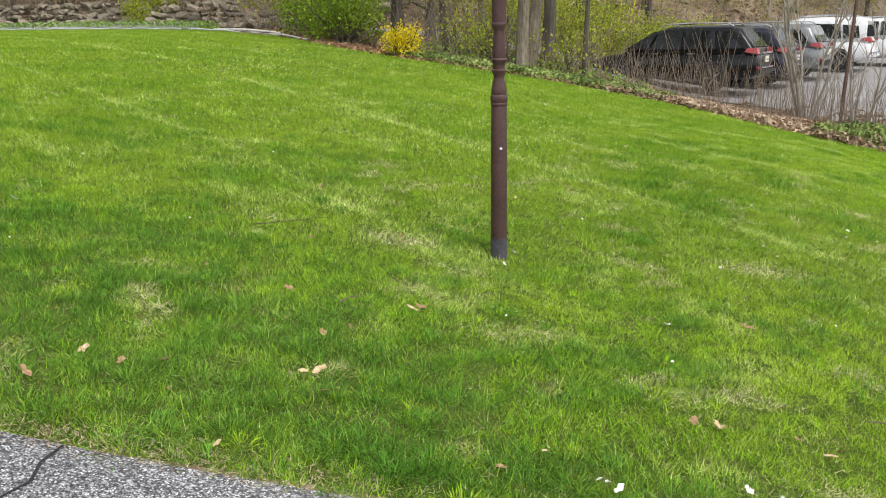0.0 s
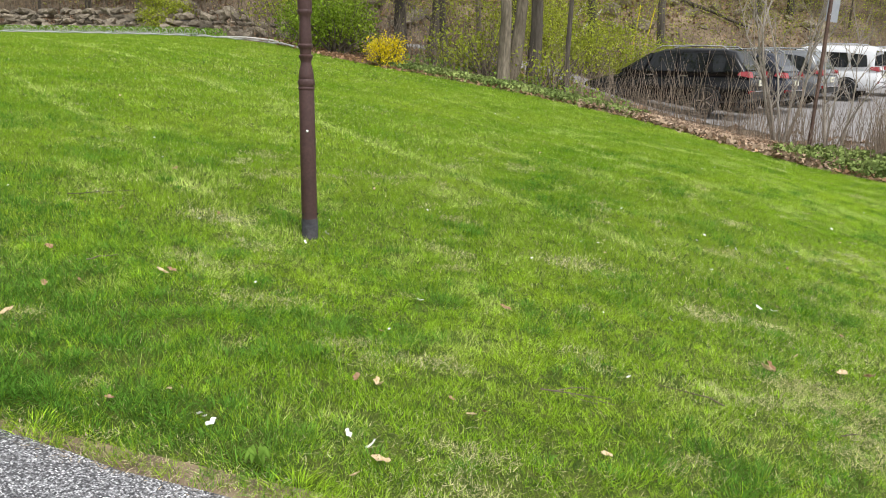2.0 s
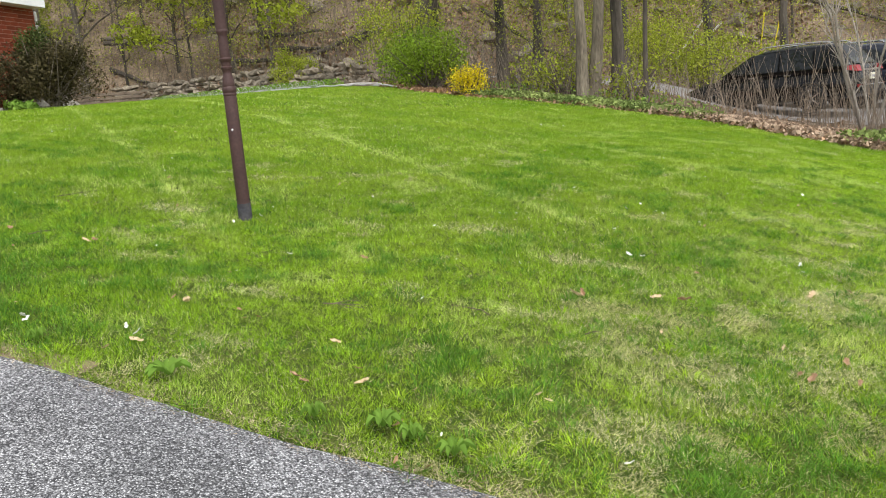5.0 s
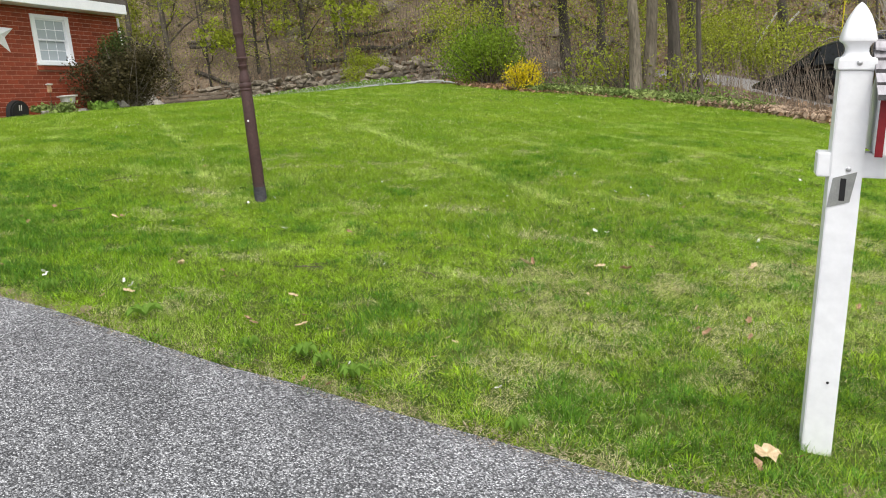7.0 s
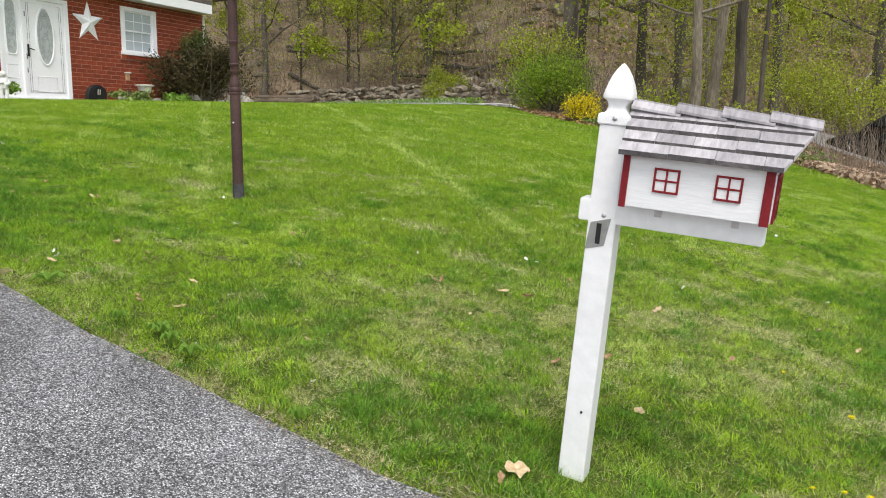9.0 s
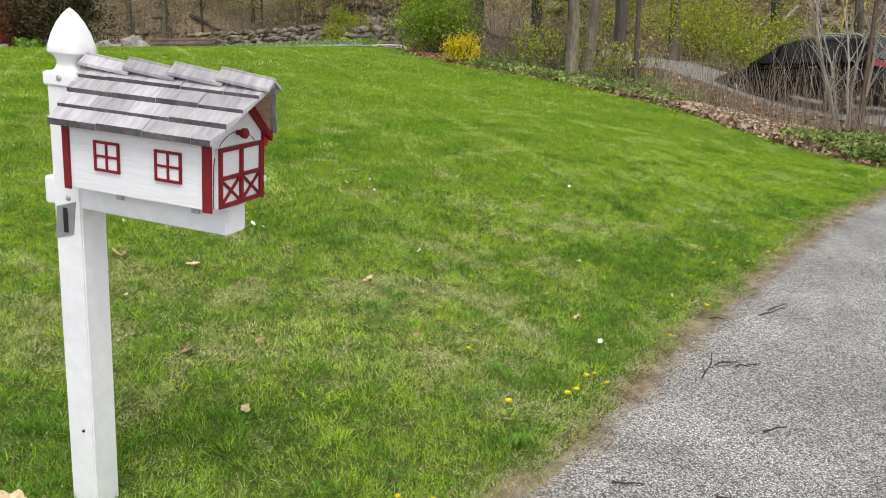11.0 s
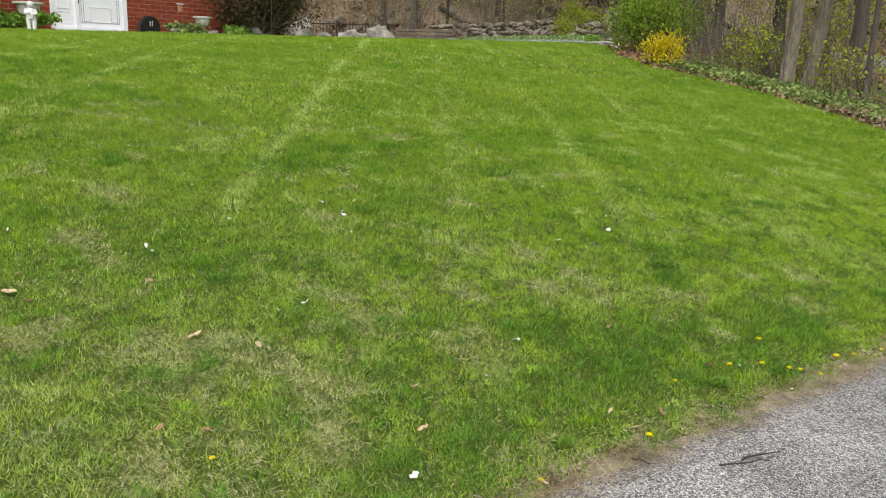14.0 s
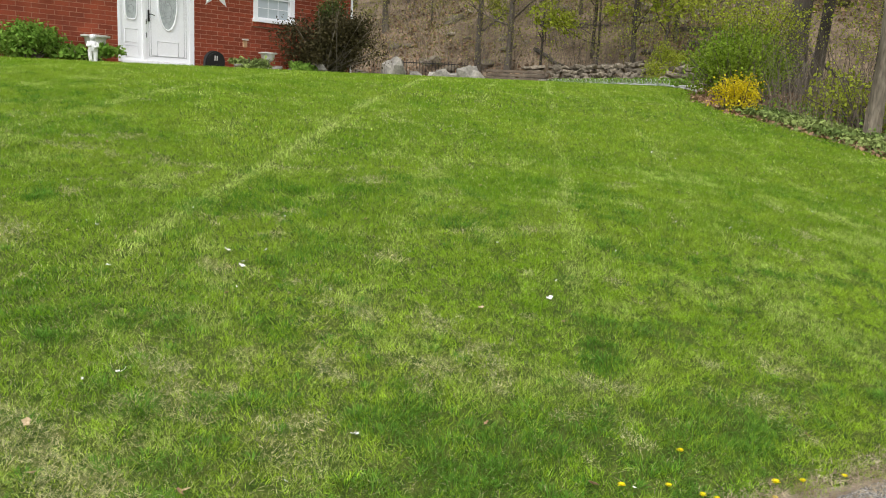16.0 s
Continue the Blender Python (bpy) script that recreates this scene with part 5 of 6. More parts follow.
def suv(label, m, paint, boxy=0.0, light="tail", rails=True, length=4.75, high=1.74):
    t = thing("parked_car", label, "car", m, "cars in the car park")
    P, L = MAT[paint], length / 2
    lower = [(-L, 0.52, 0.92, 0.70, 0.72), (-L + 0.06, 0.40, 1.02, 0.84, 0.83), (-L + 0.25, 0.32, 1.09, 0.92, 0.88), (-1.2, 0.27, 1.08, 0.94, 0.90), (0.5, 0.27, 1.05, 0.94, 0.90), (1.15, 0.27, 1.02, 0.93, 0.88), (1.7, 0.29, 0.97, 0.91, 0.83), (2.1, 0.34, 0.88, 0.87, 0.74), (L - 0.04, 0.42, 0.76, 0.74, 0.60), (L, 0.5, 0.66, 0.62, 0.52)]
    part("body", loft(lower, 24, 4.5).mesh("body", P, smooth=True), t)
    zt = high
    b = boxy
    # cabin: base outline to roof outline, with raked screens
    xb0, xb1, xr0, xr1 = -L + 0.12, 1.28 - 0.35 * b, -L + 0.55 - 0.35 * b, 0.25 + 0.1 * b
    cab = [(xb0, 0.9, 1.03, 0.84, 0.83), (xb0 + 0.10, 0.9, 1.22, 0.87, 0.80), (xr0, 0.9, zt - 0.06, 0.88, 0.66 + 0.06 * b), (xr0 + 0.3, 0.9, zt, 0.89, 0.66 + 0.06 * b), (-0.6, 0.9, zt + 0.01, 0.89, 0.66 + 0.06 * b), (xr1 - 0.2, 0.9, zt - 0.02, 0.89, 0.65 + 0.06 * b), (xr1 + 0.15, 0.9, zt - 0.12, 0.88, 0.66), ((xr1 + xb1) / 2 + 0.1, 0.9, 1.36, 0.88, 0.74), (xb1, 0.9, 1.04, 0.86, 0.82)]
    part("cabin", loft(cab, 24, 5).mesh("cabin", P, smooth=True), t)

    def side_y(z):
        return 0.895 + (0.685 + 0.055 * b - 0.895) * (z - 1.0) / (zt - 1.0)

    for s in (1, -1):
        for q in (((0.52, 1.11), (1.02, 1.11), (0.42, 1.50), (0.30, 1.585)), ((-0.42, 1.11), (0.45, 1.11), (0.25, 1.60), (-0.42, 1.625)), ((-1.38, 1.11), (-0.5, 1.11), (-0.5, 1.625), (-1.3, 1.60)), ((xb0 + 0.28, 1.14), (-1.46, 1.11), (-1.38, 1.59), (xr0 + 0.25, 1.53))):
            g = Geo().add([(x, s * (side_y(z) + o), z) for o in (0.018, -0.03) for x, z in q], [(0, 1, 2, 3), (7, 6, 5, 4)] + [(i, i + 4, (i + 1) % 4 + 4, (i + 1) % 4) for i in range(4)])
            part("side_window", g.mesh("side_window", MAT["carglass"], 0.012), t)
        if rails:
            part("roof_rail", Geo().tube([(-1.75, s * 0.60, zt - 0.03), (-1.6, s * 0.62, zt + 0.05), (-0.6, s * 0.63, zt + 0.065), (0.1, s * 0.61, zt + 0.045), (0.3, s * 0.59, zt - 0.04)], [0.02] * 5, 8).mesh("roof_rail", MAT["chrome"], smooth=True), t)
        for x in (0.28, -0.72):
            part("door_handle", Geo().box(x - 0.10, x + 0.10, *sorted((s * 0.925, s * 0.955)), 0.985, 1.015).mesh("door_handle", MAT["chrome"], 0.01), t, "satin metal handle")
        part("mirror", Geo().box(0.78, 0.98, *sorted((s * 0.9, s * 1.08)), 1.04, 1.18).mesh("mirror", P, 0.04), t)
        lamp = Geo().add([(x, s * y, z) for x, y, z in ((-L + 0.0, 0.62, 0.98), (-L + 0.02, 0.83, 0.98), (-L + 0.36, 0.925, 1.04), (-L + 0.05, 0.62, 1.14), (-L + 0.09, 0.81, 1.15), (-L + 0.30, 0.885, 1.15), (-L + 0.2, 0.6, 1.05), (-L + 0.3, 0.75, 1.05))], [(0, 1, 4, 3), (1, 2, 5, 4), (0, 3, 6), (2, 7, 5), (3, 4, 5, 7, 6), (0, 6, 7, 2, 1)])
        part("tail_light", lamp.mesh("tail_light", MAT[light], 0.012), t, "red tail light")
        part("reflector", Geo().box(-L - 0.005, -L + 0.1, *sorted((s * 0.62, s * 0.80)), 0.58, 0.66).mesh("reflector", MAT["tail"], 0.01), t)
        for x in (-1.36, 1.42):
            w = part("wheel", Geo().lathe([(0.23, -0.01), (0.245, 0.0), (0.245, 0.17), (0.23, 0.18)], 24).mesh("wheel", MAT["black"]), t, "", pose(x, s * 0.79, 0.36, -90 * s, 0, 0))
            part("tyre", Geo().lathe([(0.24, -0.02), (0.33, -0.02), (0.355, 0.01), (0.36, 0.08), (0.355, 0.165), (0.33, 0.185), (0.24, 0.18)], 28).mesh("tyre", MAT["rubber"], smooth=True), w)
            rim = Geo().lathe([(0.05, 0.15), (0.06, 0.175), (0.0, 0.18)], 12).lathe([(0.225, 0.14), (0.24, 0.182), (0.25, 0.182), (0.25, 0.14)], 28)
            for k in range(5):
                a = k * 2 * math.pi / 5
                rim.tube([(0.04 * math.cos(a), 0.04 * math.sin(a), 0.165), (0.235 * math.cos(a), 0.235 * math.sin(a), 0.17)], [0.032, 0.022], 6)
            part("rim", rim.mesh("rim", MAT["chrome"], smooth=True), w, "five-spoke alloy rim")
            part("wheel_arch", Geo().tube([(0.40 * math.cos(a), 0.40 * math.sin(a), 0.0) for a in np.linspace(0.15, math.pi - 0.15, 11)], [0.03] * 11, 6).mesh("wheel_arch", MAT["black"], smooth=True), t, "", pose(x, s * 0.925, 0.36, 90, 0, 0))
    # rear: window, bumper, plate, chrome strip; front screen
    rw = [(xb0 + 0.06, 0.70, 1.16), (xb0 + 0.06, -0.70, 1.16), (xr0 + 0.03, -0.58, zt - 0.16), (xr0 + 0.03, 0.58, zt - 0.16)]
    g = Geo().add([(x + o, y, z + 0.01) for o in (-0.03, 0.05) for x, y, z in rw], [(0, 1, 2, 3), (7, 6, 5, 4)] + [(i, i + 4, (i + 1) % 4 + 4, (i + 1) % 4) for i in range(4)])
    part("rear_window", g.mesh("rear_window", MAT["carglass"], 0.012), t)
    ws = [(xb1 + 0.02, 0.70, 1.08), (xb1 + 0.02, -0.70, 1.08), (xr1 + 0.17, -0.56, zt - 0.14), (xr1 + 0.17, 0.56, zt - 0.14)]
    g = Geo().add([(x + o, y, z) for o in (0.03, -0.06) for x, y, z in ws], [(0, 1, 2, 3), (7, 6, 5, 4)] + [(i, i + 4, (i + 1) % 4 + 4, (i + 1) % 4) for i in range(4)])
    part("windscreen", g.mesh("windscreen", MAT["carglass"], 0.012), t)
    part("rear_bumper", Geo().box(-L - 0.06, -L + 0.2, -0.82, 0.82, 0.44, 0.62).mesh("rear_bumper", MAT["black"] if paint != "carwhite" else P, 0.05), t)
    part("bumper_strip", Geo().box(-L - 0.07, -L, -0.6, 0.6, 0.62, 0.645).mesh("bumper_strip", MAT["chrome"], 0.006), t)
    part("tail_strip", Geo().box(-L - 0.02, -L + 0.06, -0.5, 0.5, 0.99, 1.03).mesh("tail_strip", MAT["chrome"], 0.006), t)
    plate = part("number_plate", Geo().box(-L - 0.03, -L + 0.02, -0.16, 0.16, 0.76, 0.92).mesh("number_plate", MAT["plate"], 0.004), t)
    part("bars", Geo().box(-L - 0.034, -L - 0.029, -0.11, 0.11, 0.81, 0.86).mesh("bars", MAT["lead"]), plate)


def parked(x, y, heading):
    return Matrix.Translation((x, y, float(gz(x, y)) + 0.05)) @ pose(0, 0, 0, 0, 0, heading)


def car_at(rear_left, heading, length=4.75):
    h = radians(heading)
    f, l = Vector((math.cos(h), math.sin(h))), Vector((-math.sin(h), math.cos(h)))
    c = Vector(rear_left) + f * length / 2 - l * 0.92
    return parked(c.x, c.y, heading)


suv("black sport-utility car with silver roof rails, parked", car_at((6.72, 22.4), 150, 5.0), "carblack", length=5.0)
suv("dark blue sport-utility car parked beside the black one", car_at((8.2, 24.6), 147), "carblue")
suv("grey sport-utility car parked in the row", car_at((9.9, 26.9), 146), "carsilver", 0.3)
suv("white boxy sport-utility car parked in the row", car_at((12.6, 29.8), 150), "carwhite", 0.9, high=1.85)
suv("white car parked at the end of the row", car_at((15.6, 31.6), 152), "carwhite", 0.5)


# ---- dry stone wall, boulders, low fences ----
def stone_mesh(seed, name="stone", mat="stone"):
    r = random.Random(seed)
    bm = bmesh.new()
    bmesh.ops.create_icosphere(bm, subdivisions=1 if name == "stone" else 2, radius=1)
    off = Vector((r.uniform(0, 50), r.uniform(0, 50), r.uniform(0, 50)))
    for v in bm.verts:
        c = v.co.copy()
        k = 1 + 0.75 * noise.noise(c * 1.25 + off)
        v.co = Vector([math.copysign(abs(q) ** 0.7, q) for q in c]) * k
    me = bpy.data.meshes.new(name)
    bm.to_mesh(me)
    bm.free()
    me.materials.append(MAT[mat])
    return me


def rock_wall():
    t = thing("rock_wall", "tumbled dry stone wall at the foot of the hill", "wall", kind="structure")
    meshes = [stone_mesh(i) for i in range(8)]
    r = random.Random(4)
    line = smooth_line([(-25.0, 34.0), (-22, 34.0), (-17, 31.8), (-13.5, 30.2), (-10.0, 29.2), (-7.2, 29.6)], 0.34)
    for i, p in enumerate(line):
        top = 5 if i < len(line) * 0.86 else 3
        for row in range(top):
            if r.random() < 0.06 * row:
                continue
            s = r.uniform(0.12, 0.25) * (1.3 if row == 0 else 1)
            x, y = p[0] + r.uniform(-0.12, 0.12), p[1] + r.uniform(-0.15, 0.15) + 0.14 * row
            o = part("stone", meshes[r.randrange(8)], t)
            o.matrix_basis = Matrix.LocRotScale((x, y, float(gz(x, min(y, p[1]))) + 0.08 + row * 0.2 + r.uniform(-0.05, 0.05)), Euler((r.uniform(-0.3, 0.3), r.uniform(-0.3, 0.3), r.uniform(0, 6.3))), (s * r.uniform(0.9, 1.7), s, s * r.uniform(0.42, 0.72)))


rock_wall()
for i, (x, y, sx, sy, sz) in enumerate(((-27.3, 27.5, 0.62, 0.6, 0.85), (-26.7, 28.3, 0.42, 0.4, 0.32), (-25.95, 29.2, 0.6, 0.5, 0.5), (-25.55, 29.9, 0.45, 0.4, 0.33), (-25.0, 30.5, 0.75, 0.6, 0.72), (-28.0, 28.0, 0.5, 0.4, 0.4), (-12.2, 30.4, 0.5, 0.4, 0.45))):
    whole("boulder", stone_mesh(50 + i, "boulder", "boulder"), "pale grey boulder at the edge of the lawn", "boulder", "boulders along the lawn", m=Matrix.LocRotScale((x, y, float(gz(x, y)) + 0.25 * sz), Euler((0.1, 0.1, i * 1.3)), (sx, sy, sz)))
for i, (s, o, k) in enumerate(((2.75, 0.75, 0.20), (3.15, 0.85, 0.26), (3.5, 0.85, 0.2), (0.95, 0.75, 0.12), (1.9, 0.85, 0.11))):
    m = HOUSE @ pose(s, -o, 0)
    whole("edging_stone", stone_mesh(70 + i, "boulder", "boulder"), "grey stone edging the front bed", "stone", "bed edging stones", m=Matrix.LocRotScale((m.translation.x, m.translation.y, float(gz(*m.translation.xy)) + 0.2 * k), Euler((0, 0, i)), (k, k * 1.3, k * 0.7)))

hill_rocks = stone_mesh(90)
rng = random.Random(77)
for i in range(150):
    x, d = rng.uniform(-40, 18), rng.uniform(0.5, 14)
    y = float(np.interp(x, HILL_LINE[:, 0], HILL_LINE[:, 1])) + d
    s = rng.uniform(0.2, 0.55)
    whole("hill_rock", hill_rocks, "grey rock lying in the leaf litter of the hill", "rock", "hillside rocks", m=Matrix.LocRotScale((x, y, float(gz(x, y)) + 0.05), Euler((rng.uniform(-0.3, 0.3), rng.uniform(-0.3, 0.3), rng.uniform(0, 6))), (s * 1.4, s, s * 0.6)))
for i in range(12):
    x, d = rng.uniform(-34, 12), rng.uniform(0.5, 9)
    y = float(np.interp(x, HILL_LINE[:, 0], HILL_LINE[:, 1])) + d
    a, ln = rng.uniform(-0.5, 0.5), rng.uniform(2.5, 6)
    pts = []
    for k in range(6):
        px, py = x + math.cos(a) * ln * (k / 5 - 0.5), y + math.sin(a) * ln * (k / 5 - 0.5)
        pts.append((px, py, float(gz(px, py)) + 0.22 + rng.uniform(-0.03, 0.06)))
    whole("fallen_log", Geo().tube(pts, [0.14 - 0.015 * k for k in range(6)], 8).mesh("fallen_log", MAT["bark"], smooth=True), "fallen grey log lying on the hillside", "log", "fallen logs")


def timber_steps():
    t = thing("timber_terrace", "low terrace of old railway timbers by the boulders", "steps", at(-23.6, 32.2) @ pose(0, 0, 0, 0, 0, 47))
    for i in range(4):
        part("timber", Geo().box(-1.5, 1.5, i * 0.35, i * 0.35 + 0.2, i * 0.2 - 0.03, i * 0.2 + 0.11).mesh("timber", MAT["timber"], 0.02), t)


def edging_fence():
    t = thing("garden_fence", "low white wire garden fence before the rock wall", "fence")
    line = smooth_line([(-22.4, 32.7), (-20.5, 31.7), (-15, 29.1), (-12.0, 27.5), (-9.3, 25.7)], 0.42)
    bow = Geo()
    for k in range(2):
        r = 0.20 if k == 0 else 0.12
        bow.tube([(r * math.cos(a), 0, (0.28 if k == 0 else 0.17) * math.sin(a)) for a in np.linspace(0, math.pi, 9)], [0.008] * 9, 5)
    bow.tube([(-0.2, 0, 0.12), (0.2, 0, 0.12)], [0.009, 0.009], 5)
    hose = smooth_line([(-22.4, 32.6), (-20.5, 31.6), (-15, 28.95), (-12.0, 27.3), (-9.2, 25.35), (-7.3, 23.2), (-6.3, 22.5), (-5.4, 21.45), (-4.75, 20.5)], 0.42)
    whole("garden_hose", Geo().tube([(p[0] + 0.03, p[1] - 0.08, float(gz(p[0], p[1])) + 0.055 + 0.012 * math.sin(i * 1.7)) for i, p in enumerate(hose)], [0.024] * len(hose), 6).mesh("garden_hose", MAT["wire"], smooth=True), "pale hose lying along the far edge of the grass", "hose")
    me = bow.mesh("bow", MAT["wire"])
    for p, q in zip(line, line[1:]):
        a = math.degrees(math.atan2(q[1] - p[1], q[0] - p[0]))
        part("bow", me, t, "", pose(p[0], p[1], float(gz(p[0], p[1])) - 0.02, 0, 0, a))


def railing():
    t = thing("metal_railing", "dark iron railing behind the boulders", "railing", at(-29.3, 31.2) @ pose(0, 0, 0, 0, 0, 52))
    part("rail", Geo().box(-2, 2, -0.02, 0.02, 0.95, 0.99).box(-2, 2, -0.02, 0.02, 0.15, 0.19).mesh("rail", MAT["black"]), t)
    bar = Geo().box(-0.012, 0.012, -0.012, 0.012, -0.5, 1.1).mesh("bar", MAT["black"])
    for i in range(24):
        part("bar", bar, t, "", pose(-2 + i * 4 / 23, 0, 0))


timber_steps()
edging_fence()
railing()
g = Geo().tube([(-8.9, 25.5, float(gz(-8.9, 25.5)) + 0.05), (-7.6, 24.3, float(gz(-7.6, 24.3)) + 0.09), (-6.3, 22.9, float(gz(-6.3, 22.9)) + 0.09), (-5.3, 21.6, float(gz(-5.3, 21.6)) + 0.03)], [0.03, 0.03, 0.026, 0.016], 8)
whole("pale_branch", g.mesh("pale_branch", MAT["concrete"], smooth=True), "pale bare branch lying along the lawn's edge", "branch")


# ---- things lying on lawn and road ----
def dead_leaf_mesh(seed, mat):
    """A curled, lobed dead leaf about a unit long."""
    r = random.Random(seed)
    g, n = Geo(), 9
    rim = []
    for i in range(2 * n):
        a = math.pi * i / n
        k = 0.36 + 0.14 * math.cos(5 * a + r.uniform(0, 1)) + r.uniform(-0.05, 0.05)
        rim.append((0.52 * math.cos(a), k * math.sin(a), 0.16 * math.cos(a) ** 2 + 0.22 * abs(math.sin(a)) * r.uniform(0.3, 1)))
    g.add([(0, 0, 0.02)] + rim + [(x, y, z - 0.02) for x, y, z in [(0, 0, 0.02)] + rim], [(0, i + 1, (i + 1) % (2 * n) + 1) for i in range(2 * n)] + [(2 * n + 1, 2 * n + 2 + (i + 1) % (2 * n), 2 * n + 2 + i) for i in range(2 * n)] + [(i + 1, 2 * n + 2 + i, 2 * n + 2 + (i + 1) % (2 * n), (i + 1) % (2 * n) + 1) for i in range(2 * n)])
    return g.mesh("dead_leaf", MAT[mat])


leaf_kinds = [dead_leaf_mesh(i, "paleleaf") for i in range(4)] + [dead_leaf_mesh(9 + i, "brownleaf") for i in range(3)]
rng = random.Random(3)
leaf_spots = [(-0.36, 2.34, 0.051), (-0.31, 2.19, 0.056), (-0.85, 2.23, 0.051), (-1.11, 2.22, 0.045), (-1.19, 2.01, 0.055), (-0.66, 3.08, 0.044), (-0.58, 2.75, 0.031), (-0.42, 2.66, 0.035), (-0.13, 3.08, 0.058), (-0.76, 3.91, 0.036), (0.9, 2.89, 0.028), (0.91, 2.41, 0.041), (0.39, 2.04, 0.025), (0.26, 1.91, 0.033), (-0.52, 1.79, 0.03), (-0.76, 2.05, 0.026), (-0.97, 2.18, 0.04), (1.33, 2.31, 0.05), (-2.44, 4.13, 0.036), (0.98, 2.4, 0.049), (1.1, 1.9, 0.058), (1.05, 1.79, 0.034), (1.79, 1.87, 0.053), (1.9, 1.93, 0.025), (1.97, 2.03, 0.033), (2.03, 1.92, 0.06), (2.22, 1.95, 0.029), (2.67, 2.08, 0.03), (2.81, 2.1, 0.027), (2.51, 2.28, 0.036)]
more_leaf_spots = [(1.37, 2.35, 0.034), (1.25, 2.4, 0.026), (3.09, 3.56, 0.069), (1.38, 3.49, 0.068), (-0.1, 3.11, 0.048), (1.78, 2.24, 0.048), (3.6, 2.77, 0.058), (3.78, 2.82, 0.048), (2.63, 2.11, 0.037), (2.66, 1.89, 0.026), (2.26, 1.68, 0.047), (2.43, 1.47, 0.032), (2.33, 1.46, 0.028), (1.84, 1.84, 0.043), (3.52, 3.09, 0.034), (1, 2.39, 0.048), (3.87, 1.64, 0.05), (3.99, 1.76, 0.04), (4.07, 2.56, 0.055), (3.56, 2.8, 0.048), (2.6, 3.41, 0.059), (2.95, 3.53, 0.071), (3.76, 3.04, 0.053), (4.79, 4.38, 0.045), (5.29, 5.11, 0.067), (4.56, 4.56, 0.037), (4, 4.07, 0.042), (2.57, 3.37, 0.076), (5.04, 5.09, 0.032), (5.15, 5.13, 0.032)]
last_leaf_spots = [(5.21, 5.89, 0.047), (4.25, 4.15, 0.046), (3.73, 4.02, 0.062), (3.94, 4.2, 0.04), (4.56, 4.54, 0.041), (4.25, 3.58, 0.04), (4.35, 3.71, 0.044), (5.29, 5.31, 0.046)]
petal_spots = [(0.54, 1.92, 0.027), (-2.26, 3.75, 0.039), (0.25, 3.99, 0.03), (0.3, 4.25, 0.032), (0.56, 1.91, 0.03), (0.98, 2, 0.032), (2.83, 4.28, 0.04), (0.99, 3.36, 0.034), (0.93, 2.91, 0.02), (2.98, 1.74, 0.032), (1.06, 1.96, 0.039), (0.59, 1.89, 0.035), (2.41, 1.66, 0.025), (4.98, 4.15, 0.037), (2.62, 5.56, 0.04), (2.71, 5.76, 0.032), (2.88, 5.53, 0.038), (2.75, 4.29, 0.04), (3.96, 6.89, 0.042), (3.38, 5.81, 0.027), (2.83, 5.56, 0.028), (3.73, 4.62, 0.033), (4.55, 5.25, 0.025), (2.6, 4.89, 0.028), (3.73, 4.59, 0.026), (4.54, 5.24, 0.027)]
for _ in range(55):
    x, y = rng.uniform(-3, 5.6), rng.uniform(2.0, 12)
    if inside(np.array([x]), np.array([y]), LAWN)[0]:
        last_leaf_spots.append((x, y, rng.uniform(0.018, 0.035)))
for x, y, size in leaf_spots + more_leaf_spots + last_leaf_spots:
    k = rng.randrange(7)
    o = whole("dead_leaf", leaf_kinds[k], "pale curled dead leaf on the lawn" if k < 4 else "brown curled dead leaf on the lawn", "leaf", "leaves on the lawn")
    o.matrix_world = Matrix.LocRotScale((x, y, float(gz(x, y)) + 0.022), Euler((rng.uniform(-0.6, 0.6), rng.uniform(-0.6, 0.6), rng.uniform(0, 6.3))), (size, size * rng.uniform(0.5, 0.9), size * rng.uniform(0.5, 1.0)))
oak = dead_leaf_mesh(40, "paleleaf")
whole("oak_leaf", oak, "tan lobed dead oak leaf beside the mailbox post", "leaf", "leaves on the lawn", m=Matrix.LocRotScale((3.89, 1.72, float(gz(3.89, 1.72)) + 0.025), Euler((0.35, 0.2, 0.6)), (0.088, 0.088, 0.065)))
petal = dead_leaf_mesh(31, "petal")
for _ in range(90):
    x, y = rng.uniform(-4, 5.8), rng.uniform(2.2, 15)
    if inside(np.array([x]), np.array([y]), LAWN)[0]:
        petal_spots.append((x, y, rng.uniform(0.012, 0.026)))
for x, y, size in petal_spots:
    whole("fallen_petal", petal, "small white fallen petal on the lawn", "petal", "petals on the lawn", m=Matrix.LocRotScale((x, y, float(gz(x, y)) + 0.027), Euler((rng.uniform(-0.8, 0.8), rng.uniform(-0.8, 0.8), rng.uniform(0, 6))), (size, size * rng.uniform(0.5, 0.9), size)))


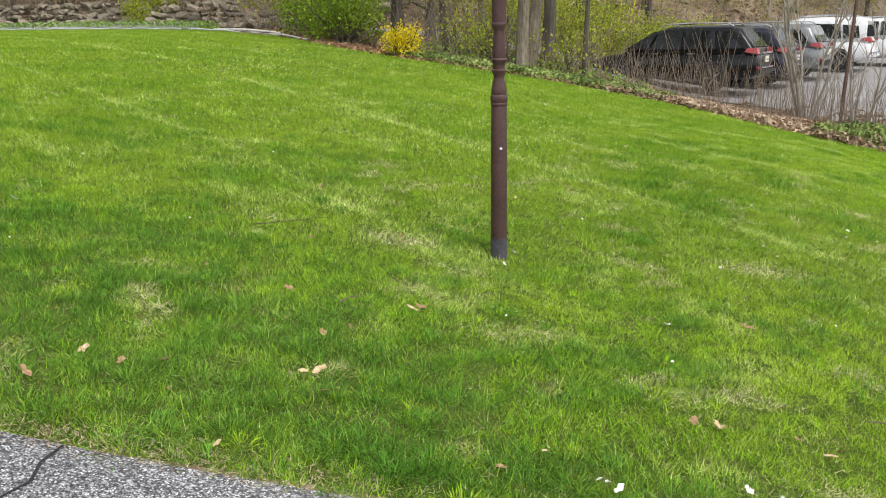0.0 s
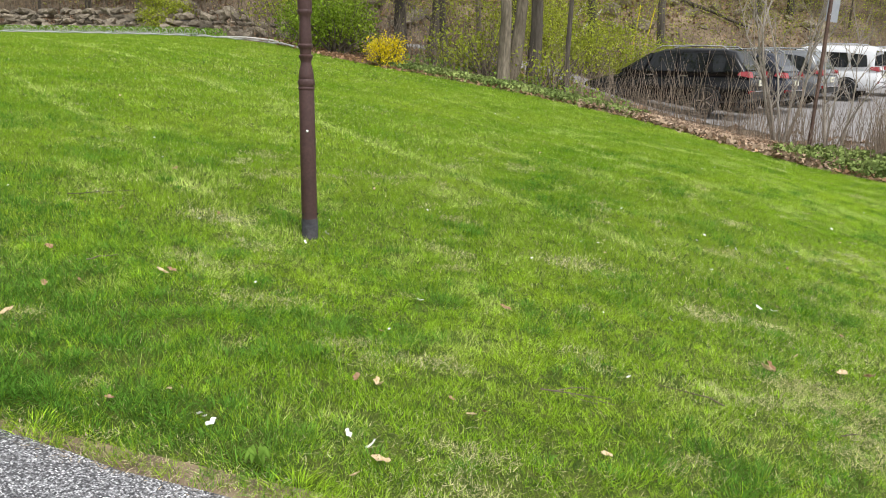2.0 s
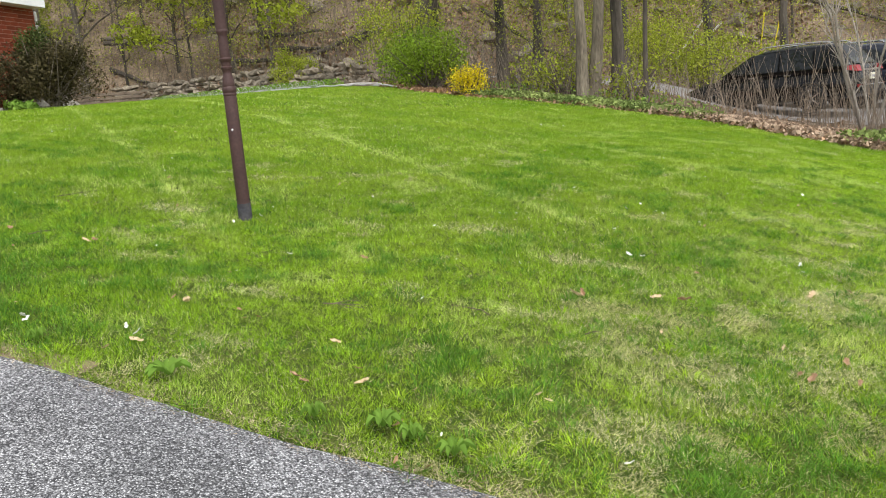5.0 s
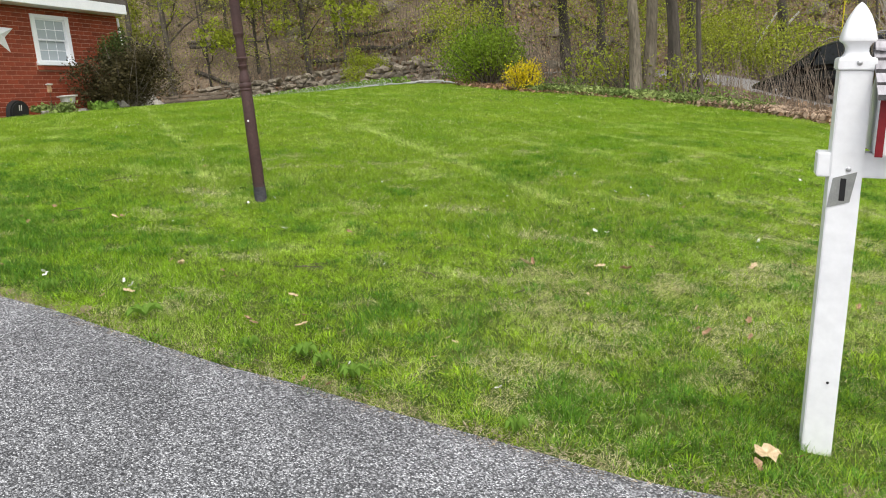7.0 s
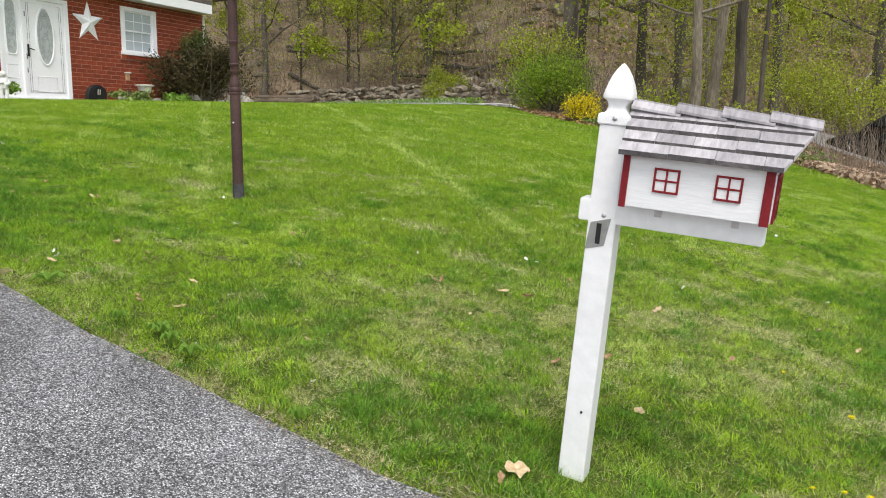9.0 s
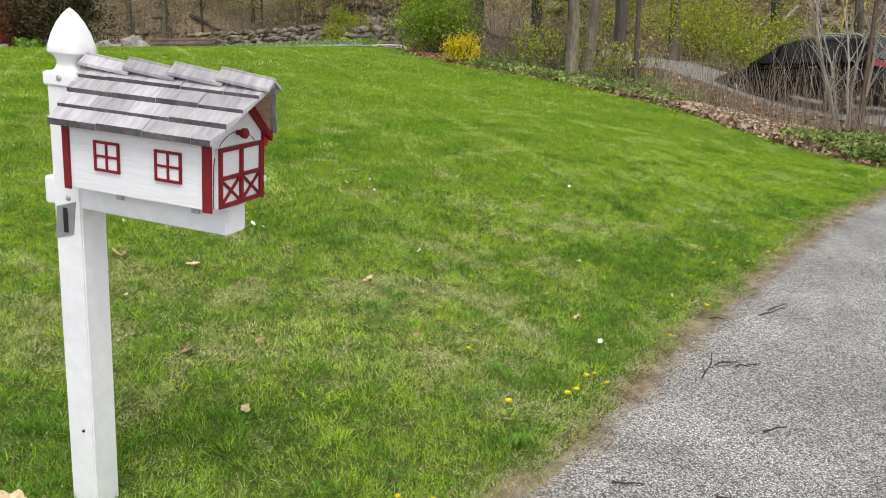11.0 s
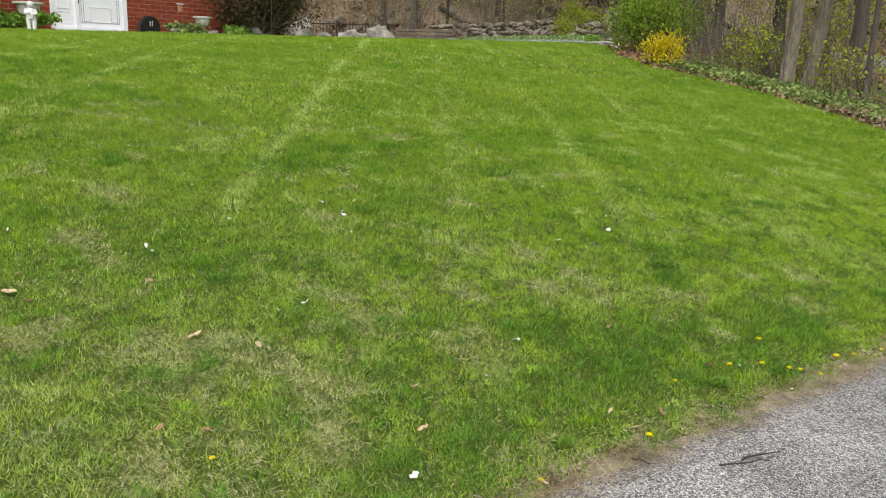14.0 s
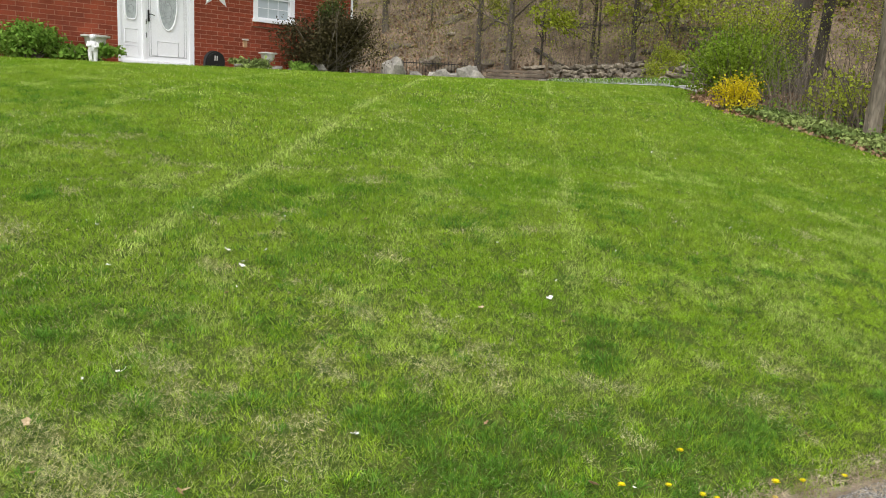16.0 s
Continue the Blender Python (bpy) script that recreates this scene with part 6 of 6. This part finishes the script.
def dandelion():
    t = thing("dandelion", "yellow dandelion in flower at the lawn's edge", "flower", group="dandelions")
    part("stalk", Geo().tube([(0, 0, -0.02), (0.004, 0, 0.03), (0.006, 0, 0.055)], [0.0025, 0.0025, 0.0025], 5).mesh("stalk", MAT["weed"]), t)
    g = Geo()
    for k in range(18):
        a, up = k * 2.4, 0.25 + 0.9 * (k / 18)
        c, s, ln = math.cos(a), math.sin(a), 0.021 - 0.0005 * k
        g.add([(0.006, 0, 0.055), (0.006 + ln * c - 0.004 * s, ln * s + 0.004 * c, 0.055 + ln * up), (0.006 + ln * c + 0.004 * s, ln * s - 0.004 * c, 0.055 + ln * up), (0.006, 0, 0.052)], [(0, 1, 2), (3, 2, 1), (0, 2, 3), (0, 3, 1)])
    part("blossom", g.mesh("blossom", MAT["dandelion"]), t)
    return t


flower = dandelion()
bloom = [(4.83, 3.28), (5.01, 3.53), (5.03, 3.74), (5.05, 3.82), (5.12, 3.75), (5.26, 4.52), (5.35, 5.1), (5.18, 5.63), (5.46, 6.23), (5.5, 6.26), (5.57, 6.57), (5.61, 6.49), (5.61, 6.7), (5.68, 6.9), (4.49, 3.65), (5.36, 6.16), (5.27, 5.99), (5.58, 6.31), (5.23, 6.41), (4.76, 2.46), (4.87, 2.51), (4.96, 2.53), (5.03, 3.58)]
flower.matrix_world = at(*bloom[0], 0.025, 0, 0.9)
for x, y in bloom[1:]:
    copy_thing(flower, at(x, y, 0.025, rng.uniform(0, 360), rng.uniform(0.65, 1.0)))


def rosette(x, y, size, seed):
    """A broad-leaved weed flat on the lawn."""
    r = random.Random(seed)
    t = thing("weed_rosette", "bright green broad-leaved weed in the lawn", "weed", at(x, y), "lawn weeds")
    for k in range(8):
        a = k * 0.785 + r.uniform(-0.25, 0.25)
        ln, w = 0.7 * size * r.uniform(0.7, 1.1), 0.7 * size * 0.2
        c, s = math.cos(a), math.sin(a)
        pts = []
        for u, ww, h in ((0, 0.1, 0.01), (0.35, 0.7, 0.05), (0.65, 1, 0.06), (0.9, 0.6, 0.045), (1.0, 0.05, 0.035)):
            for v in (-1, 0, 1):
                pts.append((ln * u * c - v * w * ww * s, ln * u * s + v * w * ww * c, 0.012 + h * (0.7 if v == 0 else 1)))
        part("leaf", Geo().add(pts, [(i * 3 + j, i * 3 + j + 1, i * 3 + j + 4, i * 3 + j + 3) for i in range(4) for j in (0, 1)]).mesh("leaf", MAT["weed"], smooth=True), t)


for i, (x, y, s) in enumerate(((1.4, 1.68, 0.13), (2.22, 1.64, 0.10), (2.48, 1.56, 0.09), (3.14, 1.455, 0.07), (0.79, 1.73, 0.07), (3.49, 1.69, 0.05), (2.0, 1.6, 0.06), (2.33, 1.6, 0.08), (5.0, 3.0, 0.07), (4.6, 2.1, 0.06), (5.35, 5.75, 0.07), (5.2, 4.75, 0.06))):
    rosette(x, y, s, i)


def twig(x, y, length, turn, seed, label, forks=2, lift=0.02):
    r = random.Random(seed)
    g = Geo()
    p, a, pts = Vector((0, 0, 0)), 0.0, []
    for k in range(6):
        pts.append(p.copy())
        a += r.uniform(-0.35, 0.35)
        p = p + Vector((math.cos(a), math.sin(a), 0)) * length / 5 + Vector((0, 0, r.uniform(-0.004, 0.008)))
    g.tube(pts, [(0.0042 if lift < 0.03 else 0.0030) - 0.0004 * k for k in range(6)], 6)
    for k in range(forks):
        q = pts[1 + k]
        b = r.choice((-1, 1)) * r.uniform(0.5, 0.9)
        g.tube([q, q + Vector((math.cos(b), math.sin(b), 0.08)) * length * 0.3, q + Vector((math.cos(b * 0.7), math.sin(b * 0.7), 0.03)) * length * 0.5], [0.0022, 0.0016, 0.0009], 5)
    whole("fallen_twig", g.mesh("fallen_twig", MAT["darkwood" if lift < 0.03 else "twig"], smooth=True), label, "twig", "fallen twigs", m=at(x, y, -lift, turn))


for i, (x, y, ln, a, f) in enumerate(((5.49, 4.07, 0.34, 75, 2), (5.64, 5.14, 0.21, 60, 0), (5.61, 4.31, 0.12, 10, 0), (5.46, 2.92, 0.17, 25, 0), (5.69, 3.08, 0.14, 30, 0), (5.79, 3.68, 0.10, 6, 0), (5.68, 5.25, 0.17, 59, 0), (5.35, 2.97, 0.11, 27, 0), (5.52, 4.26, 0.12, 60, 1), (5.4, 4.9, 0.08, 20, 0))):
    twig(x, y, ln, a, i, "dark fallen twig on the road's edge", f, 0.024)
for i, (x, y, ln, a, f) in enumerate(((-1.06, 3.9, 0.38, -15, 0), (1.56, 2.6, 0.27, -8, 3), (-0.42, 2.97, 0.14, 48, 0), (2.27, 2.81, 0.36, 114, 0), (2.7, 2.77, 0.09, -16, 0))):
    twig(x, y, ln, a, 20 + i, "pale fallen twig lying in the grass", f, 0.04)
# the crack across the driveway
g = Geo()
pts = [(-0.89, 1.67), (-0.90, 1.58), (-0.88, 1.5), (-0.91, 1.42), (-0.93, 1.1), (-0.9, 0.7)]
for (x, y), (u, v) in zip(pts, pts[1:]):
    za, zb = float(gz(x, y)) + 0.0185, float(gz(u, v)) + 0.0185
    g.add([(x - 0.005, y, za), (x + 0.005, y, za), (u + 0.005, v, zb), (u - 0.005, v, zb)], [(0, 1, 2, 3)])
whole("driveway_crack", g.mesh("driveway_crack", MAT["rubber"]), "dark open crack across the asphalt driveway", "crack", kind="structure")


# ---- the mown grass ----
def tracks(x, y):
    """0 to 1: the pale wheel tracks of the mower, which run up the slope."""
    d = np.array([-0.717, 0.697])
    s = x * d[1] - y * d[0] - 5.29
    far = x * d[0] + y * d[1]
    s = s + 0.03 * np.sin(far * 0.9) + 0.05 * (vnoise(x, y, 0.5, 71) - 0.5)
    out = np.zeros(len(x))
    for k, a in ((0.0, 1.0), (1.44, 0.45), (2.58, 0.5), (3.8, 0.4), (-2.41, 0.55), (-3.66, 0.45), (-4.9, 0.4), (5.2, 0.3)):
        out = np.maximum(out, a * np.exp(-(((s - k) / (0.06 + 0.025 * a)) ** 2)))
    return out * np.clip(2.0 * vnoise(x, y, 0.9, 72) - 0.15, 0.1, 1) * np.clip((far - 0.4) / 2.0, 0.1, 1)


def spot(x, y, cx, cy, rx, ry):
    return np.clip(1.4 * (1 - np.hypot((x - cx) / rx, (y - cy) / ry)), 0, 1)


def blades(x, y, h, w, g, lean, way, curl=0.35):
    """Grass blades at places of the plan, as narrow triangles that lean their own way."""
    n = len(x)
    a = g.uniform(0, 2 * np.pi, n)
    side = np.stack([np.cos(a), np.sin(a), np.zeros(n)], 1) * (w / 2)[:, None]
    up = np.stack([np.cos(way) * np.sin(lean), np.sin(way) * np.sin(lean), np.cos(lean)], 1)
    p = np.stack([x, y, gz(x, y) - 0.004], 1)
    droop = np.stack([np.cos(way), np.sin(way), -0.4 * np.ones(n)], 1) * (curl * g.random(n))[:, None]
    tip = p + (up + droop) * h[:, None]
    tip[:, 2] = np.maximum(tip[:, 2], p[:, 2] + 0.006)
    return np.stack([p - side, p + side, tip], 1)


def curved_blades(x, y, h, w, g, lean, way):
    """Longer blades with a bend halfway, four corners each."""
    n = len(x)
    a = way + np.pi / 2 + g.normal(0, 0.5, n)
    side = np.stack([np.cos(a), np.sin(a), np.zeros(n)], 1) * (w / 2)[:, None]
    up = np.stack([np.cos(way) * np.sin(lean), np.sin(way) * np.sin(lean), np.cos(lean)], 1)
    p = np.stack([x, y, gz(x, y) - 0.004], 1)
    m = p + up * (h * 0.6)[:, None]
    tip = m + (up + np.stack([np.cos(way), np.sin(way), -0.5 * np.ones(n)], 1) * g.uniform(0.2, 0.9, n)[:, None]) * (h * 0.45)[:, None]
    tip[:, 2] = np.maximum(tip[:, 2], p[:, 2] + 0.008)
    return np.stack([p - side * 0.5, m - side, tip, m + side], 1)


def lawn_state(x, y):
    """How worn, how dry and how lush the lawn is at places of the plan, each 0 to 1."""
    worn = np.clip((x - 1.6) / 1.6, 0, 1) * np.clip((6.6 - y) / 2.2, 0, 1)
    worn = np.maximum(worn, 0.6 * spot(x, y, 1.5, 1.95, 0.9, 0.5))
    fine = vnoise(x, y, 0.34, 1) * 0.4 + vnoise(x, y, 0.15, 2) * 0.4 + vnoise(x, y, 0.07, 9) * 0.2
    broad = vnoise(x, y, 2.6, 6) * 0.6 + vnoise(x, y, 0.9, 16) * 0.4
    dry = np.clip((fine - 0.67 + 0.13 * worn + 0.22 * (broad - 0.5)) * 6, 0, 0.85)
    for c in ((1.77, 4.55, 0.42, 0.22), (-0.35, 4.2, 0.35, 0.2), (-0.08, 3.4, 0.3, 0.2), (4.0, 3.75, 0.35, 0.3), (4.6, 4.05, 0.28, 0.22), (4.43, 3.44, 0.3, 0.25), (3.65, 3.0, 0.35, 0.3), (2.9, 3.15, 0.5, 0.35), (3.2, 2.5, 0.4, 0.3), (4.75, 3.3, 0.25, 0.2), (4.45, 5.0, 0.3, 0.18), (0.3, 3.0, 0.3, 0.2)):
        dry = np.maximum(dry, 0.85 * spot(x, y, *c) * (0.35 + vnoise(x, y, 0.12, 19)))
    lush = np.clip((vnoise(x, y, 0.5, 8) * 0.4 + vnoise(x, y, 0.22, 18) * 0.35 + vnoise(x, y, 0.11, 28) * 0.25 - 0.57) * 6, 0, 0.8)
    for c in ((-1.2, 2.4, 2.6, 1.25), (-1.6, 3.2, 1.7, 1.1), (3.7, 1.85, 1.3, 0.5), (0.2, 1.9, 1.2, 0.32), (4.95, 4.4, 0.32, 1.1), (4.85, 5.6, 0.4, 0.9), (5.2, 6.8, 0.4, 0.9), (4.8, 3.6, 0.25, 0.3), (3.6, 5.35, 0.35, 0.15), (2.1, 2.35, 0.4, 0.25), (3.42, 3.5, 0.25, 0.15), (4.2, 2.4, 0.45, 0.3), (2.73, 3.95, 0.12, 0.1), (3.3, 1.75, 0.8, 0.3)):
        lush = np.maximum(lush, spot(x, y, *c) * (0.35 + 0.9 * vnoise(x, y, 0.16, 29)))
    return worn, dry, np.clip(lush, 0, 1) * (1 - 0.75 * dry)


def lawn_grass():
    g = np.random.default_rng(12)
    near_edge = EDGE[(EDGE[:, 0] > -3.5)][::2]
    near_edge = near_edge[near_edge[:, 1] < 10]
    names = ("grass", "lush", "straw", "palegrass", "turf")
    sets = {nm: [] for nm in names}
    zones = ((0.0, 2.3, 32000, 0.0025, 0.036, (-4, 1.2), (7, 12)), (2.3, 5.0, 13000, 0.0044, 0.040, (-7, 2), (7, 14)), (5.0, 9.0, 5200, 0.0078, 0.043, (-11, 4), (7, 19)), (9.0, 60, 1600, 0.0135, 0.046, (-31, 3), (7, 33)))
    for d0, d1, dens, w, h, lo, hi in zones:
        cx, cy = (q.ravel() for q in np.meshgrid(np.arange(lo[0], hi[0], 0.25) + 0.125, np.arange(lo[1], hi[1], 0.25) + 0.125))
        cd = away(cx, cy, near_edge)
        ok = (cd > d0 - 0.9) & (cd < d1 + 0.9)
        cx, cy = cx[ok], cy[ok]
        n = int(len(cx) * 0.0625 * dens)
        i = g.integers(0, len(cx), n)
        x, y = cx[i] + g.uniform(-0.125, 0.125, n), cy[i] + g.uniform(-0.125, 0.125, n)
        ok = inside(x, y, LAWN)
        x, y = x[ok], y[ok]
        d = away(x, y, near_edge[::1 if d0 == 0 else 3])
        soft = d + g.normal(0, 0.3, len(x))
        ok = (d >= 0.0 if d0 == 0 else soft >= d0) & (soft < d1)
        x, y, d = x[ok], y[ok], d[ok]
        worn, dry, lush = lawn_state(x, y)
        track = tracks(x, y)
        pale = np.clip((vnoise(x, y, 0.42, 61) * 0.5 + vnoise(x, y, 0.19, 62) * 0.5 - 0.55) * 5, 0, 1)
        clump = vnoise(x, y, 0.09, 41) * 0.45 + vnoise(x, y, 0.035, 42) * 0.55
        gap = np.clip((clump - 0.34) * 4.0, 0, 1)
        u, v = g.random(len(x)), g.random(len(x))
        rim = np.clip(1 - d / (np.where(y < 2.3, 0.02, 0.05) + np.where(y < 2.3, 0.06, 0.16) * vnoise(x, y, 0.17, 31)), 0, 1)
        cover = (0.30 + 0.70 * gap if d0 < 2 else 0.72 + 0.28 * gap) * (1 - 0.15 * dry) * (1 - 0.85 * rim)
        keep = v < cover + 0.35 * dry
        kind = np.zeros(len(x), int)
        kind[g.random(len(x)) < 0.06 + 0.05 * worn + 0.92 * track + 0.5 * pale * (1 - lush) * (1 if d0 < 5 else 0.7)] = 3
        kind[g.random(len(x)) < lush * (0.85 if d0 < 2 else 0.5 if d0 < 5 else 0.3) + 0.03] = 1
        kind[u < 0.04 + 0.12 * worn + (0.58 if d0 < 5 else 0.25) * dry + 0.4 * rim] = 2
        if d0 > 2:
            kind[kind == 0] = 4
        way = vnoise(x, y, 0.16, 51) * 14 + g.normal(0, 1.6, len(x))
        for k, nm in enumerate(names):
            pick = keep & (kind == k)
            xx, yy, m = x[pick], y[pick], int(pick.sum())
            hh = h * g.uniform(0.55, 1.25, m) * (0.65 + 0.75 * clump[pick]) * (0.8 if k == 2 else 1 - 0.3 * dry[pick] + 0.35 * lush[pick])
            ww = w * g.uniform(0.6, 1.35, m)
            ln = np.clip(np.abs(g.normal(0.95 if k == 2 else 0.62, 0.32, m)), 0, 1.5)
            sets[nm].append((blades(xx, yy, hh, ww, g, ln, way[pick]), 3))
    # thick tufts that stand out of the mown lawn
    n = 7000
    x, y = g.uniform(-3.5, 6, n), g.uniform(1.3, 9, n)
    ok = inside(x, y, LAWN)
    x, y = x[ok], y[ok]
    worn, dry, lush = lawn_state(x, y)
    d = away(x, y, near_edge)
    ok = (g.random(len(x)) < np.maximum(lush, 0.28 * worn + 0.04) * np.clip((5 - d) / 2, 0, 1)) & (d > 0.05)
    x, y, size = x[ok], y[ok], g.uniform(0.025, 0.075, int(ok.sum()))
    per = 60
    a = g.uniform(0, 2 * np.pi, (len(x), per))
    r = np.sqrt(g.random((len(x), per))) * size[:, None]
    bx, by = (x[:, None] + r * np.cos(a)).ravel(), (y[:, None] + r * np.sin(a)).ravel()
    ln = (0.15 + 0.9 * r / size[:, None] + g.normal(0, 0.15, r.shape)).ravel()
    hh = (0.034 + 0.35 * size[:, None] * g.uniform(0.5, 1.2, r.shape)).ravel()
    q = curved_blades(bx, by, hh, g.uniform(0.0022, 0.0042, bx.size), g, np.abs(ln), a.ravel() + g.normal(0, 0.4, bx.size))
    dark = np.repeat(g.random(len(x)) < 0.85 + 0.15 * lush[ok], per)
    sets["lush"].append((q[dark], 4))
    sets["grass"].append((q[~dark], 4))
    # flat dead thatch between the blades, thickest where the lawn is thin
    n = 420000
    x, y = g.uniform(-3, 5.7, n), g.uniform(1.3, 8, n)
    ok = inside(x, y, LAWN)
    x, y = x[ok], y[ok]
    worn, dry, lush = lawn_state(x, y)
    d = away(x, y, near_edge)
    rim = np.clip(1 - d / 0.25, 0, 1)
    ok = g.random(len(x)) < np.clip((0.06 + 0.20 * worn + 0.7 * dry + 0.5 * rim) * np.clip((4.5 - d) / 2, 0, 1), 0, 1)
    x, y, m = x[ok], y[ok], int(ok.sum())
    q = blades(x, y, g.uniform(0.012, 0.045, m), g.uniform(0.0015, 0.0032, m), g, g.uniform(1.25, 1.55, m), g.uniform(0, 6.3, m), 0.1)
    whole("dead_thatch", soup("dead_thatch", q + np.array([0, 0, 0.008]), 3, MAT["straw"]), "tan dead thatch lying between the grass blades", "grass", kind="stuff")
    # dry scraps along the edges of road and driveway
    for rim, n, mid, wide in ((EDGE[corner - 6:], 62000, -0.03, 0.07), (near_edge[near_edge[:, 1] < 2.3], 12000, 0.0, 0.03)):
        i, f = g.integers(0, len(rim) - 1, n), g.random((n, 1))
        p = rim[i] * f + rim[i + 1] * (1 - f)
        x, y = p[:, 0] + g.normal(mid, wide, n), p[:, 1] + g.normal(0 if mid else 0.03, 0.045, n)
        ok = g.random(n) < 0.25 + vnoise(x, y, 0.18, 51)
        x, y = x[ok], y[ok]
        n = len(x)
        q = blades(x, y, g.uniform(0.01, 0.045 if mid else 0.024, n), g.uniform(0.0015, 0.005, n), g, g.uniform(1.0, 1.5, n), g.uniform(0, 6.3, n))
        whole("edge_debris", soup("edge_debris", q + np.array([0, 0, 0.016]), 3, MAT["thatch"]), "brown dead grass and dirt crumbs along the asphalt edge", "debris", kind="stuff")
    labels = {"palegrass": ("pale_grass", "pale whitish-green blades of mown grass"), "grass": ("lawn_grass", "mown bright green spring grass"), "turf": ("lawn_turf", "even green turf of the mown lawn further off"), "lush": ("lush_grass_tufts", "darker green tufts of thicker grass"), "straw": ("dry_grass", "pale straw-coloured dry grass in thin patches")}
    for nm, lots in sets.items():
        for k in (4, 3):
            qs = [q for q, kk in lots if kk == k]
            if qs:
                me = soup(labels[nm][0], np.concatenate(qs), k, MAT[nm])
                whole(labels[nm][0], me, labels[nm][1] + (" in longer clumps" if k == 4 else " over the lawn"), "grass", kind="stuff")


lawn_grass()


# ---- bricks of the front wall ----
def lay_bricks(wall):
    single = {}
    rest = []
    z, row = WALL_LOW + 0.2, 0
    while z < WALL_TOP - 0.02:
        s = -5.2 - (LONG / 2 if row % 2 else 0)
        while s < 4.84:
            spans = [(s, min(s + LONG - 0.011, 4.838))]
            for a, b, z0, z1 in ((DOOR[0], DOOR[1], DOOR[2], DOOR[3]), (WINDOW[0], WINDOW[1], WINDOW[2] - 0.1, WINDOW[3])):
                if z + 0.05 > z0 and z + 0.04 < z1:
                    nxt = []
                    for p, q in spans:
                        if q <= a or p >= b:
                            nxt.append((p, q))
                        else:
                            nxt += [(p, a)] * (p < a - 0.03) + [(b, q)] * (q > b + 0.03)
                    spans = nxt
            for p, q in spans:
                if 0.12 <= p < 4.15 and q - p > 0.02:
                    key = round(q - p, 2)
                    if key not in single:
                        single[key] = Geo().box(0, q - p, -0.005, 0.03, 0, COURSE - 0.011).mesh("brick", MAT["brick"])
                    part("brick", single[key], wall, "", pose(p, 0, z))
                elif q - p > 0.02:
                    rest.append((p, q, z))
            s += LONG
        z += COURSE
        row += 1
    V = []
    for p, q, z in rest:
        a = [(p, -0.005, z), (q, -0.005, z), (q, -0.005, z + COURSE - 0.011), (p, -0.005, z + COURSE - 0.011)]
        b = [(x, 0.03, zz) for x, _, zz in a]
        V.append((a, b))
    g = Geo()
    for a, b in V:
        g.add(a + b, [(0, 1, 2, 3), (0, 4, 5, 1), (1, 5, 6, 2), (2, 6, 7, 3), (3, 7, 4, 0)])
    tagged(part("bricks", g.mesh("bricks", MAT["brick_rest"]), wall, "red bricks of the rest of the wall"), kind="stuff")


lay_bricks(front_wall)
